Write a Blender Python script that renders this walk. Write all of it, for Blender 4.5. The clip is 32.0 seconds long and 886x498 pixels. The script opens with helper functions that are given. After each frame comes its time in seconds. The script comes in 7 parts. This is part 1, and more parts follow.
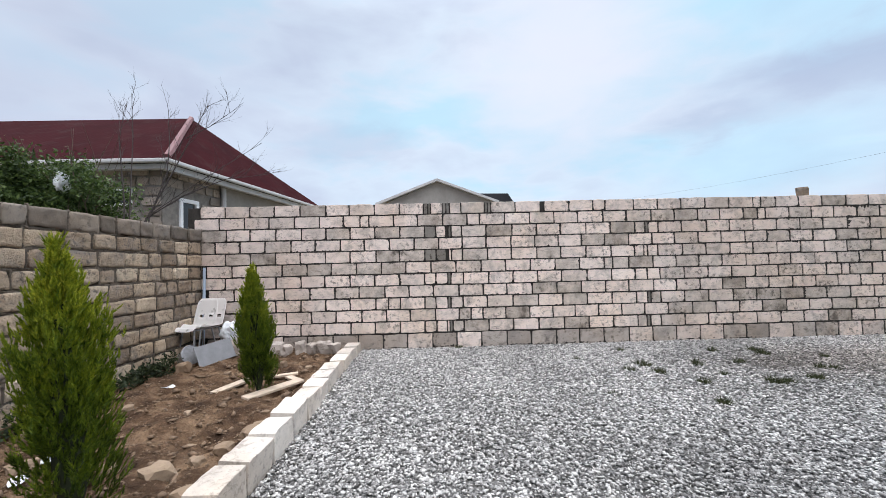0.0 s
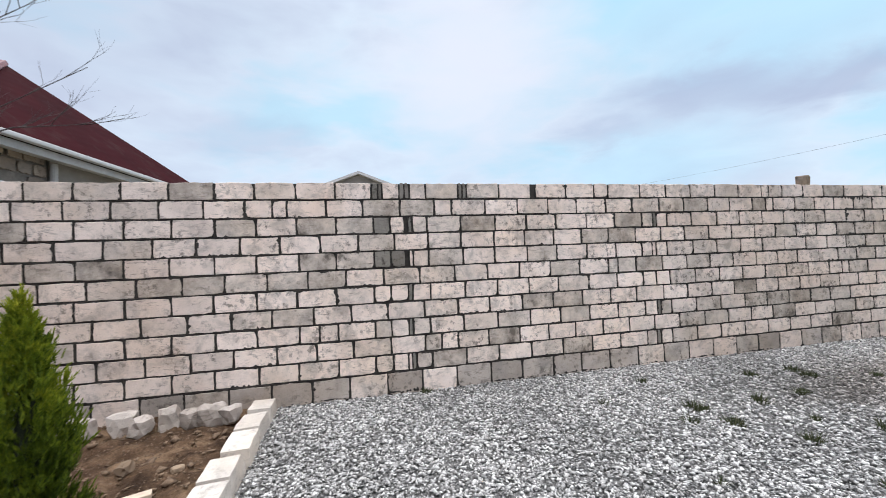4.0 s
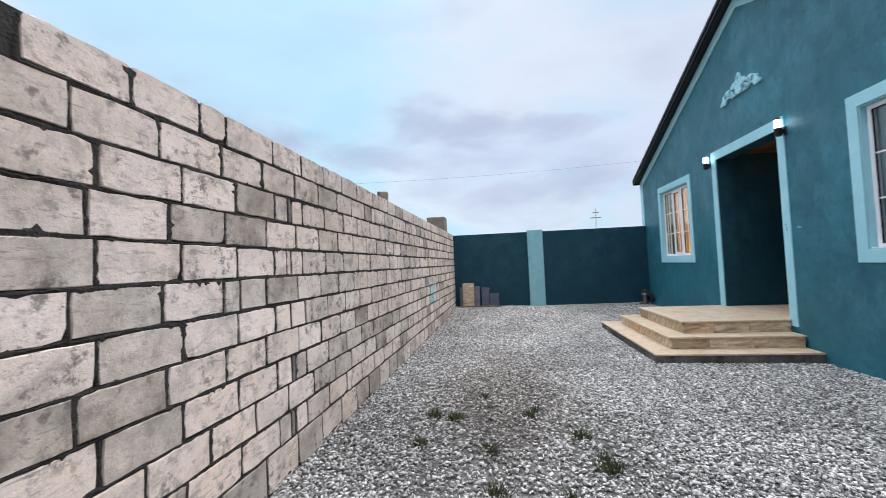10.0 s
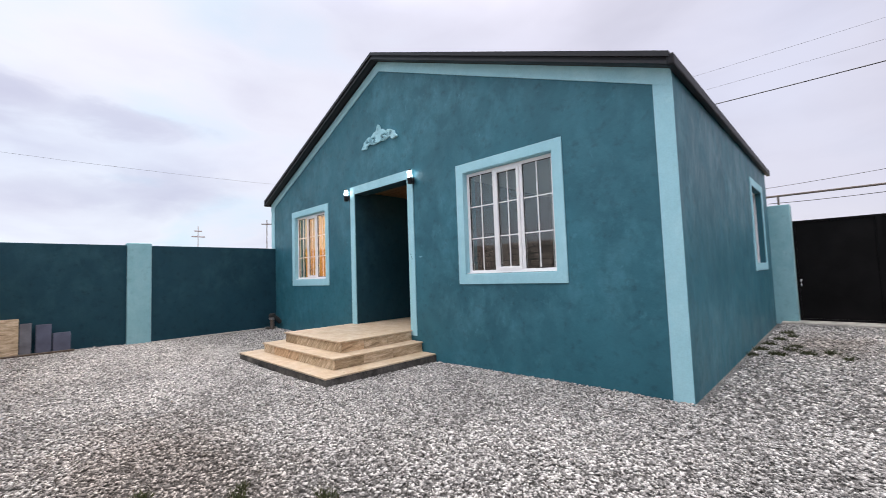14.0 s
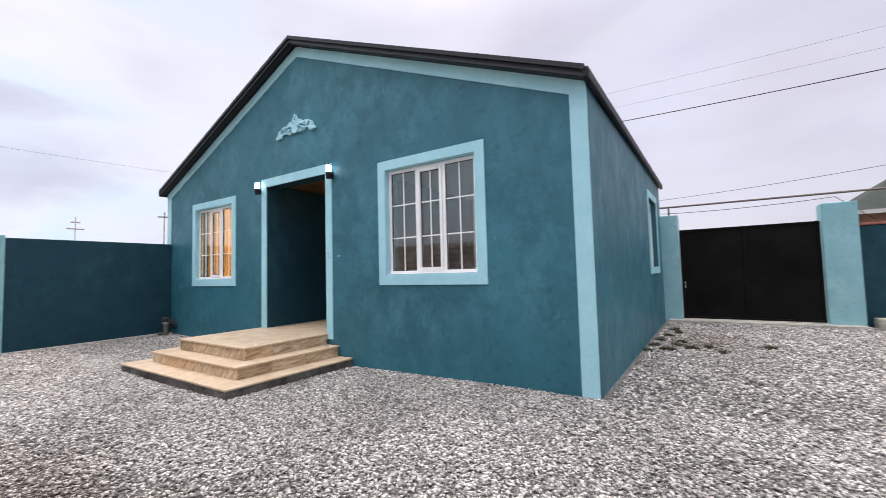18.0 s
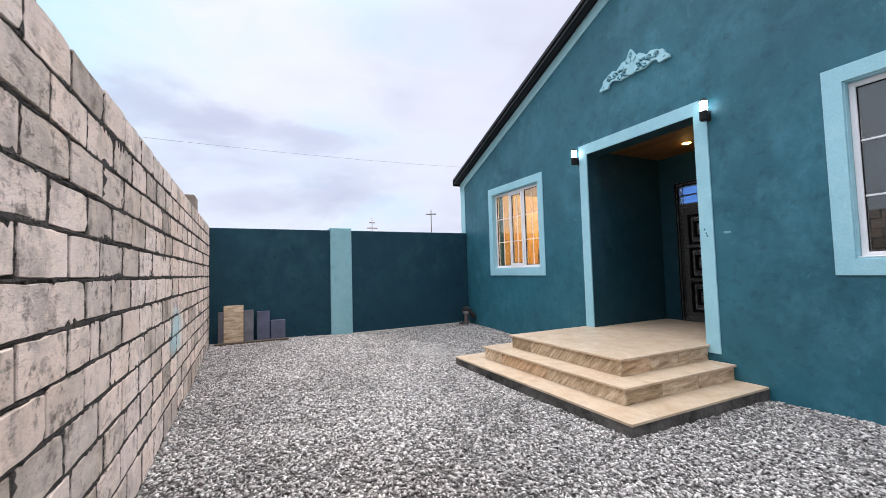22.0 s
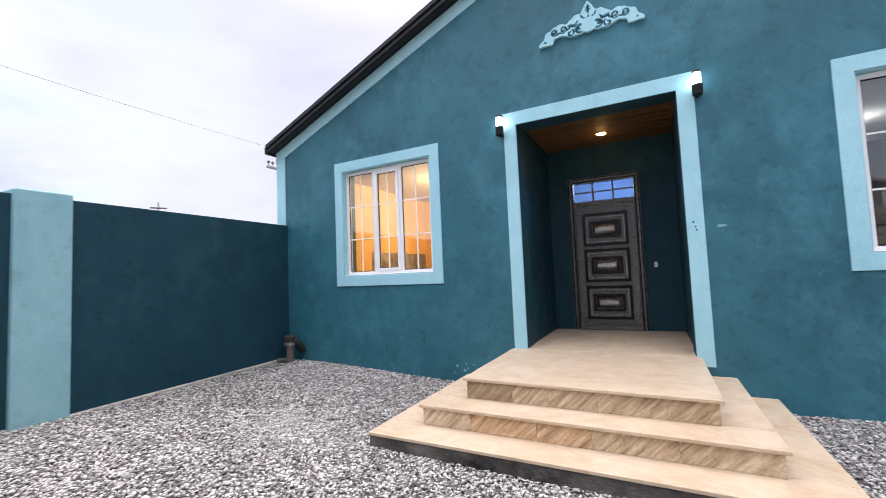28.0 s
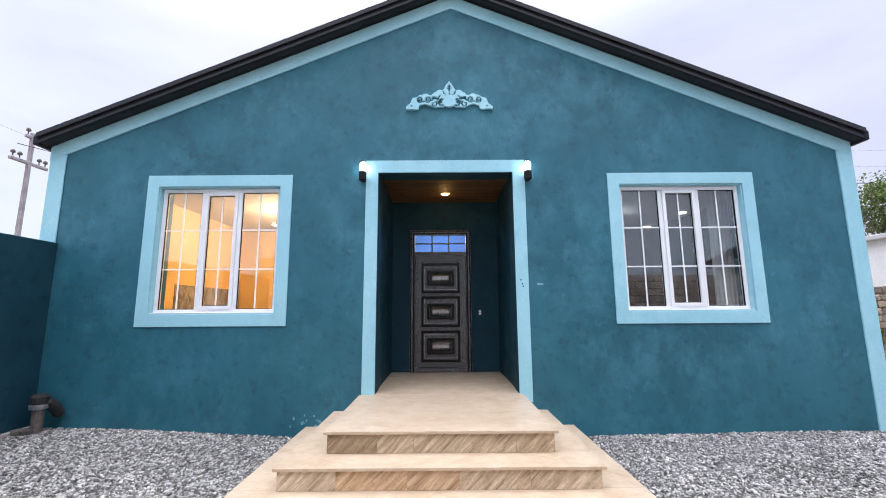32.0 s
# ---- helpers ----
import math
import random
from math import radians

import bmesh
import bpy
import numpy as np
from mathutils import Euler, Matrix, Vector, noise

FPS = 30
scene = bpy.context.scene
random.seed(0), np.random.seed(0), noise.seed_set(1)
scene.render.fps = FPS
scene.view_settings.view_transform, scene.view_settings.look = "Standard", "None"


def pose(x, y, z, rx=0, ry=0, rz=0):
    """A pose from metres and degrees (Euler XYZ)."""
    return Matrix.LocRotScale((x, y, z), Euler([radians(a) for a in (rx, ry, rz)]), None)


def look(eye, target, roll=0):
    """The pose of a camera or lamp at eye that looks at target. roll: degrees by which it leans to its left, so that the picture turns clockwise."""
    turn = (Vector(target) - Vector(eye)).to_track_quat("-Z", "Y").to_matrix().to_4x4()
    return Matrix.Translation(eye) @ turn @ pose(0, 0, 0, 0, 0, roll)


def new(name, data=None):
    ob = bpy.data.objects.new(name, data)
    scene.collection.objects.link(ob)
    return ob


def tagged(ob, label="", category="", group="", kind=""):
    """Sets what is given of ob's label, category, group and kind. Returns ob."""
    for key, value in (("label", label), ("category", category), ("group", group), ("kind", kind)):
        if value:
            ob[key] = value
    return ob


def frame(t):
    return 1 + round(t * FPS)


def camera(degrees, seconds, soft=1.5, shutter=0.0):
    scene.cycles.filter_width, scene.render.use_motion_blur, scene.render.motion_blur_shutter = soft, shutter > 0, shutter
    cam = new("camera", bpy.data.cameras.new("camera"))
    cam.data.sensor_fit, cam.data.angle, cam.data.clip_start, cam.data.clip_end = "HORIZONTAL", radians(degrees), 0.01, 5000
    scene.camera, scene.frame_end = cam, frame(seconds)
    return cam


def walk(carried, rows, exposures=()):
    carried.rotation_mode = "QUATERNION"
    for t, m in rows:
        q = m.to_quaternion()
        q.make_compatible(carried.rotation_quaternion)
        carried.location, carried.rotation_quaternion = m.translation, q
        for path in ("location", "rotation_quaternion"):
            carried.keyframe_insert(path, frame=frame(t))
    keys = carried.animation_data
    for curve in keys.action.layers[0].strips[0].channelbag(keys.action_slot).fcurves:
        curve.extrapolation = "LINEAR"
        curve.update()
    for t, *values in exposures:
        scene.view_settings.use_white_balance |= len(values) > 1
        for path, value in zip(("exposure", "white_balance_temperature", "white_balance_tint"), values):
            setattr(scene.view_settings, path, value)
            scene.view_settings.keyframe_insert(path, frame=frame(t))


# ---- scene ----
cam = camera(95.1, 32.0, 0.8, 0.3)
EXPOSURES = [(0.0, 0.0, 6400, 10), (2.5, 0.0, 6400, 10), (5.0, -0.03, 6350, 9), (6.0, -0.24, 6280, 9), (7.5, -0.18, 6280, 9), (9.0, -0.05, 6300, 9), (11.0, 0.0, 6450, 10), (13.0, 0.1, 6850, 14), (15.5, 0.22, 6950, 16), (18.0, 0.22, 7000, 16), (20.5, 0.18, 6650, 14), (24.5, 0.17, 6650, 15), (28.0, 0.35, 6700, 18), (30.0, 0.44, 6400, 14), (32.0, 0.42, 6380, 16)]
PATH = [
    (0, (0.07, 0.269, 1.376), (0.123, 2.267, 1.447), -1.4),
    (0.5, (-0.02, 0.499, 1.382), (0.047, 2.497, 1.454), -1.5),
    (1, (-0.11, 0.724, 1.414), (-0.031, 2.721, 1.486), -1.6),
    (1.5, (-0.144, 1.004, 1.413), (-0.048, 3.0, 1.488), -1.7),
    (2, (-0.188, 1.243, 1.441), (-0.066, 3.238, 1.511), -1.8),
    (2.5, (-0.269, 1.498, 1.446), (-0.104, 3.49, 1.515), -1.9),
    (4.5, (-0.366, 2.566, 1.479), (0.237, 4.472, 1.528), -2.6),
    (5, (-0.335, 2.738, 1.482), (0.412, 4.593, 1.528), -2.7),
    (5.5, (-0.222, 2.993, 1.486), (0.683, 4.776, 1.549), -2.7),
    (6, (-0.154, 3.24, 1.466), (0.911, 4.932, 1.52), -2.7),
    (6.5, (-0.11, 3.548, 1.482), (1.107, 5.133, 1.561), -2.7),
    (7, (-0.005, 3.817, 1.457), (1.344, 5.291, 1.54), -2.6),
    (7.5, (0.12, 4.058, 1.476), (1.604, 5.396, 1.562), -2.5),
    (8, (0.223, 4.339, 1.446), (1.838, 5.514, 1.541), -2.4),
    (8.5, (0.339, 4.604, 1.449), (2.064, 5.61, 1.555), -2.4),
    (9, (0.55, 4.861, 1.446), (2.378, 5.666, 1.553), -2.4),
    (9.5, (0.704, 5.102, 1.452), (2.622, 5.662, 1.538), -2.3),
    (10, (0.843, 5.376, 1.446), (2.819, 5.673, 1.525), -2.5),
    (10.5, (1.003, 5.569, 1.437), (3.002, 5.571, 1.513), -2.6),
    (11, (1.197, 5.754, 1.459), (3.174, 5.454, 1.525), -2.3),
    (11.5, (1.325, 5.896, 1.454), (3.25, 5.359, 1.519), -2.1),
    (12, (1.426, 6.058, 1.47), (3.282, 5.314, 1.533), -1.9),
    (12.5, (1.549, 6.116, 1.455), (3.321, 5.192, 1.519), -1.8),
    (13, (1.755, 6.1, 1.426), (3.421, 4.997, 1.514), -1.8),
    (13.5, (1.824, 6.12, 1.43), (3.368, 4.853, 1.537), -2.0),
    (14, (1.846, 6.221, 1.436), (3.243, 4.795, 1.559), -2.0),
    (14.5, (1.821, 6.306, 1.439), (3.059, 4.74, 1.569), -2.1),
    (15, (1.78, 6.287, 1.442), (2.864, 4.611, 1.574), -2.3),
    (15.5, (1.718, 6.212, 1.449), (2.647, 4.445, 1.58), -2.3),
    (16.5, (1.70, 6.14, 1.442), (2.46, 4.29, 1.565), -2.0),
    (17.5, (1.697, 6.068, 1.435), (2.614, 4.294, 1.547), -1.7),
    (18, (1.934, 6.074, 1.436), (3.036, 4.41, 1.551), -1.5),
    (18.5, (2.166, 6.058, 1.434), (3.478, 4.552, 1.547), -1.5),
    (19, (2.505, 5.993, 1.415), (4.068, 4.749, 1.515), -1.5),
    (19.5, (2.827, 5.969, 1.428), (4.554, 4.966, 1.526), -1.8),
    (20, (3.213, 5.959, 1.407), (5.015, 5.1, 1.542), -1.5),
    (20.5, (3.604, 6.006, 1.4), (5.441, 5.225, 1.515), -1.2),
    (21, (3.987, 6.095, 1.438), (5.835, 5.338, 1.538), -1.2),
    (21.5, (4.309, 6.227, 1.424), (6.126, 5.399, 1.523), -1.3),
    (22, (4.57, 6.3, 1.413), (6.367, 5.428, 1.517), -1.6),
    (22.5, (4.915, 6.27, 1.431), (6.682, 5.344, 1.572), -1.8),
    (23, (5.245, 6.323, 1.411), (6.976, 5.331, 1.543), -2.1),
    (23.5, (5.535, 6.395, 1.428), (7.244, 5.363, 1.55), -2.2),
    (24, (5.847, 6.392, 1.425), (7.539, 5.329, 1.523), -2.4),
    (24.5, (6.133, 6.411, 1.434), (7.791, 5.295, 1.519), -2.5),
    (26.5, (7.293, 6.301, 1.368), (8.688, 4.875, 1.512), -1.7),
    (27, (7.586, 6.293, 1.393), (8.883, 4.778, 1.537), -1.9),
    (27.5, (7.885, 6.263, 1.378), (9.027, 4.628, 1.526), -2.2),
    (28, (8.1, 6.213, 1.385), (9.016, 4.439, 1.509), -2.4),
    (28.5, (8.296, 6.207, 1.393), (8.986, 4.332, 1.478), -2.2),
    (29, (8.401, 6.183, 1.392), (8.891, 4.244, 1.452), -1.9),
    (29.5, (8.499, 6.065, 1.377), (8.799, 4.088, 1.424), -1.4),
    (30, (8.575, 6.023, 1.386), (8.76, 4.033, 1.448), -0.9),
    (30.5, (8.679, 6.129, 1.394), (8.756, 4.132, 1.468), -0.6),
    (31, (8.767, 6.283, 1.422), (8.786, 4.286, 1.534), -0.3),
    (31.5, (8.784, 6.351, 1.429), (8.777, 4.36, 1.616), -0.3),
    (32, (8.72, 6.428, 1.448), (8.715, 4.45, 1.745), -0.4),
]
walk(cam, [(t, look(eye, target, roll)) for t, eye, target, roll in PATH], EXPOSURES)

# ---- world and light ----
SUN_EL, SUN_ROT = radians(58), radians(150)
world = bpy.data.worlds.new("overcast_sky")
scene.world = world
world.use_nodes = True
wn, wl = world.node_tree.nodes, world.node_tree.links
wn.clear()


def wnode(kind, **kw):
    n = wn.new(kind)
    for k, v in kw.items():
        n.inputs[k].default_value = v
    return n


sky = wn.new("ShaderNodeTexSky")
sky.sky_type, sky.sun_disc = "NISHITA", False
sky.sun_elevation, sky.sun_rotation = SUN_EL, SUN_ROT
sky.air_density, sky.dust_density = 1.0, 2.0
geo = wn.new("ShaderNodeTexCoord")
stretch = wn.new("ShaderNodeMapping")
stretch.inputs["Scale"].default_value = (1.0, 1.0, 2.6)
stretch.inputs["Location"].default_value = (0.35, 0.1, 0.0)
big = wnode("ShaderNodeTexNoise", Scale=1.9, Detail=4.0, Roughness=0.5, Distortion=0.3)
fine = wnode("ShaderNodeTexNoise", Scale=3.4, Detail=5.0, Roughness=0.5, Distortion=0.25)
cover = wn.new("ShaderNodeValToRGB")
cover.color_ramp.elements[0].position, cover.color_ramp.elements[1].position = 0.36, 0.62
cover.color_ramp.elements[0].color, cover.color_ramp.elements[1].color = (0.80, 0.80, 0.80, 1), (0.98, 0.98, 0.98, 1)
shade = wn.new("ShaderNodeValToRGB")
shade.color_ramp.elements.new(0.5)
for e, (p, c) in zip(shade.color_ramp.elements, ((0.36, (0.56, 0.82, 0.98, 1)), (0.50, (0.74, 0.85, 0.98, 1)), (0.72, (0.60, 0.66, 0.82, 1)))):
    e.position, e.color = p, c
dim = wnode("ShaderNodeVectorMath")
dim.operation = "SCALE"
dim.inputs["Scale"].default_value = 0.15
mixs = wn.new("ShaderNodeMixRGB")
back = wnode("ShaderNodeBackground", Strength=1.0)
wout = wn.new("ShaderNodeOutputWorld")
wl.new(geo.outputs["Generated"], stretch.inputs["Vector"])
wl.new(stretch.outputs[0], big.inputs["Vector"])
wl.new(stretch.outputs[0], fine.inputs["Vector"])
wl.new(big.outputs["Fac"], cover.inputs[0])
wl.new(fine.outputs["Fac"], shade.inputs[0])
wl.new(sky.outputs[0], dim.inputs[0])
wl.new(cover.outputs[0], mixs.inputs[0])
wl.new(dim.outputs[0], mixs.inputs[1])
# the clearer, bluer part of the sky lies to the north-east
facing = wn.new("ShaderNodeVectorMath")
facing.operation = "DOT_PRODUCT"
facing.inputs[1].default_value = (0.62, 0.78, -0.1)
clear = wn.new("ShaderNodeMapRange")
clear.interpolation_type = "SMOOTHSTEP"
clear.inputs["From Min"].default_value, clear.inputs["From Max"].default_value = -0.4, 0.92
grey = wn.new("ShaderNodeValToRGB")
grey.color_ramp.elements[0].position, grey.color_ramp.elements[1].position = 0.40, 0.70
grey.color_ramp.elements[0].color, grey.color_ramp.elements[1].color = (0.59, 0.63, 0.765, 1), (0.515, 0.55, 0.68, 1)
which = wn.new("ShaderNodeMixRGB")
wl.new(geo.outputs["Generated"], facing.inputs[0])
wl.new(facing.outputs["Value"], clear.inputs["Value"])
wl.new(fine.outputs["Fac"], grey.inputs[0])
wl.new(clear.outputs[0], which.inputs[0])
wl.new(grey.outputs[0], which.inputs[1])
wl.new(shade.outputs[0], which.inputs[2])
wl.new(which.outputs[0], mixs.inputs[2])
# banks of cloud: azimuth from +y towards +x, elevation, half-width, half-height, weight, colour
LAVENDER, PEARL, PALEBLUE = (0.415, 0.455, 0.635, 1), (0.80, 0.84, 0.955, 1), (0.50, 0.80, 0.985, 1)
BANKS = ((60, 27, 24, 11, 0.75, PALEBLUE), (40, 11, 14, 5, 0.55, PALEBLUE), (36, 29, 13, 5, 0.5, PALEBLUE), (19, 26, 14, 12, 0.9, PEARL), (92, 27, 15, 9, 0.6, PEARL), (118, 20, 16, 12, 0.35, PEARL),
         (47, 18.5, 9, 3.0, 0.5, LAVENDER), (36, 15, 8, 1.8, 0.35, LAVENDER), (58, 16.2, 7, 2.6, 0.62, LAVENDER), (72, 15.0, 6, 2.2, 0.5, LAVENDER), (79, 20, 5, 3.2, 0.5, LAVENDER), (86, 18.2, 6, 2.4, 0.5, LAVENDER),
         (98, 17.6, 7, 1.6, 0.45, LAVENDER), (97, 10, 10, 1.8, 0.35, LAVENDER), (-11, 16.5, 10, 3, 0.3, LAVENDER), (103, 11.5, 7, 2.0, 0.35, LAVENDER))
ragged = wnode("ShaderNodeTexNoise", Scale=6.5, Detail=7.0, Roughness=0.58, Distortion=0.4)
centred = wn.new("ShaderNodeVectorMath")
centred.operation = "MULTIPLY_ADD"
centred.inputs[1].default_value, centred.inputs[2].default_value = (0.22, 0.22, 0.10), (-0.11, -0.11, -0.05)
warped = wn.new("ShaderNodeVectorMath")
wl.new(stretch.outputs[0], ragged.inputs["Vector"])
wl.new(ragged.outputs["Color"], centred.inputs[0])
wl.new(geo.outputs["Generated"], warped.inputs[0])
wl.new(centred.outputs[0], warped.inputs[1])
clouded = mixs.outputs[0]
for az, el, half_w, half_h, weight, tint in BANKS:
    a, e = radians(az), radians(el)
    local = wn.new("ShaderNodeMapping")
    local.vector_type = "TEXTURE"
    local.inputs["Location"].default_value = (math.sin(a) * math.cos(e), math.cos(a) * math.cos(e), math.sin(e))
    local.inputs["Rotation"].default_value = (0, 0, -a)
    local.inputs["Scale"].default_value = (math.sin(radians(half_w)), 0.6, math.sin(radians(half_h)))
    away = wn.new("ShaderNodeVectorMath")
    away.operation = "LENGTH"
    inside = wn.new("ShaderNodeMapRange")
    inside.interpolation_type = "SMOOTHSTEP"
    inside.inputs["From Min"].default_value, inside.inputs["From Max"].default_value = 1.35, 0.25
    inside.inputs["To Max"].default_value = weight
    laid = wn.new("ShaderNodeMixRGB")
    laid.inputs[2].default_value = tint
    wl.new(warped.outputs[0], local.inputs["Vector"])
    wl.new(local.outputs[0], away.inputs[0])
    wl.new(away.outputs["Value"], inside.inputs["Value"])
    wl.new(inside.outputs[0], laid.inputs[0])
    wl.new(clouded, laid.inputs[1])
    clouded = laid.outputs[0]
# an overcast sky is brightest overhead
up = wn.new("ShaderNodeSeparateXYZ")
rise = wn.new("ShaderNodeMapRange")
rise.interpolation_type = "SMOOTHSTEP"
rise.inputs["From Min"].default_value, rise.inputs["From Max"].default_value = 0.52, 1.0
rise.inputs["To Min"].default_value, rise.inputs["To Max"].default_value = 1.05, 5.0
lift = wn.new("ShaderNodeVectorMath")
lift.operation = "SCALE"
wl.new(geo.outputs["Generated"], up.inputs[0])
wl.new(up.outputs["Z"], rise.inputs["Value"])
# thick white cloud overhead
high = wn.new("ShaderNodeMapRange")
high.inputs["From Min"].default_value, high.inputs["From Max"].default_value = 0.58, 0.85
white = wn.new("ShaderNodeMixRGB")
white.inputs[2].default_value = (0.80, 0.82, 0.86, 1)
wl.new(up.outputs["Z"], high.inputs["Value"])
wl.new(high.outputs[0], white.inputs[0])
wl.new(clouded, white.inputs[1])
wl.new(white.outputs[0], lift.inputs[0])
wl.new(rise.outputs[0], lift.inputs["Scale"])
wl.new(lift.outputs[0], back.inputs[0])
wl.new(back.outputs[0], wout.inputs[0])

sun = new("sun", bpy.data.lights.new("sun", "SUN"))
sun.data.energy, sun.data.angle, sun.data.color = 1.2, radians(40), (1.0, 0.96, 0.92)
sun.matrix_world = pose(0, 0, 20, 90 - 58, 0, 30)

# ---- materials ----


class Mat:
    """A node material with small helpers."""

    def __init__(self, name, rough=0.8, metal=0.0, spec=0.5):
        self.m = bpy.data.materials.new(name)
        self.m.use_nodes = True
        self.t = self.m.node_tree
        self.b = self.t.nodes["Principled BSDF"]
        self.b.inputs["Roughness"].default_value = rough
        self.b.inputs["Metallic"].default_value = metal
        self.b.inputs["Specular IOR Level"].default_value = spec
        self.pos = self.t.nodes.new("ShaderNodeNewGeometry").outputs["Position"]

    def node(self, kind, **kw):
        n = self.t.nodes.new(kind)
        for k, v in kw.items():
            n.inputs[k].default_value = v
        return n

    def link(self, a, b):
        self.t.links.new(a, b)

    def place(self, sx=1, sy=1, sz=1, loc=(0, 0, 0)):
        n = self.node("ShaderNodeMapping")
        n.inputs["Scale"].default_value = (sx, sy, sz)
        n.inputs["Location"].default_value = loc
        self.link(self.pos, n.inputs["Vector"])
        return n.outputs[0]

    def noise(self, scale, detail=4.0, rough=0.6, distort=0.0, at=None):
        n = self.node("ShaderNodeTexNoise", Scale=scale, Detail=detail, Roughness=rough, Distortion=distort)
        self.link(at or self.pos, n.inputs["Vector"])
        return n.outputs["Fac"]

    def cells(self, scale, feature="F1", out="Distance", at=None):
        n = self.node("ShaderNodeTexVoronoi", Scale=scale)
        n.feature = feature
        self.link(at or self.pos, n.inputs["Vector"])
        return n.outputs[out]

    def ramp(self, fac, stops, mode="LINEAR"):
        n = self.t.nodes.new("ShaderNodeValToRGB")
        n.color_ramp.interpolation = mode
        els = n.color_ramp.elements
        while len(els) < len(stops):
            els.new(0.5)
        for e, (p, c) in zip(els, stops):
            e.position = p
            e.color = (*c, 1) if isinstance(c, tuple) else (c, c, c, 1)
        self.link(fac, n.inputs[0])
        return n.outputs[0]

    def mix(self, fac, a, b, mode="MIX"):
        n = self.t.nodes.new("ShaderNodeMixRGB")
        n.blend_type = mode
        for v, i in ((fac, 0), (a, 1), (b, 2)):
            if isinstance(v, (int, float)):
                n.inputs[i].default_value = v if i == 0 else (v, v, v, 1)
            elif isinstance(v, tuple):
                n.inputs[i].default_value = (*v, 1)
            else:
                self.link(v, n.inputs[i])
        return n.outputs[0]

    def math(self, op, a, b=0.0):
        n = self.t.nodes.new("ShaderNodeMath")
        n.operation = op
        for v, i in ((a, 0), (b, 1)):
            if isinstance(v, (int, float)):
                n.inputs[i].default_value = v
            else:
                self.link(v, n.inputs[i])
        return n.outputs[0]

    def random(self):
        return self.node("ShaderNodeObjectInfo").outputs["Random"]

    def island(self):
        return self.node("ShaderNodeNewGeometry").outputs["Random Per Island"]

    def color(self, c):
        if isinstance(c, tuple):
            self.b.inputs["Base Color"].default_value = (*c, 1)
        else:
            self.link(c, self.b.inputs["Base Color"])
        return self

    def rough(self, f):
        self.link(f, self.b.inputs["Roughness"])
        return self

    def bump(self, height, strength=0.5, dist=0.01):
        n = self.node("ShaderNodeBump", Strength=strength, Distance=dist)
        self.link(height, n.inputs["Height"])
        self.link(n.outputs[0], self.b.inputs["Normal"])
        return self


def simple(name, c, rough=0.7, metal=0.0, var=0.15, scale=8.0, bump=0.2, dist=0.004, bscale=60.0, spec=0.5):
    k = Mat(name, rough, metal, spec)
    lo = tuple(v * (1 - var) for v in c)
    hi = tuple(min(1, v * (1 + var)) for v in c)
    base = k.ramp(k.noise(scale, 5), [(0.3, lo), (0.7, hi)])
    base = k.mix(1.0, base, k.ramp(k.noise(scale * 9, 3), [(0.3, 0.9), (0.7, 1.0)]), "MULTIPLY")
    k.color(base)
    if bump:
        k.bump(k.noise(bscale, 4), bump, dist)
    return k.m


def glow(name, c, strength):
    k = Mat(name)
    k.b.inputs["Emission Color"].default_value = (*c, 1)
    k.b.inputs["Emission Strength"].default_value = strength
    return k.color((0.8, 0.8, 0.8)).m


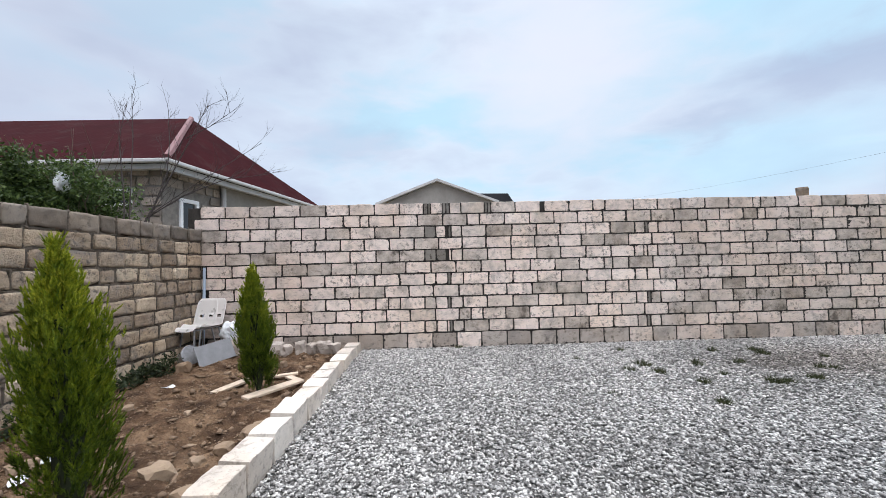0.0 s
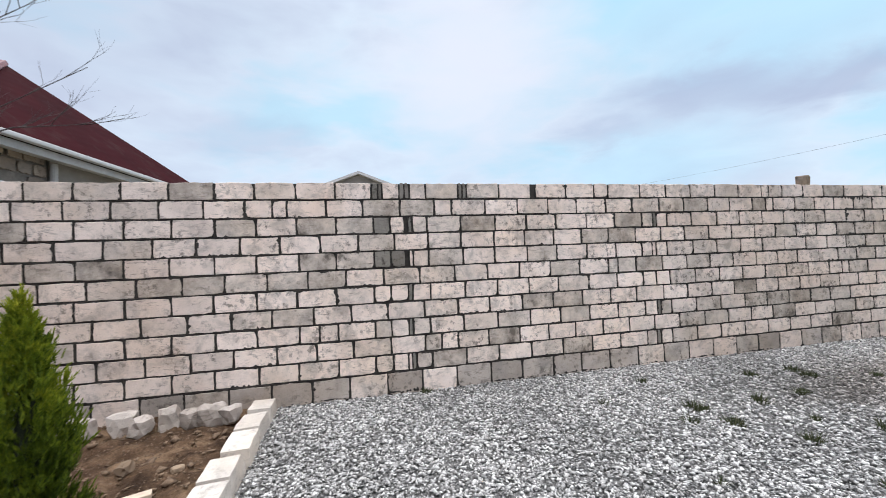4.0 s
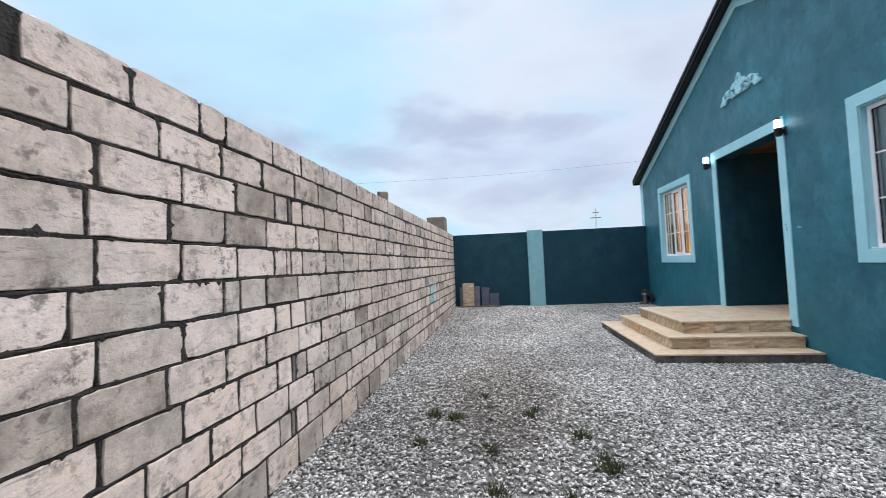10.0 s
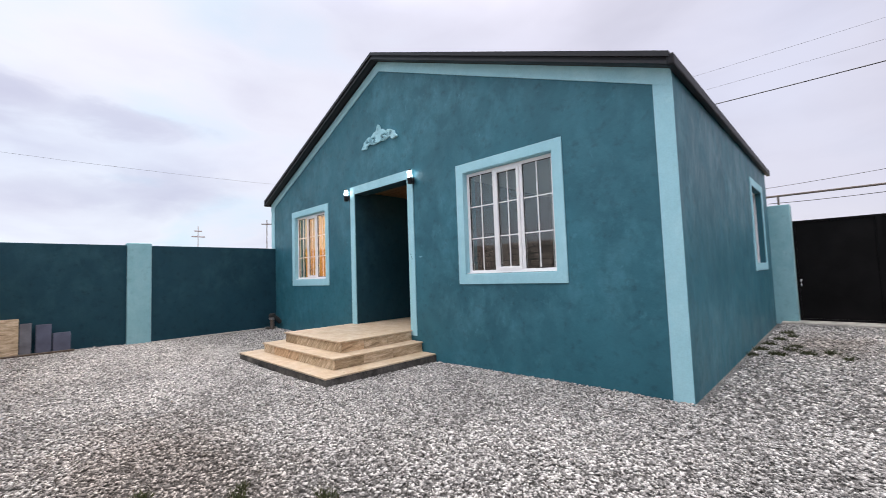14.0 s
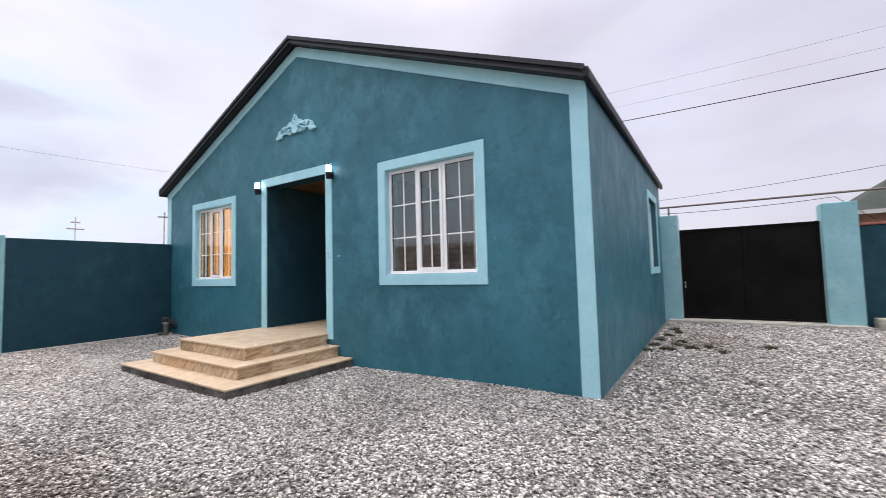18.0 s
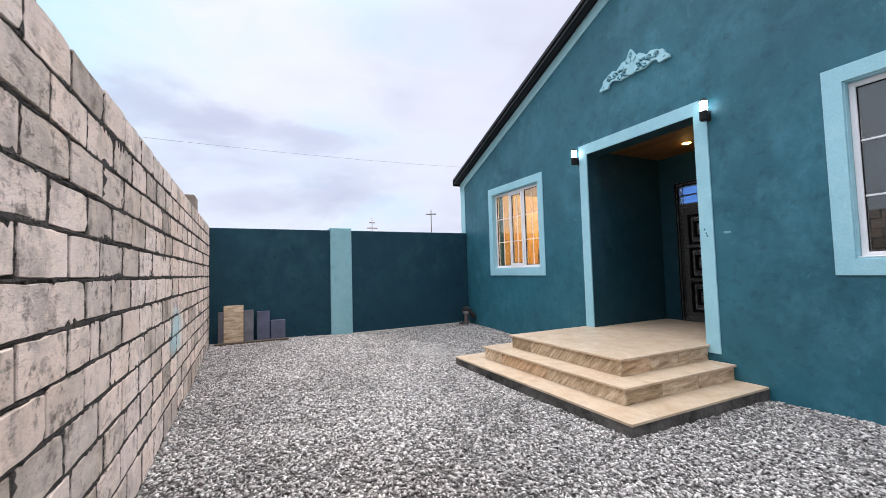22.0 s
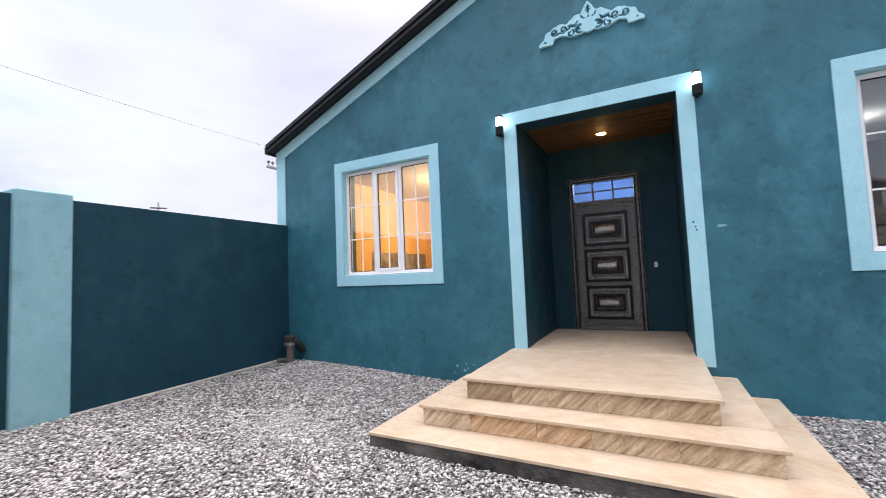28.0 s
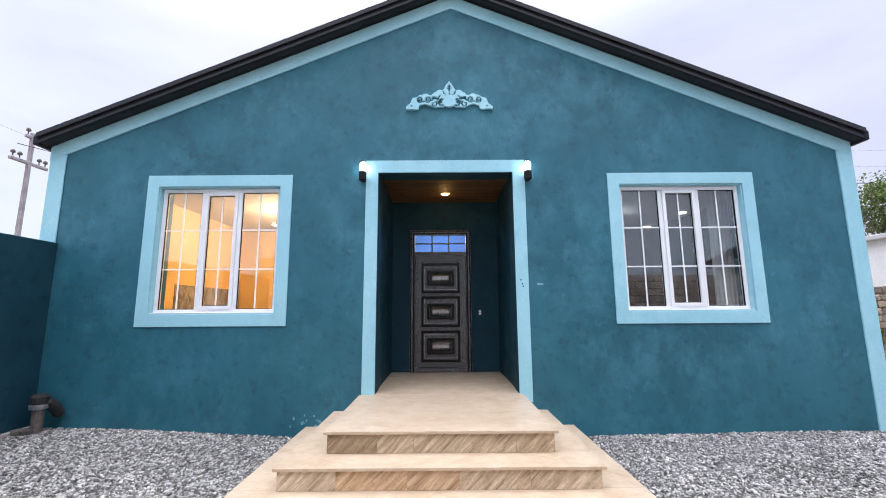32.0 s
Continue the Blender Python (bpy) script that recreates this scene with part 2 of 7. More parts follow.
def block_stone(name, stops, piece, stain=0.5, splash=None, relief=0.008):
    """Sawn shell limestone: clean faces, pits, scratches, and soot-dark stains in clumps."""
    k = Mat(name, 0.92, 0, 0.2)
    base = k.ramp(piece(k), stops)
    base = k.mix(1.0, base, k.ramp(k.noise(3.4, 6, 0.65), [(0.32, 0.84), (0.58, 1.0)]), "MULTIPLY")
    dark = k.ramp(k.noise(15.0, 9, 0.72), [(0.52, 0.0), (0.61, 1.0)])
    patch = k.ramp(k.noise(2.3, 5, 0.6), [(0.42, 0.0), (0.57, 1.0)])
    base = k.mix(k.math("MULTIPLY", k.math("MULTIPLY", dark, patch), stain), base, (0.10, 0.088, 0.078))
    smudge = k.ramp(k.noise(4.2, 7, 0.68, 0.5), [(0.50, 0.0), (0.66, 1.0)])
    base = k.mix(k.math("MULTIPLY", smudge, 0.75 * stain), base, (0.27, 0.245, 0.225))
    drag = k.ramp(k.noise(1.0, 8, 0.68, 0.6, k.place(9, 9, 34)), [(0.56, 0.0), (0.65, 1.0)])
    base = k.mix(k.math("MULTIPLY", k.math("MULTIPLY", drag, k.ramp(k.noise(1.6, 3), [(0.36, 0.0), (0.56, 1.0)])), 0.8 * stain), base, (0.15, 0.13, 0.115))
    specks = k.ramp(k.noise(30, 6, 0.7), [(0.30, 0.35), (0.37, 1.0)])
    base = k.mix(0.75 * stain, base, specks, "MULTIPLY")
    grit = k.ramp(k.noise(95, 4), [(0.30, 0.5), (0.42, 1.0)])
    base = k.mix(0.4, base, grit, "MULTIPLY")
    pits = k.ramp(k.cells(38), [(0.05, 0.0), (0.22, 1.0)])
    base = k.mix(0.6, base, k.ramp(k.noise(1.4, 5, 0.6), [(0.42, (1.0, 1.0, 1.0)), (0.66, (0.92, 0.84, 0.75))]), "MULTIPLY")
    if splash:
        ln = k.node("ShaderNodeVectorMath")
        ln.operation = "LENGTH"
        k.link(k.place(2.0, 0.0, 3.2, (-2.0 * splash[0], 0.0, -3.2 * splash[1])), ln.inputs[0])
        spread = k.math("ADD", k.math("MULTIPLY", ln.outputs["Value"], 0.5), k.math("MULTIPLY", k.noise(6, 6, 0.7), 0.7))
        base = k.mix(k.ramp(spread, [(0.56, 0.65), (0.80, 0.0)]), base, (0.36, 0.60, 0.66))
    k.color(base)
    k.bump(k.math("ADD", k.math("MULTIPLY", k.noise(45, 6, 0.7), 0.8), k.math("MULTIPLY", pits, 0.25)), 0.8, relief)
    return k.m


def mottle(k, r):
    """A piece's own shade, broken up by clouds within it."""
    return k.math("ADD", k.math("MULTIPLY", r, 0.86), k.math("MULTIPLY", k.math("SUBTRACT", k.noise(5.5, 6, 0.65), 0.47), 0.85))


WHITE_STOPS = [(0.0, (0.94, 0.81, 0.73)), (0.48, (0.87, 0.74, 0.665)), (0.72, (0.70, 0.61, 0.54)), (0.88, (0.49, 0.425, 0.37)),
               (0.96, (0.31, 0.265, 0.228)), (1.0, (0.18, 0.155, 0.135))]
OLD_STOPS = [(0.0, (0.74, 0.62, 0.475)), (0.3, (0.56, 0.45, 0.335)), (0.65, (0.42, 0.33, 0.245)), (0.85, (0.29, 0.225, 0.165)), (1.0, (0.17, 0.135, 0.10))]
M_BLOCK = block_stone("white_limestone", WHITE_STOPS, lambda k: mottle(k, k.random()), 0.75)
# the wall's dimmer look towards the east is put into the stone's colour
DIM_EAST_STOPS = [(p, tuple(v * 0.86 for v in c)) for p, c in WHITE_STOPS]
M_BLOCK_EAST = block_stone("dimmed_limestone", DIM_EAST_STOPS, lambda k: mottle(k, k.random()), 0.85)
M_BLOCK_FAR = block_stone("white_limestone_joined", DIM_EAST_STOPS, lambda k: mottle(k, k.island()), 0.72, (9.5, 0.85))
M_OLD = block_stone("old_limestone", OLD_STOPS, lambda k: mottle(k, k.random()), 0.95, None, 0.05)
M_OLD_FAR = block_stone("old_limestone_joined", OLD_STOPS, lambda k: mottle(k, k.island()), 0.95, None, 0.05)
M_KERB = block_stone("kerb_limestone", [(0.0, (0.76, 0.70, 0.64)), (1.0, (0.56, 0.50, 0.44))], lambda k: k.random(), 0.45)
M_OLDMORTAR = simple("brown_mortar", (0.12, 0.096, 0.074), 0.95, var=0.5, scale=12, bump=0.9, dist=0.02, bscale=50)
M_MORTAR = simple("dark_mortar", (0.036, 0.031, 0.027), 0.95, var=0.4, scale=14, bump=0.8, dist=0.02, bscale=70)
M_DARKFILL = block_stone("dark_fill_stone", [(0.0, (0.30, 0.28, 0.25)), (1.0, (0.15, 0.14, 0.125))], lambda k: mottle(k, k.random()), 0.9, None, 0.04)
M_CAP = block_stone("weathered_cap", [(0.0, (0.30, 0.255, 0.21)), (0.5, (0.21, 0.178, 0.148)), (1.0, (0.12, 0.102, 0.085))], lambda k: mottle(k, k.random()), 0.7)


def plaster(name, lo, hi, light, rough=0.72, relief=0.75, spec=0.35, wear=0.7, cloud=0.45):
    """Hand-trowelled plaster: cloudy paint, rubbed pale patches, ridges and lumps."""
    k = Mat(name, rough, 0, spec)
    at = k.place(1, 1, 0.8)
    base = k.ramp(k.noise(0.8, 6, 0.62, 0.3, at), [(0.32, lo), (0.68, hi)])
    clouds = k.ramp(k.noise(2.7, 9, 0.66, 0.3, at), [(0.44, 0.0), (0.66, 1.0)])
    where = k.ramp(k.noise(0.55, 4), [(0.40, 0.10), (0.60, 1.0)])
    base = k.mix(k.math("MULTIPLY", k.math("MULTIPLY", clouds, where), cloud), base, light)
    deep = k.ramp(k.noise(7.5, 8, 0.7), [(0.32, 0.62), (0.46, 1.0)])
    base = k.mix(wear, base, deep, "MULTIPLY")
    rubs = k.ramp(k.noise(9.0, 9, 0.72, 0.8, k.place(1, 1, 0.7)), [(0.58, 0.0), (0.68, 1.0)])
    base = k.mix(k.math("MULTIPLY", k.math("MULTIPLY", rubs, where), 0.35), base, light)
    base = k.mix(0.35, base, k.ramp(k.noise(70, 3), [(0.3, 0.7), (0.6, 1.0)]), "MULTIPLY")
    k.color(base)
    lumps = k.noise(3.6, 6, 0.55, 0.5, k.place(1, 1, 0.65))
    k.bump(k.math("ADD", k.math("MULTIPLY", k.noise(24, 5, 0.6), 0.35), k.math("MULTIPLY", lumps, 2.2)), relief, 0.014)
    k.rough(k.ramp(k.noise(2.2, 6, 0.65, 0.6, at), [(0.35, rough * 0.85), (0.68, min(1.0, rough * 1.25))]))
    return k.m


M_TEAL = plaster("teal_plaster", (0.016, 0.103, 0.140), (0.027, 0.155, 0.206), (0.10, 0.315, 0.40), 0.50, 0.36, 0.38, 0.7, 0.34)
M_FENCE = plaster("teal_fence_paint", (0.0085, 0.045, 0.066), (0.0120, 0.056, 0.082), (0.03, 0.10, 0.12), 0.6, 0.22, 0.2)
M_BAND = plaster("pale_blue_paint", (0.30, 0.59, 0.68), (0.36, 0.66, 0.75), (0.48, 0.76, 0.83), 0.55, 0.15, 0.35, 0.12)
M_PILLAR = plaster("pale_blue_weathered", (0.20, 0.42, 0.475), (0.27, 0.52, 0.57), (0.38, 0.62, 0.66), 0.6, 0.3, 0.35, 0.4)
M_PVC = simple("white_pvc", (0.88, 0.88, 0.89), 0.3, var=0.02, bump=0)
M_ROOF = simple("dark_roof_metal", (0.014, 0.014, 0.017), 0.5, 0.0, var=0.2, scale=3, bump=0.05, spec=0.2)
M_SEAM = simple("dark_seam_metal", (0.024, 0.024, 0.029), 0.5, 0.0, var=0.2, scale=3, bump=0.05, spec=0.25)
M_BLACK = simple("black_plastic", (0.010, 0.010, 0.011), 0.5, var=0.2, bump=0.1, spec=0.2)
M_GATE = simple("black_sheet_metal", (0.006, 0.0055, 0.006), 0.45, var=0.5, scale=1.5, bump=0.3, dist=0.02, bscale=1.2, spec=0.09)
M_RUBBER = simple("dark_rubber", (0.02, 0.02, 0.02), 0.8, var=0.2, bump=0.1)
M_CONCRETE = simple("grey_concrete", (0.20, 0.19, 0.175), 0.9, var=0.3, scale=6, bump=0.5, dist=0.008)
M_PALECON = simple("pale_concrete", (0.42, 0.40, 0.36), 0.9, var=0.2, scale=6, bump=0.5, dist=0.008)
M_SLABEDGE = simple("dark_wet_concrete", (0.080, 0.074, 0.068), 0.85, var=0.9, scale=4, bump=1.0, dist=0.03, bscale=14)


def marble(name, a, b, vein, rough):
    k = Mat(name, rough, 0, 0.5)
    at = k.place(1.0, 2.2, 1.0)
    n = k.noise(1.7, 7, 0.62, 1.6, at)
    base = k.ramp(n, [(0.30, a), (0.5, b), (0.56, vein), (0.62, b), (0.85, a)])
    base = k.mix(0.5, base, k.ramp(k.noise(9, 6), [(0.3, 0.80), (0.6, 1.0)]), "MULTIPLY")
    base = k.mix(1.0, base, k.ramp(k.random(), [(0, 0.96), (1, 1.0)]), "MULTIPLY")
    base = k.mix(0.55, base, k.ramp(k.noise(2.4, 7, 0.7, 0.5), [(0.46, (1.0, 1.0, 1.0)), (0.66, (0.80, 0.70, 0.56))]), "MULTIPLY")
    k.color(base)
    k.rough(k.ramp(k.noise(6, 5), [(0.35, rough * 0.7), (0.7, min(1, rough * 1.5))]))
    k.bump(k.noise(40, 4), 0.08, 0.003)
    return k.m


M_TREAD = marble("beige_marble", (0.575, 0.455, 0.33), (0.61, 0.487, 0.358), (0.55, 0.427, 0.304), 0.4)


def sandstone():
    k = Mat("banded_sandstone", 0.7, 0, 0.3)
    r = k.random()
    tilt = k.node("ShaderNodeMapping")
    tilt.inputs["Rotation"].default_value = (0.5, 0.75, 0.3)
    k.link(k.pos, tilt.inputs["Vector"])
    thin = k.node("ShaderNodeMapping")
    thin.inputs["Scale"].default_value = (18.0, 2.5, 2.0)
    k.link(tilt.outputs[0], thin.inputs["Vector"])
    comb = k.node("ShaderNodeCombineXYZ")
    k.link(k.math("MULTIPLY", r, 9.0), comb.inputs[0])
    k.link(k.math("MULTIPLY", r, 5.0), comb.inputs[2])
    shift = k.node("ShaderNodeVectorMath")
    k.link(thin.outputs[0], shift.inputs[0])
    k.link(comb.outputs[0], shift.inputs[1])
    streak = k.noise(1.6, 7, 0.62, 0.5, shift.outputs[0])
    base = k.ramp(streak, [(0.34, (0.29, 0.205, 0.13)), (0.44, (0.48, 0.365, 0.245)), (0.54, (0.60, 0.47, 0.33)), (0.64, (0.74, 0.61, 0.46))])
    base = k.mix(1.0, base, k.ramp(r, [(0, (0.62, 0.58, 0.52)), (0.3, (0.9, 0.88, 0.84)), (0.7, (1, 1, 1)), (1.0, (1.0, 0.84, 0.70))]), "MULTIPLY")
    base = k.mix(0.5, base, k.ramp(k.noise(50, 5), [(0.3, 0.6), (0.55, 1.0)]), "MULTIPLY")
    k.color(base)
    k.bump(k.noise(35, 6, 0.65), 0.5, 0.008)
    return k.m


M_SAND = sandstone()


def gravel_mat(name, piece, wet=0.0):
    k = Mat(name, 0.85, 0, 0.3)
    stops = [(0.0, (0.15, 0.144, 0.138)), (0.25, (0.27, 0.26, 0.25)), (0.5, (0.45, 0.433, 0.416)), (0.75, (0.62, 0.60, 0.575)), (1.0, (0.82, 0.797, 0.765))]
    base = k.ramp(piece(k), stops)
    base = k.mix(1.0, base, k.ramp(k.noise(0.55, 4), [(0.35, 0.72), (0.62, 1.0)]), "MULTIPLY")
    base = k.mix(0.35, base, k.ramp(k.noise(120, 3), [(0.3, 0.6), (0.6, 1.0)]), "MULTIPLY")
    # an earthy stretch where weeds come through
    ln = k.node("ShaderNodeVectorMath")
    ln.operation = "LENGTH"
    k.link(k.place(0.27, 0.62, 0.0, (-0.27 * 5.6, -0.62 * 5.5, 0.0)), ln.inputs[0])
    earthy = k.ramp(k.math("ADD", ln.outputs["Value"], k.math("MULTIPLY", k.noise(1.6, 5, 0.6), 0.8)), [(0.62, 0.75), (1.35, 0.0)])
    base = k.mix(earthy, base, (0.66, 0.60, 0.56), "MULTIPLY")
    # trodden earth by the gate, along the side wall
    ln = k.node("ShaderNodeVectorMath")
    ln.operation = "LENGTH"
    k.link(k.place(0.55, 0.30, 0.0, (-0.55 * 2.1, 0.30 * 3.9, 0.0)), ln.inputs[0])
    worn = k.ramp(k.math("ADD", ln.outputs["Value"], k.math("MULTIPLY", k.noise(2.2, 6, 0.65), 0.9)), [(0.62, 0.7), (1.2, 0.0)])
    base = k.mix(worn, base, (0.70, 0.63, 0.57), "MULTIPLY")
    # a dusty pale stretch on the way to the east fence
    ln = k.node("ShaderNodeVectorMath")
    ln.operation = "LENGTH"
    k.link(k.place(0.55, 0.85, 0.0, (-0.55 * 11.4, -0.85 * 3.3, 0.0)), ln.inputs[0])
    dusty = k.ramp(k.math("ADD", ln.outputs["Value"], k.math("MULTIPLY", k.noise(2.4, 6, 0.65), 1.0)), [(0.60, 0.42), (1.15, 0.0)])
    base = k.mix(dusty, base, (0.66, 0.645, 0.62))
    k.color(base)
    return k


kg = gravel_mat("crushed_stone", lambda k: k.island())
kg.bump(kg.noise(150, 4), 0.4, 0.004)
M_GRAVEL = kg.m
kg = gravel_mat("gravel_bed", lambda k: k.ramp(k.cells(34, "F1", "Color"), [(0, 0.0), (1, 0.2)]))
kg.bump(kg.math("SUBTRACT", 1.0, kg.cells(34)), 1.0, 0.03)
M_BED = kg.m


def soil_mat():
    k = Mat("brown_soil", 0.95, 0, 0.2)
    base = k.ramp(k.noise(2.6, 9, 0.7), [(0.34, (0.040, 0.022, 0.013)), (0.48, (0.13, 0.076, 0.044)), (0.64, (0.31, 0.20, 0.122))])
    base = k.mix(0.6, base, k.ramp(k.noise(60, 5), [(0.3, 0.45), (0.6, 1.0)]), "MULTIPLY")
    k.color(base)
    k.bump(k.math("ADD", k.noise(16, 9, 0.75), k.math("MULTIPLY", k.noise(90, 4), 0.4)), 1.0, 0.05)
    return k.m


M_SOIL = soil_mat()
M_CLOD = simple("dry_clod", (0.19, 0.125, 0.08), 0.95, var=0.4, scale=20, bump=0.6, dist=0.01)
M_FIELD = simple("dry_field", (0.20, 0.17, 0.12), 0.95, var=0.4, scale=0.4, bump=0.3, dist=0.02, bscale=8)

# ---- building helpers ----
R = random.Random(7)


def mesh_from(bm, name, material, smooth=False):
    me = bpy.data.meshes.new(name)
    bm.normal_update()
    bm.to_mesh(me)
    bm.free()
    for m in material if isinstance(material, (list, tuple)) else [material]:
        me.materials.append(m)
    if smooth:
        me.shade_smooth()
    return me


def part(name, bm, material, parent=None, label="", smooth=False, at=None):
    ob = new(name, mesh_from(bm, name, material, smooth))
    if at is not None:
        ob.matrix_basis = at
    if parent is not None:
        ob.parent = parent
    if label:
        tagged(ob, label)
    return ob


def thing(name, label, category, at=None, group="", kind=""):
    ob = new(name)
    ob.empty_display_size = 0.1
    if at is not None:
        ob.matrix_basis = at
    return tagged(ob, label, category, group, kind)


def solid(name, bm, material, label, category, at=None, group="", kind="", smooth=False):
    ob = part(name, bm, material, None, "", smooth, at)
    return tagged(ob, label, category, group, kind)


def box(x0, x1, y0, y1, z0, z1, bevel=0.0, seg=1, bm=None, m=None):
    bm = bm or bmesh.new()
    c = Matrix.Translation(((x0 + x1) / 2, (y0 + y1) / 2, (z0 + z1) / 2)) @ Matrix.Diagonal((abs(x1 - x0), abs(y1 - y0), abs(z1 - z0), 1))
    if m is not None:
        c = m @ c
    vs = bmesh.ops.create_cube(bm, size=1.0, matrix=c)["verts"]
    if bevel:
        es = list({e for v in vs for e in v.link_edges})
        bmesh.ops.bevel(bm, geom=es, offset=bevel, segments=seg, affect="EDGES", profile=0.5)
    return bm


def tube(points, r, sides=8, bm=None, r2=None, cap=True):
    """A tube along points, from radius r to r2."""
    bm = bm or bmesh.new()
    pts = [Vector(p) for p in points]
    rings = []
    n = len(pts)
    for i, p in enumerate(pts):
        d = (pts[min(i + 1, n - 1)] - pts[max(i - 1, 0)]).normalized()
        a = d.cross(Vector((0, 0, 1)))
        a = a.normalized() if a.length > 1e-3 else Vector((1, 0, 0))
        b = d.cross(a).normalized()
        rr = r + ((r2 if r2 is not None else r) - r) * i / max(1, n - 1)
        rings.append([bm.verts.new(p + a * rr * math.cos(2 * math.pi * k / sides) + b * rr * math.sin(2 * math.pi * k / sides)) for k in range(sides)])
    for u, v in zip(rings, rings[1:]):
        for k in range(sides):
            bm.faces.new((u[k], u[(k + 1) % sides], v[(k + 1) % sides], v[k]))
    if cap:
        bm.faces.new(rings[0][::-1])
        bm.faces.new(rings[-1])
    return bm


def lathe(profile, sides=20, at=(0, 0, 0), bm=None):
    """A turned shape round z from (radius, height) pairs."""
    bm = bm or bmesh.new()
    rings = []
    for r, z in profile:
        rings.append([bm.verts.new((at[0] + r * math.cos(2 * math.pi * k / sides), at[1] + r * math.sin(2 * math.pi * k / sides), at[2] + z)) for k in range(sides)])
    for u, v in zip(rings, rings[1:]):
        for k in range(sides):
            bm.faces.new((u[k], u[(k + 1) % sides], v[(k + 1) % sides], v[k]))
    if profile[0][0] > 1e-4:
        bm.faces.new(rings[0][::-1])
    if profile[-1][0] > 1e-4:
        bm.faces.new(rings[-1])
    bmesh.ops.remove_doubles(bm, verts=bm.verts[:], dist=1e-5)
    return bm


def prism(outline, y0, y1, bm=None):
    """An outline of (x, z) pairs pulled from y0 to y1."""
    bm = bm or bmesh.new()
    a = [bm.verts.new((x, y0, z)) for x, z in outline]
    b = [bm.verts.new((x, y1, z)) for x, z in outline]
    n = len(a)
    bm.faces.new(a)
    bm.faces.new(b[::-1])
    for i in range(n):
        bm.faces.new((a[i], b[i], b[(i + 1) % n], a[(i + 1) % n]))
    bmesh.ops.recalc_face_normals(bm, faces=bm.faces[:])
    return bm


def pierced(x0, x1, z0, z1, holes, y0, y1, gable=None):
    """A wall from x0 to x1 with openings (hx0, hx1, hz0, hz1) through it; gable: the apex's (x, z)."""
    bm = bmesh.new()
    xs = sorted({x0, x1, *[h[0] for h in holes], *[h[1] for h in holes]})
    zs = sorted({z0, z1, *[h[2] for h in holes], *[h[3] for h in holes]})
    vert = {}

    def v(x, y, z):
        if (x, y, z) not in vert:
            vert[x, y, z] = bm.verts.new((x, y, z))
        return vert[x, y, z]

    solid_cell = {}
    for i in range(len(xs) - 1):
        for j in range(len(zs) - 1):
            cx, cz = (xs[i] + xs[i + 1]) / 2, (zs[j] + zs[j + 1]) / 2
            solid_cell[i, j] = not any(h[0] < cx < h[1] and h[2] < cz < h[3] for h in holes)
    for (i, j), full in solid_cell.items():
        if not full:
            continue
        a, b, c, d = xs[i], xs[i + 1], zs[j], zs[j + 1]
        bm.faces.new((v(a, y1, c), v(b, y1, c), v(b, y1, d), v(a, y1, d)))
        bm.faces.new((v(a, y0, c), v(a, y0, d), v(b, y0, d), v(b, y0, c)))
        for di, dj, p, q in ((-1, 0, (a, c), (a, d)), (1, 0, (b, c), (b, d)), (0, -1, (a, c), (b, c)), (0, 1, (a, d), (b, d))):
            if not solid_cell.get((i + di, j + dj)) and not (gable and dj == 1 and j == len(zs) - 2):
                bm.faces.new((v(p[0], y0, p[1]), v(p[0], y1, p[1]), v(q[0], y1, q[1]), v(q[0], y0, q[1])))
    if gable:
        row = [x for x in xs]
        for y in (y0, y1):
            bm.faces.new([v(x, y, z1) for x in row] + [v(gable[0], y, gable[1])])
        for xe in (x0, x1):
            bm.faces.new((v(xe, y0, z1), v(xe, y1, z1), v(gable[0], y1, gable[1]), v(gable[0], y0, gable[1])))
    bmesh.ops.recalc_face_normals(bm, faces=bm.faces[:])
    return bm


def ease(u):
    u = max(0.0, min(1.0, u))
    return u * u * (3 - 2 * u)


def ground_z(x, y):
    return -0.08 * ease((6.8 - y) / 4.5) - 0.045 * ease(1 - abs(x - 8.6) / 4.5) * ease((5.2 - y) / 1.5) + 0.11 * ease((x - 10.3) / 3.2) + 0.012 * noise.noise((x * 0.6, y * 0.6, 0))


# ---- ground ----
WALL_Y, WEST_X, KERB_X = 6.95, -3.67, -1.12
FY = 1.115


def sheet(x0, x1, y0, y1, step, height):
    bm = bmesh.new()
    nx, ny = round((x1 - x0) / step), round((y1 - y0) / step)
    rows = [[bm.verts.new((x0 + (x1 - x0) * i / nx, y0 + (y1 - y0) * j / ny, height(x0 + (x1 - x0) * i / nx, y0 + (y1 - y0) * j / ny))) for i in range(nx + 1)] for j in range(ny + 1)]
    for a, b in zip(rows, rows[1:]):
        for i in range(nx):
            bm.faces.new((a[i], a[i + 1], b[i + 1], b[i]))
    return bm


bm = bmesh.new()
rim = [(x, y) for x, y in ((-900, -900), (900, -900), (900, 900), (-900, 900))]
bm.faces.new([bm.verts.new((x, y, -0.35)) for x, y in rim])
solid("ground", bm, M_FIELD, "dry bare earth stretching to the horizon", "ground", kind="structure")
solid("ground_gravel", sheet(KERB_X - 0.1, 14.2, -7.6, 7.05, 0.25, lambda x, y: ground_z(x, y) - 0.012), M_BED,
      "yard of grey and white crushed stone", "gravel", kind="structure", smooth=True)


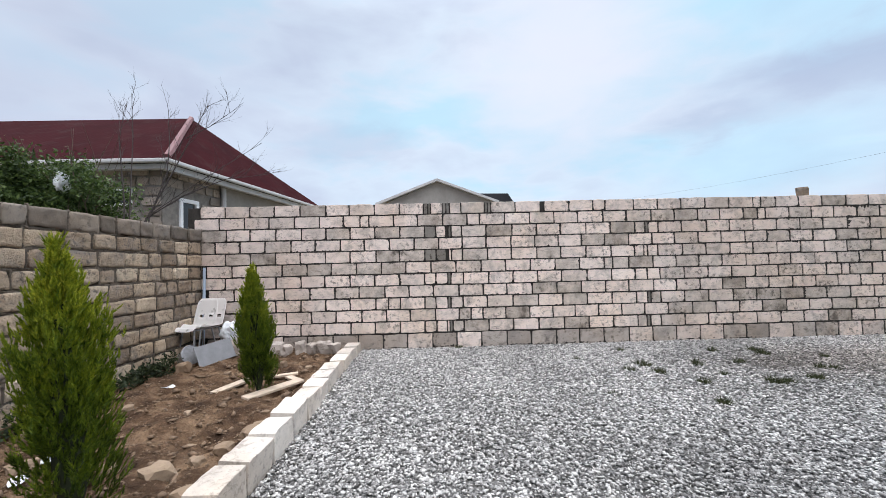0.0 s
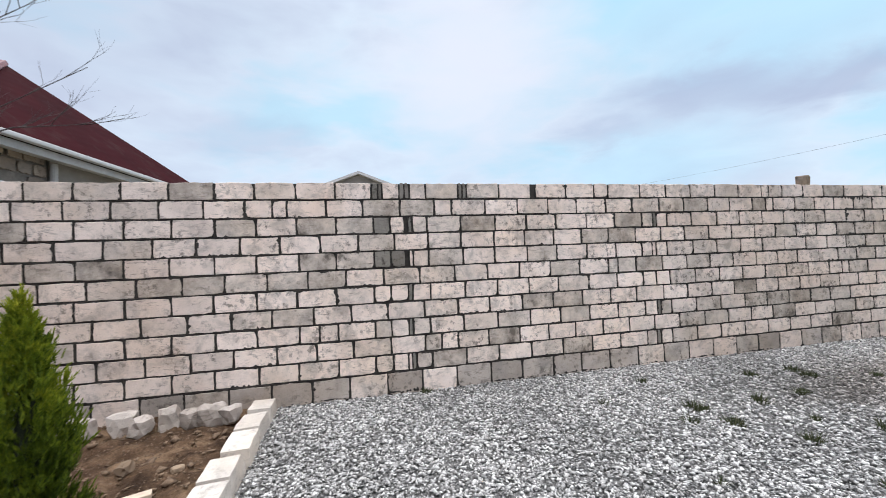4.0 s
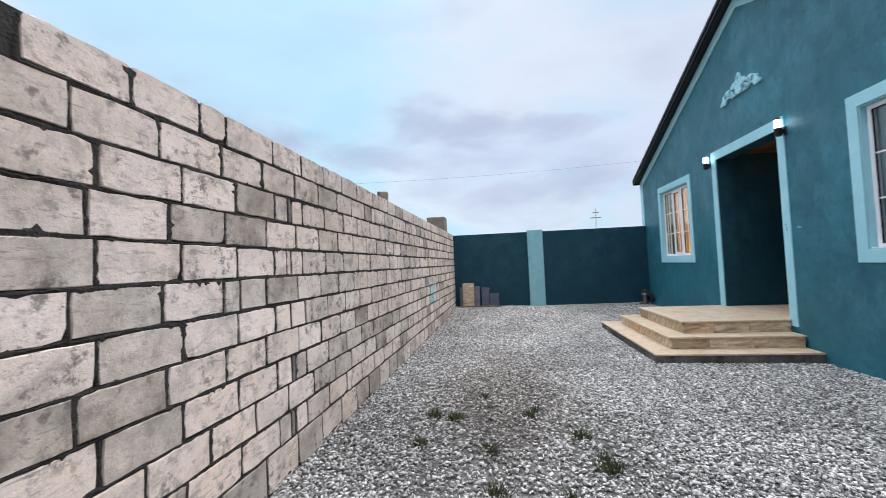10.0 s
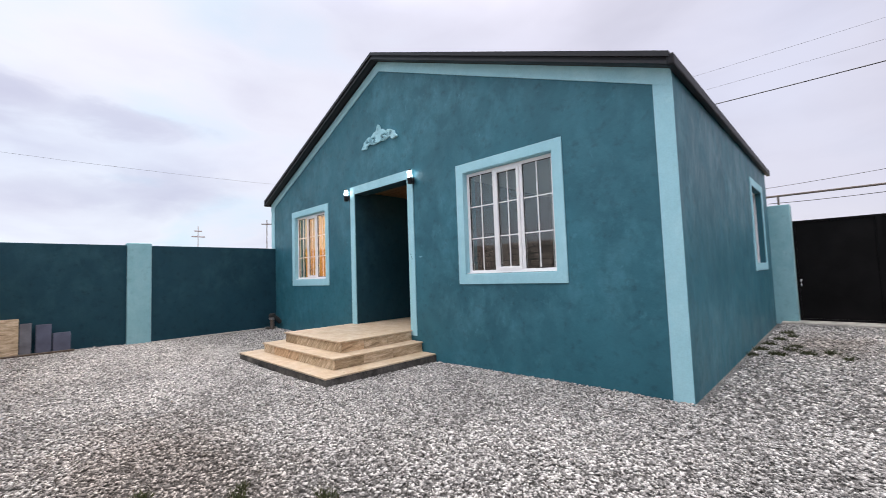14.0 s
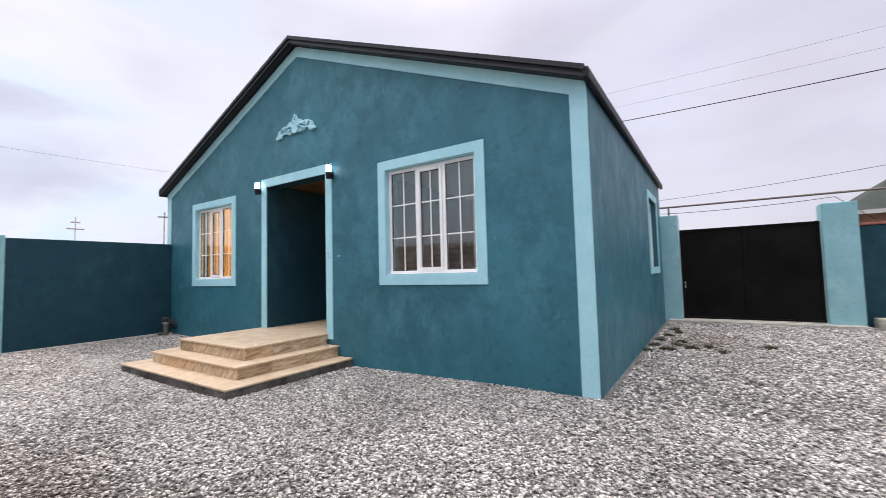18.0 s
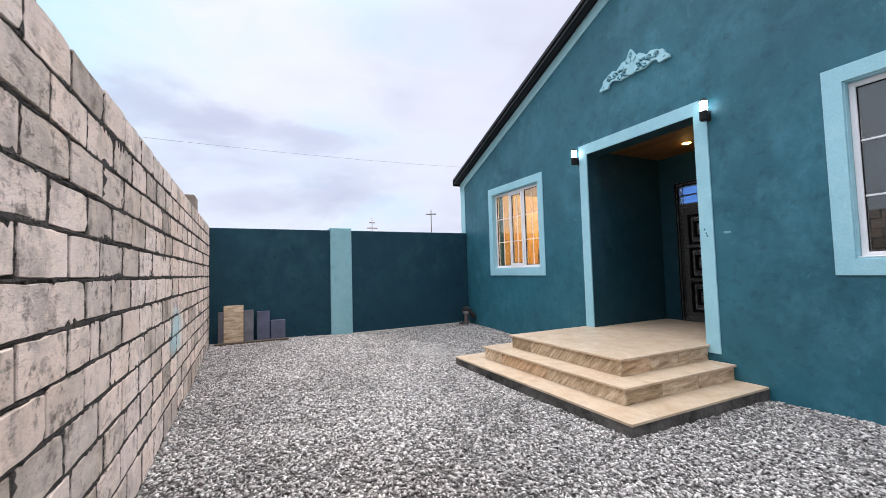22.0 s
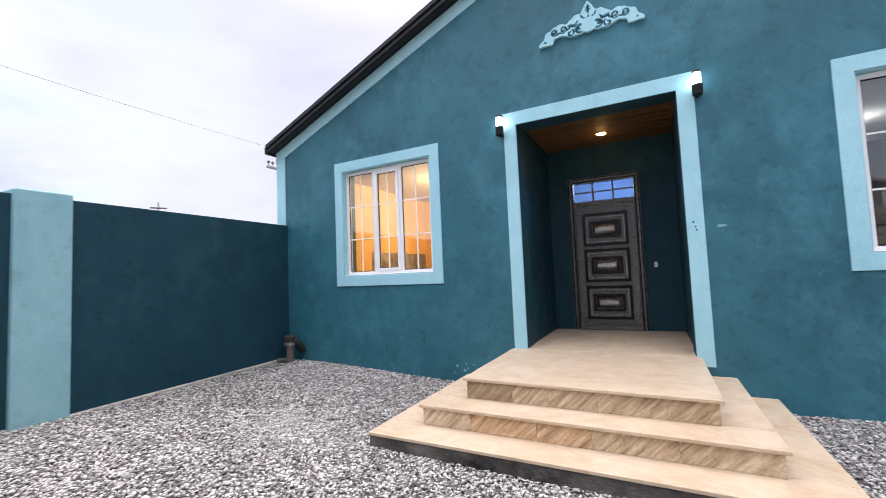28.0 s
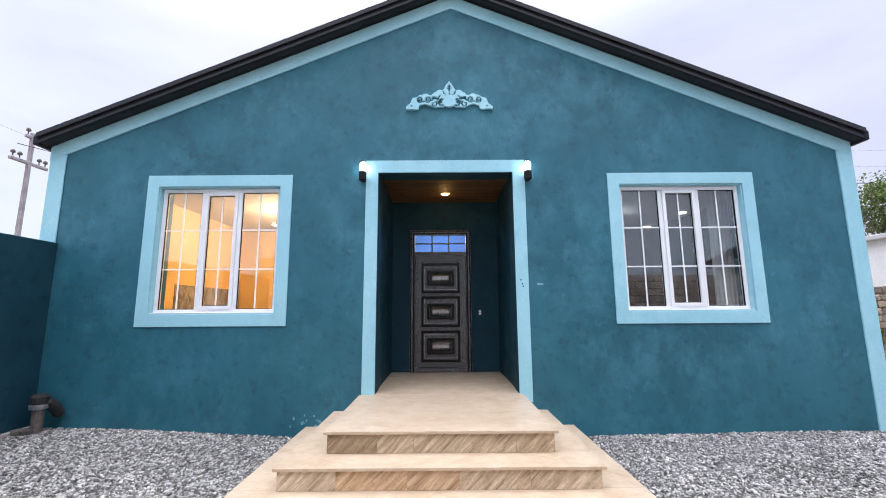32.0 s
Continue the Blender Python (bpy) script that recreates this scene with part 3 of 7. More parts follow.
def soil_z(x, y):
    hole = math.exp(-((x + 1.74) ** 2 + (y - 4.84) ** 2) / 0.04)
    return 0.035 + 0.04 * noise.noise((x * 1.3, y * 1.3, 3.0)) + 0.05 * noise.noise((x * 3.4, y * 3.4, 1.0)) + 0.045 * noise.noise((x * 8, y * 8, 2.0)) + 0.022 * noise.noise((x * 19, y * 19, 5.0)) - 0.17 * hole - 0.10 * math.exp(-((x + 1.72) ** 2 / 0.10 + (y - 3.75) ** 2 / 0.05))


solid("ground_bed", sheet(WEST_X - 0.05, KERB_X - 0.06, -7.4, 7.0, 0.045, soil_z), M_SOIL, "planting bed of turned brown soil", "soil", kind="structure", smooth=True)

# crushed stone, scattered over the yard


def scatter_stones(name, count, area, size, seed, label, mat=None, height=ground_z, category="gravel"):
    rng = np.random.default_rng(seed)
    x0, x1, y0, y1 = area
    xy = rng.random((count * 2, 2)) * (x1 - x0, y1 - y0) + (x0, y0)
    inside = ~((xy[:, 0] > 3.0) & (xy[:, 0] < 14.2) & (xy[:, 1] < 1.13)) & ~((xy[:, 0] > 7.12) & (xy[:, 0] < 10.38) & (xy[:, 1] < 3.28))
    # the stones lie thinner over an earthy, weedy stretch of the yard
    thin = 0.55 * np.exp(-(((xy[:, 0] - 4.3) / 2.2) ** 2 + ((xy[:, 1] - 5.4) / 1.0) ** 2))
    xy = xy[inside & (rng.random(len(xy)) > thin)][:count]
    n = len(xy)
    z = np.array([height(a, b) for a, b in xy])
    base = np.array([(1, 0, 0), (-1, 0, 0), (0, 1, 0), (0, -1, 0), (0, 0, 1), (0, 0, -1)], float)
    tri = np.array([(0, 2, 4), (2, 1, 4), (1, 3, 4), (3, 0, 4), (2, 0, 5), (1, 2, 5), (3, 1, 5), (0, 3, 5)])
    s = size * (0.55 + 0.75 * rng.random(n) ** 1.6)
    v = base[None] * (0.65 + 0.7 * rng.random((n, 6, 1))) + rng.normal(0, 0.22, (n, 6, 3))
    v *= s[:, None, None] * np.stack([0.85 + 0.95 * rng.random(n), 0.65 + 0.5 * rng.random(n), 0.32 + 0.36 * rng.random(n)], 1)[:, None, :]
    a, b = rng.random(n) * 6.283, rng.normal(0, 0.5, n)
    ca, sa, cb, sb = np.cos(a), np.sin(a), np.cos(b), np.sin(b)
    x, y, w = v[..., 0], v[..., 1], v[..., 2]
    y, w = y * cb[:, None] - w * sb[:, None], y * sb[:, None] + w * cb[:, None]
    x, y = x * ca[:, None] - y * sa[:, None], x * sa[:, None] + y * ca[:, None]
    pts = np.stack([x + xy[:, :1], y + xy[:, 1:], w + (z + s * (0.1 + 0.6 * rng.random(n)))[:, None]], -1).reshape(-1, 3)
    faces = (tri[None] + 6 * np.arange(n)[:, None, None]).reshape(-1)
    me = bpy.data.meshes.new(name)
    me.vertices.add(len(pts))
    me.vertices.foreach_set("co", pts.ravel().astype(np.float32))
    me.loops.add(len(faces))
    me.loops.foreach_set("vertex_index", faces.astype(np.int32))
    me.polygons.add(len(faces) // 3)
    me.polygons.foreach_set("loop_start", np.arange(0, len(faces), 3, dtype=np.int32))
    me.update(calc_edges=True)
    me.materials.append(mat or M_GRAVEL)
    return tagged(new(name, me), label, category, kind="stuff")


scatter_stones("gravel", 250000, (KERB_X, 13.75, 1.1, 6.95), 0.0144, 3, "loose crushed grey and white stones")
scatter_stones("gravel", 42000, (KERB_X, 3.05, -7.0, 1.1), 0.018, 4, "loose crushed grey and white stones beside the house")

# ---- house ----
HX0, HX1, HCX = 3.09, 14.06, 8.575
EAVE_Z, APEX_Z = 3.70, 5.98
house = thing("house", "single-storey teal plastered house with pale blue bands and dark gable roof", "house", pose(HX0, FY, 0))
HINV = pose(HX0, FY, 0).inverted()


def hpart(name, bm, material, label="", parent=None, smooth=False):
    """A part of the house, built in world places."""
    ob = part(name, bm, material, parent or house, label, smooth)
    if parent is None:
        ob.matrix_parent_inverse = HINV
    return ob


W1 = (10.74, 12.69, 1.255, 3.275)
W2 = (4.49, 6.47, 1.255, 3.275)
TR = 0.155
PORT = (7.755, 9.58, 0.38, 3.30)


def inner(w, t=TR):
    return (w[0] + t, w[1] - t, w[2] + t, w[3] - t)


hpart("front_wall", pierced(HX0, HX1, -0.35, EAVE_Z, [inner(W1), inner(W2), (PORT[0], PORT[1], -0.34, PORT[3])], FY - 0.30, FY, (HCX, APEX_Z)), M_TEAL, "teal rough plaster gable wall")
SW = (-5.9, -4.1, 1.28, 3.22)
# the west side wall, turned a quarter
bm = pierced(-6.75, FY - 0.302, -0.35, EAVE_Z - 0.02, [(SW[0] + 0.16, SW[1] - 0.16, SW[2] + 0.16, SW[3] - 0.16)], 0, 0.3)
bm.transform(Matrix(((0, 1, 0, HX0), (1, 0, 0, 0), (0, 0, 1, 0), (0, 0, 0, 1))))
bmesh.ops.recalc_face_normals(bm, faces=bm.faces[:])
hpart("side_wall", bm, M_TEAL)
hpart("side_wall", box(HX1 - 0.3, HX1, -6.75, FY - 0.302, -0.35, EAVE_Z - 0.02), M_TEAL)
hpart("back_wall", pierced(HX0 + 0.3, HX1 - 0.3, -0.35, EAVE_Z - 0.02, [], -6.75, -6.45, (HCX, APEX_Z - 0.14)), M_TEAL)


def ring(w, t, y0, y1):
    """A flat band of width t round an opening."""
    bm = bmesh.new()
    c = 0.003
    loops = []
    for d, y in ((0, y0), (0, y1 - c), (c, y1), (t - c, y1), (t, y1 - c), (t, y0)):
        loops.append([bm.verts.new((x, y, z)) for x, z in ((w[0] + d, w[2] + d), (w[1] - d, w[2] + d), (w[1] - d, w[3] - d), (w[0] + d, w[3] - d))])
    for a, b in zip(loops, loops[1:] + loops[:1]):
        for i in range(4):
            bm.faces.new((a[i], a[(i + 1) % 4], b[(i + 1) % 4], b[i]))
    bmesh.ops.recalc_face_normals(bm, faces=bm.faces[:])
    return bm


BAND = FY + 0.018
# corner bands and rake bands
hpart("corner_band", box(HX0 - 0.004, HX0 + 0.205, FY - 0.012, BAND, -0.3, 3.63, 0.008, 2), M_BAND, "pale blue corner band")
hpart("corner_band", box(HX1 - 0.22, HX1, FY - 0.002, BAND, -0.3, 3.63, 0.012, 2), M_BAND, "pale blue corner band")
SLOPE = (APEX_Z - EAVE_Z) / (HCX - HX0)
for sx in (-1, 1):
    xe = HX0 if sx < 0 else HX1
    ze = EAVE_Z
    o = [(xe, ze - 0.205), (HCX, APEX_Z - 0.205), (HCX, APEX_Z - 0.005), (xe, ze - 0.005)]
    hpart("rake_band", prism(o, FY - 0.002, BAND + 0.002), M_BAND, "pale blue band under the roof edge")


def window_unit(w, y, name_label, glass, outward=1, m=None, lit=None):
    """A three-light window with a painted surround; w in world x and z, y the wall's face."""
    top = hpart("window", ring(w, TR, y - 0.002, y + 0.018 * outward), M_BAND, name_label)
    i = inner(w)
    bm = bmesh.new()
    d0, d1 = y - 0.16, y - 0.002
    t = 0.012
    box(i[0], i[0] + t, d0, d1, i[2] + t, i[3] - t, bm=bm)
    box(i[1] - t, i[1], d0, d1, i[2] + t, i[3] - t, bm=bm)
    box(i[0], i[1], d0, d1, i[3] - t, i[3], bm=bm)
    box(i[0], i[1], d0, d1, i[2], i[2] + t, bm=bm)
    hpart("reveal", bm, M_BAND, "", top)
    a = (i[0] + t + 0.003, i[1] - t - 0.003, i[2] + t + 0.003, i[3] - t - 0.003)
    f = 0.05
    y0, y1 = y - 0.130, y - 0.070
    bm = ring(a, f, y0, y1)
    span = a[1] - a[0]
    cuts = [a[0] + span * 0.345, a[0] + span * 0.655]
    for c in cuts:
        box(c - 0.027, c + 0.027, y0, y1, a[2] + f, a[3] - f, 0.006, bm=bm)
    hpart("window_frame", bm, M_PVC, "white plastic window frame", top)
    lights = [(a[0] + f, cuts[0] - 0.027), (cuts[0] + 0.027, cuts[1] - 0.027), (cuts[1] + 0.027, a[1] - f)]
    for n, (p, q) in enumerate(lights):
        g = (p, q, a[2] + f, a[3] - f)
        if n == 1:
            hpart("sash", ring(g, 0.045, y0 + 0.01, y1 + 0.018), M_PVC, "opening sash of white plastic", top)
            g = (g[0] + 0.045, g[1] - 0.045, g[2] + 0.045, g[3] - 0.045)
            hpart("window_handle", box(p + 0.012, p + 0.032, y1 - 0.1, y1 - 0.085, (g[2] + g[3]) / 2 - 0.06, (g[2] + g[3]) / 2 + 0.06, 0.004), M_PVC, "", top)
        gasket = ring(g, 0.008, y1 - 0.028, y1 - 0.012)
        hpart("gasket", gasket, M_BLACK, "black rubber seal", top)
        pane = hpart("pane", box(g[0] + 0.001, g[1] - 0.001, y0 + 0.03, y0 + 0.036, g[2] + 0.001, g[3] - 0.001), glass, "", top)
        pane.visible_shadow = False
        bars = bmesh.new()
        cx = (g[0] + g[1]) / 2
        yb = y0 + 0.038
        box(cx - 0.009, cx + 0.009, yb, yb + 0.008, g[2], g[3], bm=bars)
        for u in (0.335, 0.67):
            zc = a[2] + f + (a[3] - a[2] - 2 * f) * u
            box(g[0], cx - 0.009, yb, yb + 0.008, zc - 0.009, zc + 0.009, bm=bars)
            box(cx + 0.009, g[1], yb, yb + 0.008, zc - 0.009, zc + 0.009, bm=bars)
        hpart("glazing_bar", bars, M_PVC, "thin white glazing bars", top)
    hpart("sill", box(i[0] + t, i[1] - t, y - 0.068, y - 0.004, i[2] + t + 0.002, i[2] + t + 0.014, 0.004), M_PVC, "white window sill", top)
    return top


def glass_mat(name, ior, tint):
    k = Mat(name)
    nodes, t = k.t.nodes, k.t
    out = nodes["Material Output"]
    tr = k.node("ShaderNodeBsdfTransparent", Color=(*tint, 1))
    gl = k.node("ShaderNodeBsdfGlossy", Roughness=0.004)
    lw = k.node("ShaderNodeLayerWeight", Blend=0.5)
    fr = k.math("ADD", k.math("MULTIPLY", k.math("POWER", lw.outputs["Facing"], 4.0), 0.55), ((ior - 1) / (ior + 1)) ** 2 * 1.35)
    mx = k.node("ShaderNodeMixShader")
    k.link(fr, mx.inputs[0])
    k.link(tr.outputs[0], mx.inputs[1])
    k.link(gl.outputs[0], mx.inputs[2])
    k.link(mx.outputs[0], out.inputs["Surface"])
    return k.m


M_GLASS = glass_mat("window_glass", 1.75, (0.88, 0.90, 0.90))
window_unit(W1, FY, "window lit warm from inside, pale blue surround", M_GLASS)
window_unit(W2, FY, "unlit window reflecting the yard, pale blue surround", M_GLASS)

# rooms behind the windows
M_ROOM1 = simple("warm_wall_paint", (0.80, 0.62, 0.36), 0.8, var=0.06, scale=2, bump=0.1)
# the dim room's lack of light is put into near-black walls
M_ROOM2 = simple("dim_room_wall", (0.06, 0.06, 0.064), 0.8, var=0.06, scale=2, bump=0.1)
M_CEIL = simple("white_ceiling_paint", (0.75, 0.74, 0.72), 0.8, var=0.04, scale=2, bump=0.05)


def room(x0, x1, y0, y1, z0, z1, wall):
    hpart("interior_floor", box(x0, x1, y0, y1, z0 - 0.05, z0), M_CONCRETE)
    hpart("interior_ceiling", box(x0, x1, y0, y1, z1, z1 + 0.05), M_CEIL)
    hpart("interior_wall", box(x0 - 0.06, x0, y0, y1, z0, z1), wall)
    hpart("interior_wall", box(x1, x1 + 0.06, y0, y1, z0, z1), wall)
    hpart("interior_wall", box(x0 - 0.06, x1 + 0.06, y0 - 0.06, y0, z0, z1), wall)


room(9.95, HX1 - 0.37, -3.6, FY - 0.305, 0.42, 3.42, M_ROOM1)
M_DADO = simple("ochre_wall_paint", (0.78, 0.50, 0.17), 0.7, var=0.08, scale=2, bump=0.1)
hpart("dado", box(HX1 - 0.384, HX1 - 0.371, -3.59, FY - 0.31, 0.43, 2.38), M_DADO, "ochre painted lower wall")
hpart("dado", box(9.96, HX1 - 0.385, -3.6, -3.588, 0.43, 2.38), M_DADO, "ochre painted lower wall")
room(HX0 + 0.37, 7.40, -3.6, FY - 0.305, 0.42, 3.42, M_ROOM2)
M_WARM = glow("warm_lamp_glow", (1.0, 0.70, 0.36), 30.0)
M_COOL = glow("cool_lamp_glow", (0.95, 1.0, 0.98), 14.0)
M_SPOT = glow("warm_spot_glow", (1.0, 0.62, 0.20), 13.0)
M_LANTERN = glow("white_lantern_glow", (0.80, 0.93, 1.0), 9.0)


def ceiling_lamp(x, y, z, r, glowing, label):
    lamp = thing("ceiling_lamp", label, "lamp", pose(x, y, z))
    part("rim", lathe([(r * 1.18, 0.0), (r * 1.18, -0.02), (r, -0.035)], 24), M_PVC, lamp)
    part("diffuser", lathe([(r, -0.03), (r * 0.9, -0.05), (0.001, -0.06)], 24), glowing, lamp)
    return lamp


ceiling_lamp(11.2, -1.3, 3.42, 0.09, M_WARM, "small round warm ceiling lamp shining in the room")
ceiling_lamp(12.5, -2.6, 3.42, 0.08, M_WARM, "small round warm ceiling lamp shining in the room")
for lx, ly in ((3.80, -1.65), (3.80, -3.1), (5.4, -2.4), (7.0, -3.3)):
    ceiling_lamp(lx, ly, 3.42, 0.075, M_COOL, "small white ceiling lamp shining in the dim room")


def room_light(name, x, y, z, power, colour):
    """The light that a ceiling lamp throws into its room."""
    l = new(name, bpy.data.lights.new(name, "POINT"))
    l.data.energy, l.data.color, l.data.shadow_soft_size = power, colour, 0.15
    l.location = (x, y, z)


room_light("warm_room_glow", 11.6, -1.5, 3.18, 190.0, (1.0, 0.66, 0.33))
room_light("dim_room_glow", 5.3, -1.8, 3.18, 8.0, (0.95, 1.0, 0.98))

# ---- recessed porch ----
PB = -0.72
PCEIL = 3.37
px0, px1 = PORT[0], PORT[1]
# the recess's shade is put into its colour: darker fence teal on these walls
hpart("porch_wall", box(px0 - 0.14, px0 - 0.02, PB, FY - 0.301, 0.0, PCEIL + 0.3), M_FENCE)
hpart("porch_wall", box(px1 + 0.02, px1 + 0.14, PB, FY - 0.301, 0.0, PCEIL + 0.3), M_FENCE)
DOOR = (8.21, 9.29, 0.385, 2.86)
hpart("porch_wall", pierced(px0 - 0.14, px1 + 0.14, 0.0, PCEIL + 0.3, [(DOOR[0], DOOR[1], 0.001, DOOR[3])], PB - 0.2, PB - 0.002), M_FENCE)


def pine_mat():
    k = Mat("varnished_pine", 0.62, 0, 0.3)
    at = k.place(1.2, 14, 14)
    base = k.ramp(k.noise(2.2, 6, 0.6, 0.8, at), [(0.3, (0.055, 0.026, 0.010)), (0.55, (0.15, 0.078, 0.028)), (0.75, (0.21, 0.115, 0.044))])
    base = k.mix(1.0, base, k.ramp(k.random(), [(0, 0.72), (1, 1.0)]), "MULTIPLY")
    k.color(base)
    return k.m


M_PINE = pine_mat()
M_BRASS = simple("dull_brass", (0.30, 0.19, 0.08), 0.4, 0.8, var=0.1, bump=0)
porch_ceiling = hpart("porch_ceiling", box(px0 - 0.02, px1 + 0.02, PB, FY - 0.301, PCEIL + 0.02, PCEIL + 0.06), M_BLACK, "ceiling of varnished pine boards")
nb = 8
for i in range(nb):
    ya = PB + (FY - 0.302 - PB) * i / nb
    yb = PB + (FY - 0.302 - PB) * (i + 1) / nb
    hpart("board", box(px0 - 0.018, px1 + 0.018, ya + 0.003, yb - 0.003, PCEIL, PCEIL + 0.018, 0.004), M_PINE, "", porch_ceiling)
spot = thing("ceiling_spotlight", "small round warm spotlight in the porch ceiling", "lamp", pose(8.66, -0.13, PCEIL))
part("rim", lathe([(0.088, 0.0), (0.09, -0.008), (0.078, -0.014), (0.072, -0.008)], 24), M_BRASS, spot, "dull brass rim")
part("lens", lathe([(0.066, -0.008), (0.052, -0.020), (0.030, -0.028), (0.001, -0.031)], 20), M_SPOT, spot, "glowing amber lens")
spot_light = new("spot_glow", bpy.data.lights.new("spot_glow", "POINT"))
spot_light.data.energy, spot_light.data.color, spot_light.data.shadow_soft_size = 1.0, (1.0, 0.58, 0.18), 0.05
spot_light.location = (8.66, -0.13, PCEIL - 0.11)

# thin dark sheets put the same shade into the opening's thickness
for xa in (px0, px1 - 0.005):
    hpart("portal_shade", box(xa, xa + 0.005, FY - 0.2995, FY - 0.012, 0.402, PORT[3] - 0.006), M_FENCE)
hpart("portal_shade", box(px0, px1, FY - 0.2995, FY - 0.012, PORT[3] - 0.005, PORT[3]), M_FENCE)
# portal surround
bm = prism([(px0 - 0.165, 0.30), (px0, 0.30), (px0, PORT[3]), (px1, PORT[3]), (px1, 0.30), (px1 + 0.165, 0.30), (px1 + 0.165, PORT[3] + 0.17), (px0 - 0.165, PORT[3] + 0.17)], FY - 0.002, BAND)
hpart("portal_band", bm, M_BAND, "pale blue band round the porch opening")

# ---- roof ----
OV = 1.30
roof = hpart("roof", prism([(HX0 - 0.03, EAVE_Z - 0.02), (HCX, APEX_Z + 0.01), (HX1 + 0.03, EAVE_Z - 0.02), (HX1 + 0.03, EAVE_Z + 0.07), (HCX, APEX_Z + 0.10), (HX0 - 0.03, EAVE_Z + 0.07)], -7.05, OV - 0.03), M_ROOF, "dark grey metal gable roof")
for sx in (-1, 1):
    xe = HCX + sx * (HCX - HX0 + 0.04)
    zb = EAVE_Z - 0.012
    for nm, d0, d1, y0, y1 in (("fascia", -0.02, 0.095, OV - 0.028, OV), ("edge_trim", 0.06, 0.125, OV - 0.06, OV + 0.03), ("edge_trim", -0.02, 0.015, OV - 0.1, OV + 0.012)):
        o = [(HCX, APEX_Z + 0.01 + d0), (xe, zb + d0), (xe, zb + d1), (HCX, APEX_Z + 0.01 + d1)]
        hpart(nm, prism(o, y0, y1), M_ROOF if nm == "fascia" else M_SEAM, "", roof)
# side gutters
for sx in (-1, 1):
    xe = HCX + sx * (HCX - HX0 + 0.045)
    hpart("gutter", box(xe - 0.04, xe + 0.04, -7.05, OV + 0.02, EAVE_Z - 0.05, EAVE_Z + 0.09, 0.02, 2), M_ROOF, "dark metal gutter", roof)

# ---- entrance steps ----
steps = thing("entrance_steps", "three broad steps of beige marble with sandstone risers", "steps", pose(8.74, 2.2, -0.1))
SINV = pose(8.74, 2.2, -0.1).inverted()


def spart(name, bm, material, label="", parent=None):
    ob = part(name, bm, material, parent or steps, label)
    ob.matrix_parent_inverse = SINV
    return ob


LEV = [(7.10, 10.42, 3.30, 0.03), (7.42, 10.08, 2.99, 0.21), (7.71, 9.77, 2.69, 0.40)]
spart("footing", box(7.11, 10.41, FY + 0.002, 3.29, -0.3, 0.005), M_SLABEDGE, "dark rough concrete footing")
for n, (a, b, f, z) in enumerate(LEV):
    back_y = FY + 0.02 if n < 2 else PB
    if n:
        spart("core", box(a + 0.05, b - 0.05, FY + 0.022, f - 0.05, LEV[n - 1][3] - 0.01, z - 0.032), M_CONCRETE)
        # risers in stone tiles
        zr0, zr1 = LEV[n - 1][3] + 0.001, z - 0.026
        cuts = [0, 0.22, 0.44, 0.60, 0.82, 1.0] if n == 1 else [0, 0.17, 0.42, 0.62, 0.78, 1.0]
        for u, v in zip(cuts, cuts[1:]):
            xa, xb = a + 0.03 + (b - a - 0.06) * u, a + 0.03 + (b - a - 0.06) * v
            spart("riser", box(xa + 0.0008, xb - 0.0008, f - 0.05, f - 0.028, zr0, zr1, 0.0015), M_SAND)
        for xs0, xs1 in ((a + 0.028, a + 0.05), (b - 0.05, b - 0.028)):
            ys = [FY + 0.022, FY + 0.022 + (f - FY) * 0.36, FY + 0.022 + (f - FY) * 0.68, f - 0.052]
            for ya, yb in zip(ys, ys[1:]):
                spart("riser", box(xs0, xs1, ya + 0.002, yb - 0.002, zr0, zr1, 0.003), M_SAND)
    # treads in slabs
    cuts = [0, 1.0]
    if n < 2:
        nf = LEV[n + 1][2]
        for u, v in zip(cuts, cuts[1:]):
            spart("tread", box(a + (b - a) * u + 0.0008, a + (b - a) * v - 0.0008, nf - 0.06, f, z - 0.026, z, 0.004, 2), M_TREAD)
        na, nbx = LEV[n + 1][0], LEV[n + 1][1]
        for xs0, xs1 in ((a, na + 0.06), (nbx - 0.06, b)):
            spart("tread", box(xs0, xs1, FY + 0.02, nf - 0.0616, z - 0.026, z, 0.004, 2), M_TREAD)
    else:
        for u, v in zip(cuts, cuts[1:]):
            spart("tread", box(a + (b - a) * u + 0.0008, a + (b - a) * v - 0.0008, FY + 0.02, f, z - 0.026, z, 0.004, 2), M_TREAD)
        for u, v in ((0, 0.5), (0.5, 1)):
            spart("tread", box(px0 - 0.018 + (px1 - px0 + 0.036) * u + 0.0008, px0 - 0.018 + (px1 - px0 + 0.036) * v - 0.0008, PB, FY + 0.019, z - 0.026, z, 0.003), M_TREAD)
spart("core", box(px0, px1, PB, FY + 0.02, -0.2, 0.372), M_CONCRETE)

# ---- door ----


def metal_door_mat(name, c, relief, metal=0.75):
    """Hammered enamel: black hollows and silver-grey high spots, glints put into the colour."""
    k = Mat(name, 0.3, metal, 0.5)
    grain = k.noise(75, 8, 0.8)
    k.color(k.ramp(grain, [(0.42, tuple(v * 0.05 for v in c)), (0.52, tuple(v * 0.4 for v in c)), (0.62, c)]))
    k.rough(k.ramp(grain, [(0.4, 0.2), (0.65, 0.42)]))
    k.bump(k.math("ADD", k.noise(60, 6, 0.7, 0.6), k.math("MULTIPLY", k.cells(70), 0.4)), relief, 0.006)
    return k.m


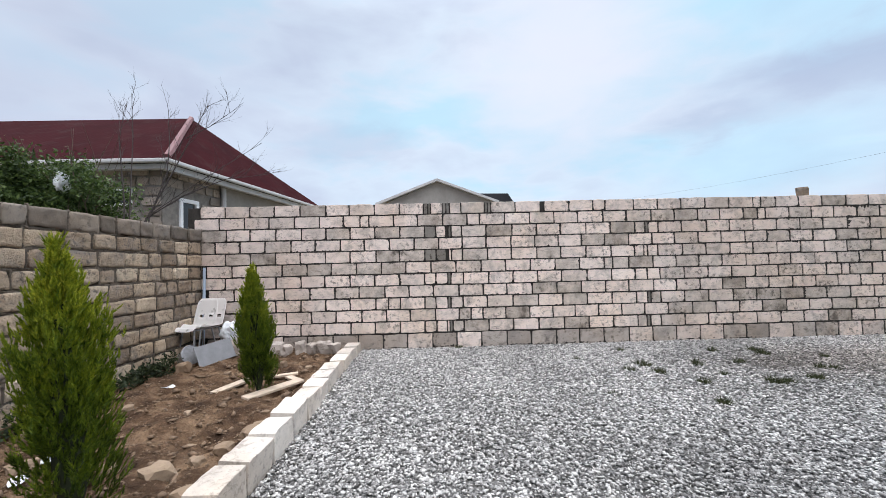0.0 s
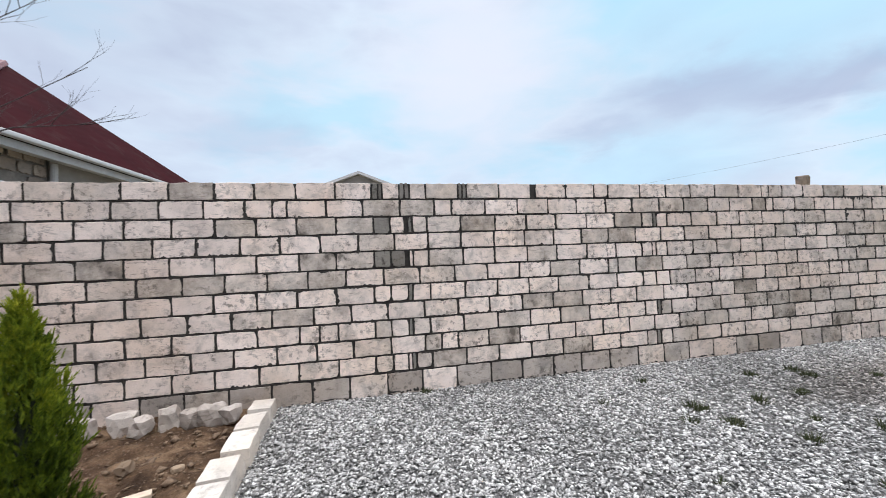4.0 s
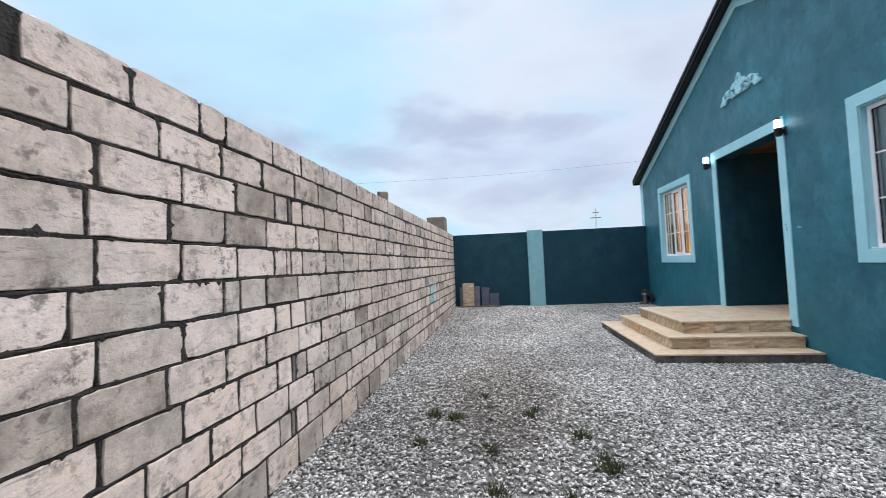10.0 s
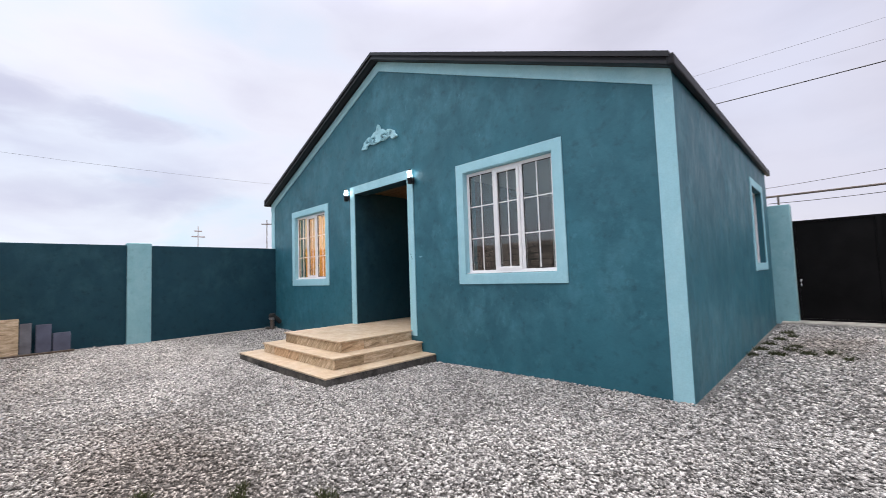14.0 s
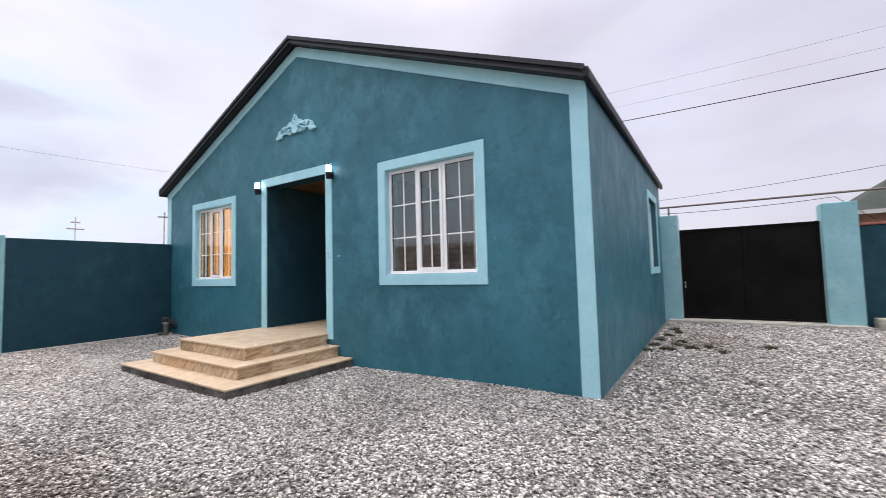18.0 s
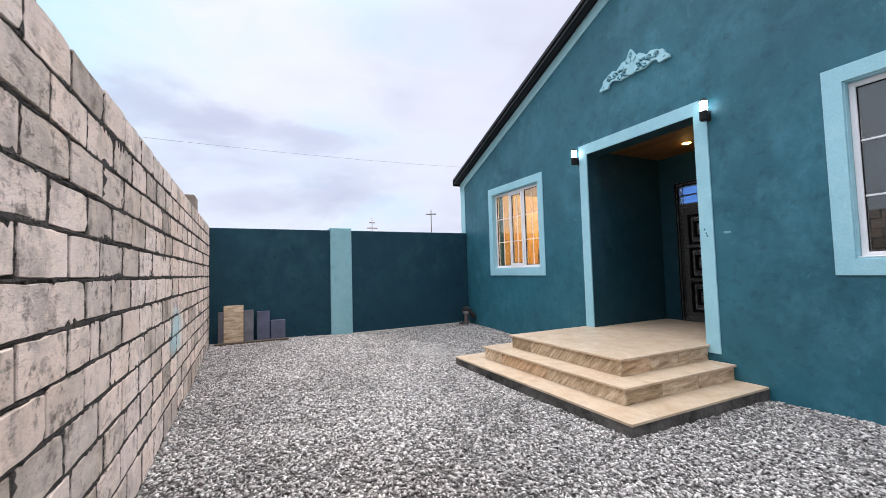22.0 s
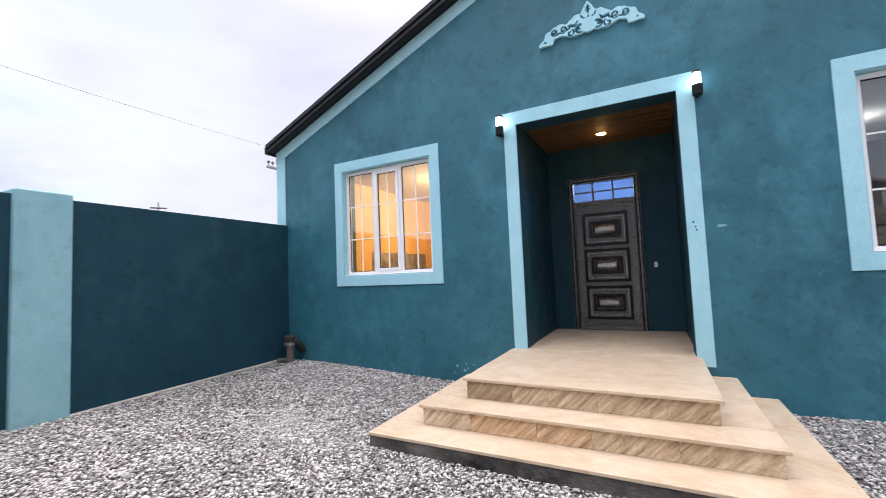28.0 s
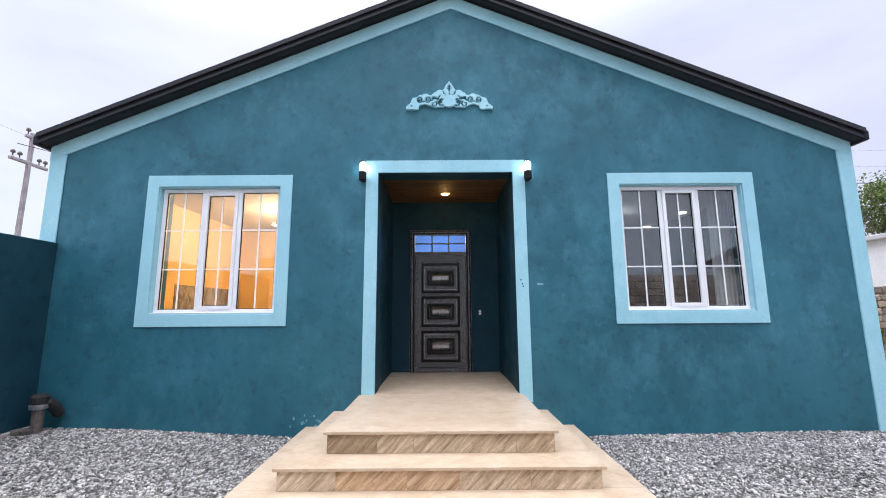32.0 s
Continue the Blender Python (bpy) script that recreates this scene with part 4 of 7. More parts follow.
M_DOOR = metal_door_mat("embossed_dark_metal", (0.34, 0.335, 0.34), 1.0)
M_DOORBLACK = simple("black_enamel", (0.004, 0.004, 0.004), 0.25, var=0.3, scale=20, bump=0.15, dist=0.004, bscale=50, spec=0.2)
# bright silver paints in the highlights on the panels and beads
M_DOORGLINT = metal_door_mat("silver_glint_metal", (0.95, 0.94, 0.94), 0.6, 0.9)
M_TRANSOM = glass_mat("transom_glass", 1.6, (0.34, 0.55, 0.92))
door = tagged(part("door_1", ring((DOOR[0], DOOR[1], DOOR[2], DOOR[3]), 0.085, PB - 0.09, PB + 0.035), M_DOOR), "closed dark embossed metal door with a glazed transom", "door", kind="structure")
dx0, dx1 = DOOR[0] + 0.087, DOOR[1] - 0.087
part("threshold", box(DOOR[0], DOOR[1], PB - 0.1, PB + 0.03, 0.375, 0.404, 0.004), M_DOOR, door)
leaf = part("leaf", box(dx0, dx1, PB - 0.07, PB - 0.012, 0.475, 2.40, 0.006), M_DOOR, door)
dcx = (dx0 + dx1) / 2
part("frame_bead", ring((DOOR[0] + 0.012, DOOR[1] - 0.012, DOOR[2] - 0.002, DOOR[3] - 0.012), 0.018, PB + 0.03, PB + 0.047), M_DOORBLACK, door, "black bead round the door frame")
part("frame_bead", ring((DOOR[0] + 0.058, DOOR[1] - 0.058, DOOR[2] - 0.002, DOOR[3] - 0.058), 0.020, PB + 0.03, PB + 0.044), M_DOORBLACK, door, "black bead round the door frame")
for zc in (0.83, 1.42, 2.0):
    w, h = 0.335, 0.262
    bm = ring((dcx - w, dcx + w, zc - h, zc + h), 0.035, PB - 0.013, PB + 0.028)
    part("panel_moulding", bm, M_DOORBLACK, leaf, "black raised moulding")
    w, h = 0.235, 0.135
    part("panel_moulding", ring((dcx - w, dcx + w, zc - h, zc + h), 0.034, PB - 0.013, PB + 0.032), M_DOORBLACK, leaf, "black raised moulding")
    part("panel_bead", ring((dcx - 0.285, dcx + 0.285, zc - 0.205, zc + 0.205), 0.012, PB - 0.013, PB + 0.008), M_DOORGLINT, leaf, "thin silver bead drawn as a highlight")
    bm = bmesh.new()
    lo = [bm.verts.new((dcx + sx * 0.19, PB - 0.012, zc + sz * 0.095)) for sx, sz in ((-1, -1), (1, -1), (1, 1), (-1, 1))]
    hi = [bm.verts.new((dcx + sx * 0.14, PB + 0.05, zc + sz * 0.028)) for sx, sz in ((-1, -1), (1, -1), (1, 1), (-1, 1))]
    bm.faces.new(hi)
    for i in range(4):
        bm.faces.new((lo[i], lo[(i + 1) % 4], hi[(i + 1) % 4], hi[i]))
    bmesh.ops.recalc_face_normals(bm, faces=bm.faces[:])
    part("raised_panel", bm, M_DOORGLINT, leaf, "raised panel, silver for its highlights")
for zc in (0.62, 2.28):
    part("hinge", tube([(dx1 - 0.004, PB - 0.002, zc - 0.06), (dx1 - 0.004, PB - 0.002, zc + 0.06)], 0.016, 10), M_DOOR, leaf)
part("transom_rail", box(dx0, dx1, PB - 0.08, PB + 0.01, 2.405, 2.47, 0.006), M_DOOR, door)
t0, t1, tz0, tz1 = dx0 + 0.002, dx1 - 0.002, 2.472, 2.773
for i in range(3):
    for j in range(2):
        xa, xb = t0 + (t1 - t0) * i / 3 + 0.001, t0 + (t1 - t0) * (i + 1) / 3 - 0.001
        za, zb = tz0 + (tz1 - tz0) * j / 2 + 0.001, tz0 + (tz1 - tz0) * (j + 1) / 2 - 0.001
        part("transom_pane", box(xa, xb, PB - 0.05, PB - 0.044, za, zb), M_TRANSOM, door, "bluish transom pane")
bm = bmesh.new()
for i in (1, 2):
    xc = t0 + (t1 - t0) * i / 3
    box(xc - 0.013, xc + 0.013, PB - 0.06, PB - 0.02, tz0 - 0.005, tz1 + 0.005, 0.003, bm=bm)
box(t0, t1, PB - 0.058, PB - 0.024, (tz0 + tz1) / 2 - 0.011, (tz0 + tz1) / 2 + 0.011, 0.003, bm=bm)
part("transom_bars", bm, M_DOOR, door)
room(7.55, 9.75, PB - 2.6, PB - 0.21, 0.40, 3.30, M_CEIL)
ceiling_lamp(8.75, PB - 1.5, 3.30, 0.16, M_COOL, "round white ceiling lamp in the hall")
room_light("hall_glow", 8.75, PB - 1.5, 3.05, 26.0, (0.9, 0.97, 1.0))

# ---- wall lanterns ----


def lantern(x):
    g = thing("wall_lantern", "cylindrical black wall lantern with a glowing white tube", "lamp", pose(x, BAND - 0.018, 3.17), "lanterns beside the porch")
    part("wall_plate", box(-0.03, 0.03, 0.0, 0.018, 0.0, 0.13, 0.008), M_BLACK, g)
    part("arm", box(-0.018, 0.018, 0.018, 0.055, 0.03, 0.09, 0.004), M_BLACK, g)
    part("base_cup", lathe([(0.03, -0.012), (0.05, 0.0), (0.052, 0.105), (0.045, 0.112)], 24, (0, 0.1, 0)), M_BLACK, g, "black base cup")
    part("glass_tube", lathe([(0.043, 0.112), (0.043, 0.225), (0.034, 0.248)], 24, (0, 0.1, 0)), M_LANTERN, g, "glowing white tube")
    part("cap", lathe([(0.040, 0.236), (0.043, 0.238), (0.036, 0.258), (0.018, 0.270), (0.001, 0.273)], 24, (0, 0.1, 0)), M_BLACK, g, "black domed cap")
    for k in range(3):
        a = 0.6 + k * 2.094
        c, s = math.cos(a) * 0.046, math.sin(a) * 0.046 + 0.1
        part("guard_rod", tube([(c, s, 0.105), (c, s, 0.24)], 0.003, 6), M_BLACK, g)
    return g


lantern(7.565)
lantern(9.775)

# bell push, scuffs and chips in the paint
bell = thing("bell_push", "small white bell push on the porch wall", "bell", pose(8.066, PB - 0.001, 1.40))
part("plate", box(-0.022, 0.022, 0.0, 0.012, -0.04, 0.04, 0.004), M_PVC, bell)
part("button", lathe([(0.009, 0.0), (0.008, 0.004), (0.001, 0.005)], 12), M_BLACK, bell).matrix_basis = pose(0, 0.012, 0, -90)
M_SCUFF = simple("rubbed_pale_paint", (0.16, 0.36, 0.44), 0.7, var=0.3, scale=30, bump=0.3)


def blotch(name, x, y, z, sx, sz, seed, mat, label):
    """A thin uneven spot of paint on a wall's face."""
    rr = random.Random(seed)
    o = [(x + sx * math.cos(a) * rr.uniform(0.6, 1.1), z + sz * math.sin(a) * rr.uniform(0.55, 1.1)) for a in (i * math.pi / 8 for i in range(16))]
    hpart(name, prism(o, y - 0.004, y + 0.0025), mat, label)


blotch("scuff", 7.44, FY, 1.772, 0.055, 0.02, 1, M_SCUFF, "pale rubbed scuff on the plaster")
rs = random.Random(44)
for i in range(14):
    blotch("scuff", rs.uniform(9.95, 10.75), FY, rs.uniform(0.02, 0.16), rs.uniform(0.008, 0.035), rs.uniform(0.008, 0.03), 20 + i, M_SCUFF, "pale splash of paint low on the plaster")
for i, (cx, cz) in enumerate(((7.69, 1.83), (7.665, 1.745), (7.675, 1.78))):
    blotch("paint_chip", cx, BAND, cz, 0.010, 0.014, 5 + i, M_FENCE, "dark chip in the pale band")

# ---- east fence ----
FA, FB = Vector((13.56, 6.98, 0)), Vector((13.81, 1.12, 0))
fence_dir = (FB - FA).normalized()
fm = Matrix.Translation(FA) @ Matrix(((fence_dir.x, -fence_dir.y, 0, 0), (fence_dir.y, fence_dir.x, 0, 0), (0, 0, 1, 0), (0, 0, 0, 1)))
flen = (FB - FA).length
fence = solid("wall_east", box(0, flen, 0, 0.2, -0.4, 2.36, 0.01, 2, m=fm), M_FENCE, "dark teal painted fence wall", "fence", kind="structure")
part("pillar", box(2.33, 2.80, -0.055, 0.24, -0.4, 2.41, 0.015, 2, m=fm), M_PILLAR, fence, "weathered pale blue pillar")
part("plinth_edge", box(0.0, flen, -0.05, -0.002, -0.2, 0.075, 0.01, m=fm), M_PALECON, fence, "pale concrete footing strip")

# ---- gate and south fence ----
GY = -7.05
south = solid("wall_south", box(-3.95, -0.9, GY - 0.45, GY - 0.25, -0.4, 2.28, 0.01), M_FENCE, "dark teal painted fence wall", "fence", kind="structure")
part("coping", box(-3.95, -0.9, GY - 0.48, GY - 0.22, 2.285, 2.34, 0.01), simple("red_brick_coping", (0.30, 0.10, 0.075), 0.9, var=0.3, scale=20), south, "red brick coping")
gate = thing("gate", "closed double-leaf black sheet metal gate", "gate", pose(1.2, GY, 0))
for xa, xb in ((-0.27, 1.18), (1.20, 2.66)):
    leafg = part("gate_leaf", box(xa - 1.2, xb - 1.2, -0.05, -0.02, 0.0, 2.44, 0.006), M_GATE, gate)
    fr = ring((xa - 1.2, xb - 1.2, 0.0, 2.44), 0.05, -0.02, 0.012)
    part("leaf_frame", fr, M_GATE, leafg)
part("meeting_strip", box(-0.05, 0.03, -0.02, 0.015, 0.0, 2.44, 0.004), M_GATE, gate)
part("lock_box", box(-0.14, -0.04, -0.02, 0.03, 1.0, 1.15, 0.008), M_GATE, gate)
part("latch_handle", tube([(1.38, 0.0, 0.84), (1.38, 0.03, 0.86), (1.38, 0.03, 0.98), (1.38, 0.0, 1.0)], 0.012), M_PVC, gate, "white latch handle")
for xa, xb, zt, yy in ((-0.92, -0.29, 2.84, 0.14), (2.68, 3.2, 2.87, 0.1)):
    solid("gate_pillar", box(xa, xb, GY - 0.4, GY + yy, -0.3, zt, 0.015, 2), M_PILLAR, "square pale blue plastered gate pillar", "pillar", group="gate pillars")
solid("threshold", box(-0.92, 3.0, GY - 0.3, GY + 0.32, -0.3, -0.02, 0.02), M_PALECON, "pale concrete strip under the gate", "threshold", kind="structure")
# side window, on the west wall
qm = Matrix(((0, -1, 0, HX0), (1, 0, 0, 0), (0, 0, 1, 0), (0, 0, 0, 1)))
bm = ring(SW, 0.16, -0.002, 0.018)
bm.transform(qm)
sidew = hpart("window", bm, M_BAND, "side window with a pale blue surround")
si = (SW[0] + 0.162, SW[1] - 0.162, SW[2] + 0.162, SW[3] - 0.162)
bm = ring(si, 0.06, -0.17, -0.11)
box((si[0] + si[1]) / 2 - 0.035, (si[0] + si[1]) / 2 + 0.035, -0.17, -0.11, si[2] + 0.06, si[3] - 0.06, bm=bm)
bm.transform(qm)
hpart("window_frame", bm, M_PVC, "", sidew)
for a, b in ((si[0] + 0.061, (si[0] + si[1]) / 2 - 0.036), ((si[0] + si[1]) / 2 + 0.036, si[1] - 0.061)):
    bm = box(a, b, -0.145, -0.139, si[2] + 0.061, si[3] - 0.061)
    bm.transform(qm)
    hpart("pane", bm, M_GLASS, "", sidew)
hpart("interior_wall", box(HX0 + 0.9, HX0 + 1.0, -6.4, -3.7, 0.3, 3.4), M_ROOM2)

# ---- crest over the porch ----


CX, CZ, CELL = 8.605, 4.20, 0.004


def spiral(cx, cz, r0, r1, a0, turns, n=30):
    a = a0 + turns * 2 * math.pi * np.arange(n + 1) / n
    r = r0 + (r1 - r0) * np.arange(n + 1) / n
    return np.stack([cx + r * np.cos(a), cz + r * np.sin(a)], 1)


def crest_mask():
    """Which cells of a fine grid are solid: a winged plate with scrolls cut through it."""
    u, z = np.meshgrid((np.arange(152) + 0.5) * CELL, (np.arange(108) + 0.5) * CELL, indexing="ij")
    top = np.interp(u, (0, 0.035, 0.075, 0.10, 0.165, 0.255, 0.30, 0.36, 0.43, 0.50, 0.525, 0.54, 0.58, 0.604), (0.425, 0.375, 0.30, 0.285, 0.28, 0.205, 0.222, 0.228, 0.195, 0.165, 0.145, 0.095, 0.06, 0.03))
    top = top + 0.010 * np.abs(np.sin(u * 34))
    low = np.interp(u, (0, 0.02, 0.06, 0.10, 0.15, 0.21, 0.25, 0.34, 0.415, 0.425, 0.44, 0.604), (0.038, 0.040, 0.055, 0.040, 0.040, 0.035, 0.055, 0.085, 0.062, 0.02, 0.004, 0.010))
    full = (z < top) & (z > low) & (u < 0.605)
    holes = ((spiral(0.30, 0.155, 0.046, 0.010, -1.2, -1.25), 0.0085), (spiral(0.405, 0.150, 0.044, 0.010, 4.3, 1.25), 0.0085), (np.array(((0.335, 0.125), (0.355, 0.118), (0.375, 0.122))), 0.008),
             (spiral(0.105, 0.105, 0.050, 0.040, 1.9, -0.62), 0.011), (spiral(0.118, 0.110, 0.018, 0.010, 0.5, 0.8), 0.008), (spiral(0.215, 0.085, 0.046, 0.014, 2.2, 0.9), 0.008),
             (np.array(((0.165, 0.165), (0.19, 0.17), (0.22, 0.178))), 0.016), (np.array(((0.13, 0.205), (0.145, 0.185), (0.15, 0.16))), 0.007), (np.array(((0.23, 0.15), (0.25, 0.135))), 0.010),
             (np.array(((0.0, 0.27), (0.0, 0.375))), 0.0055), (np.array(((0.004, 0.30), (0.028, 0.318))), 0.006), (np.array(((0.004, 0.335), (0.02, 0.35))), 0.006),
             (np.array(((0.075, 0.235), (0.082, 0.265))), 0.007), (np.array(((0.0, 0.225), (0.0, 0.24))), 0.008), (np.array(((0.048, 0.22), (0.052, 0.23))), 0.006), (np.array(((0.52, 0.05), (0.53, 0.055))), 0.008))
    for line, half in holes:
        half *= 1.2
        for p, q in zip(line, line[1:]):
            d = q - p
            s = np.clip(((u - p[0]) * d[0] + (z - p[1]) * d[1]) / max(1e-9, float(d @ d)), 0, 1)
            full &= np.hypot(u - p[0] - s * d[0], z - p[1] - s * d[1]) > half
    return np.concatenate([full[::-1], full])


def crest_mesh():
    full = crest_mask()
    nu, nz = full.shape
    verts, faces, seen = [], [], {}

    def v(i, j, k):
        if (i, j, k) not in seen:
            seen[i, j, k] = len(verts)
            verts.append((CX + (i - nu / 2) * CELL, FY + 0.004 if k == 0 else FY + 0.040, CZ + j * CELL))
        return seen[i, j, k]

    for i, j in np.argwhere(full):
        i, j = int(i), int(j)
        faces.append((v(i, j, 1), v(i, j + 1, 1), v(i + 1, j + 1, 1), v(i + 1, j, 1)))
        for di, dj, a, b in ((-1, 0, (i, j), (i, j + 1)), (1, 0, (i + 1, j + 1), (i + 1, j)), (0, -1, (i + 1, j), (i, j)), (0, 1, (i, j + 1), (i + 1, j + 1))):
            p, q = i + di, j + dj
            if not (0 <= p < nu and 0 <= q < nz and full[p, q]):
                faces.append((v(*a, 0), v(*b, 0), v(*b, 1), v(*a, 1)))
    # round the stair-stepped outline off
    co = np.array(verts)
    for step in range(3):
        acc, cnt = np.zeros_like(co), np.zeros(len(co))
        for f in faces[:]:
            for a, b in zip(f, f[1:] + f[:1]):
                if co[a, 1] == co[b, 1]:
                    acc[a] += co[b]
                    acc[b] += co[a]
                    cnt[a] += 1
                    cnt[b] += 1
        co[:, ::2] = np.where(cnt[:, None] > 0, 0.5 * co[:, ::2] + 0.5 * acc[:, ::2] / np.maximum(cnt, 1)[:, None], co[:, ::2])
    me = bpy.data.meshes.new("wall_crest")
    me.from_pydata([tuple(c) for c in co], [], faces)
    me.materials.append(M_BAND)
    bm = bmesh.new()
    bm.from_mesh(me)
    bmesh.ops.recalc_face_normals(bm, faces=bm.faces[:])
    bm.to_mesh(me)
    bm.free()
    return me


tagged(new("wall_crest", crest_mesh()), "pale blue carved scrollwork crest fixed on the gable", "ornament")

# ---- north wall of white blocks ----


def block_mesh(name, length, height, depth, seed, mat, soft=0.010, jitter=0.008, rugged=0.0):
    """An uneven stone block, its front towards -y, centred in x and z, front face at y = 0."""
    rr = random.Random(seed)
    bm = bmesh.new()
    nl = 5 if length > 0.25 else 2
    outline = [(-1 + 2 * i / nl, -1) for i in range(nl)] + [(1, -1), (1, -0.4), (1, 0.3)] + [(1 - 2 * i / nl, 1) for i in range(nl)] + [(-1, 1), (-1, 0.4), (-1, -0.3)]
    n = len(outline)
    front, edge, rear = [], [], []
    for u, v in outline:
        su = (u > 0.99) - (u < -0.99)
        sv = (v > 0.99) - (v < -0.99)
        chip = (rr.uniform(0.0, 0.5) if rr.random() < 0.82 else rr.uniform(0.8, 1.9)) * soft if su and sv else 0.0
        x = u * length / 2 - su * (chip + rr.random() * jitter) + (0 if su else rr.uniform(-1, 1) * 0.01)
        z = v * height / 2 - sv * (chip * 0.7 + rr.random() * jitter)
        inset = 0.0015 + 0.003 * rr.random()
        front.append(bm.verts.new((x - su * inset, rr.uniform(-0.2, 0.2) * jitter, z - sv * inset)))
        edge.append(bm.verts.new((x, 0.003 + 0.003 * rr.random(), z)))
        rear.append(bm.verts.new((x, depth, z)))
    if rugged:
        # a worn, gently uneven face: inner rings that swell and sink
        rings = [front]
        for shrink in (0.86, 0.66, 0.42, 0.2):
            ring_v = []
            for v in front:
                q = Vector((v.co.x * shrink, 0, v.co.z * shrink))
                dy = rugged * (noise.noise(q * 17 + Vector((seed, 0, 0))) - 0.45) - 0.004
                ring_v.append(bm.verts.new((q.x, dy, q.z)))
            rings.append(ring_v)
        mid = bm.verts.new((0, rugged * (noise.noise(Vector((seed, 0, 0))) - 0.45) - 0.004, 0))
        for p, q in zip(rings, rings[1:]):
            for i in range(n):
                bm.faces.new((p[i], p[(i + 1) % n], q[(i + 1) % n], q[i]))
        for i in range(n):
            bm.faces.new((rings[-1][i], rings[-1][(i + 1) % n], mid))
    else:
        bm.faces.new(front)
    for i in range(n):
        j = (i + 1) % n
        bm.faces.new((edge[i], edge[j], front[j], front[i]))
        bm.faces.new((rear[i], rear[j], edge[j], edge[i]))
    bm.faces.new(rear[::-1])
    bmesh.ops.recalc_face_normals(bm, faces=bm.faces[:])
    return mesh_from(bm, name, mat, rugged > 0)


def variants(name, mats, lens, height, depth, count, **kw):
    return {(m, L): [block_mesh(name, L, height, depth, hash((m, round(L * 100), i)) % 99991, mats[m], **kw) for i in range(count)] for m in range(len(mats)) for L in lens}


def near_len(lens, L):
    return min(lens, key=lambda q: abs(q - L))


ROW0, ROWH = 0.055, 0.1945
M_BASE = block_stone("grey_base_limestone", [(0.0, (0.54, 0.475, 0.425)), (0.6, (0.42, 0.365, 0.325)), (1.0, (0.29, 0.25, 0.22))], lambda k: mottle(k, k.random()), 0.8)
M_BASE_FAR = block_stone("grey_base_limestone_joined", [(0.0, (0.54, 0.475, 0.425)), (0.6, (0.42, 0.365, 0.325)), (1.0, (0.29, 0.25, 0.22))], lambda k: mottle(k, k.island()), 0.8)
wall_n = solid("wall_north", box(-3.9, 13.75, WALL_Y + 0.011, WALL_Y + 0.2, -0.3, 2.372), M_MORTAR, "wall of white and grey limestone blocks with dark joints", "wall", kind="structure")
LENS = (0.39, 0.30, 0.20, 0.13, 0.07)
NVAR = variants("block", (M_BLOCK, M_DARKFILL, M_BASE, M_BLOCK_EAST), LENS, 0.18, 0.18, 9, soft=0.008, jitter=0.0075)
rw = random.Random(21)
far_bm = bmesh.new()
far_base = bmesh.new()


smears = []


def smear(p, q, width, face, rng):
    """A ragged line of mortar squeezed out of a joint, from p to q along the wall's face (along, height)."""
    n = max(3, int(math.hypot(q[0] - p[0], q[1] - p[1]) / 0.02))
    d = Vector((q[0] - p[0], q[1] - p[1])).normalized()
    side = Vector((-d.y, d.x))
    pts = []
    fat = rng.uniform(0.7, 1.3) if rng.random() < 0.8 else rng.uniform(1.5, 2.4)
    swell_a, swell_b = rng.uniform(0.5, 1.3), rng.uniform(0.5, 1.3)
    for i in range(n + 1):
        u = i / n
        c = Vector((p[0] + (q[0] - p[0]) * u, p[1] + (q[1] - p[1]) * u))
        swell_a = min(2.6, max(0.3, swell_a + rng.gauss(0, 0.32)))
        swell_b = min(2.6, max(0.3, swell_b + rng.gauss(0, 0.32)))
        a, b = width * fat * swell_a * rng.uniform(0.6, 1.2), width * fat * swell_b * rng.uniform(0.6, 1.2)
        if rng.random() < 0.10:
            a += rng.uniform(0.004, 0.014)
        if rng.random() < 0.10:
            b += rng.uniform(0.004, 0.014)
        y = face + rng.uniform(-0.004, 0.0035)
        pts.append((c + side * a, c - side * b, y))
    smears.append(pts)


def smear_mesh(name, mat, parent, label, swap=False):
    """All the squeezed-out mortar of one wall as a single body."""
    verts, faces = [], []
    for pts in smears:
        n0 = len(verts)
        for a, b, y in pts:
            m = (a + b) / 2
            for c, dy in ((a, 0.004), (m, 0.0), (b, 0.004)):
                verts.append((y - dy, c.x, c.y) if swap else (c.x, y + dy, c.y))
        for i in range(len(pts) - 1):
            k = n0 + 3 * i
            faces += [(k, k + 1, k + 4, k + 3), (k + 1, k + 2, k + 5, k + 4)]
    me = bpy.data.meshes.new(name)
    me.from_pydata(verts, [], faces)
    me.materials.append(mat)
    ob = new(name, me)
    ob.parent = parent
    smears.clear()
    return tagged(ob, label, kind="stuff")


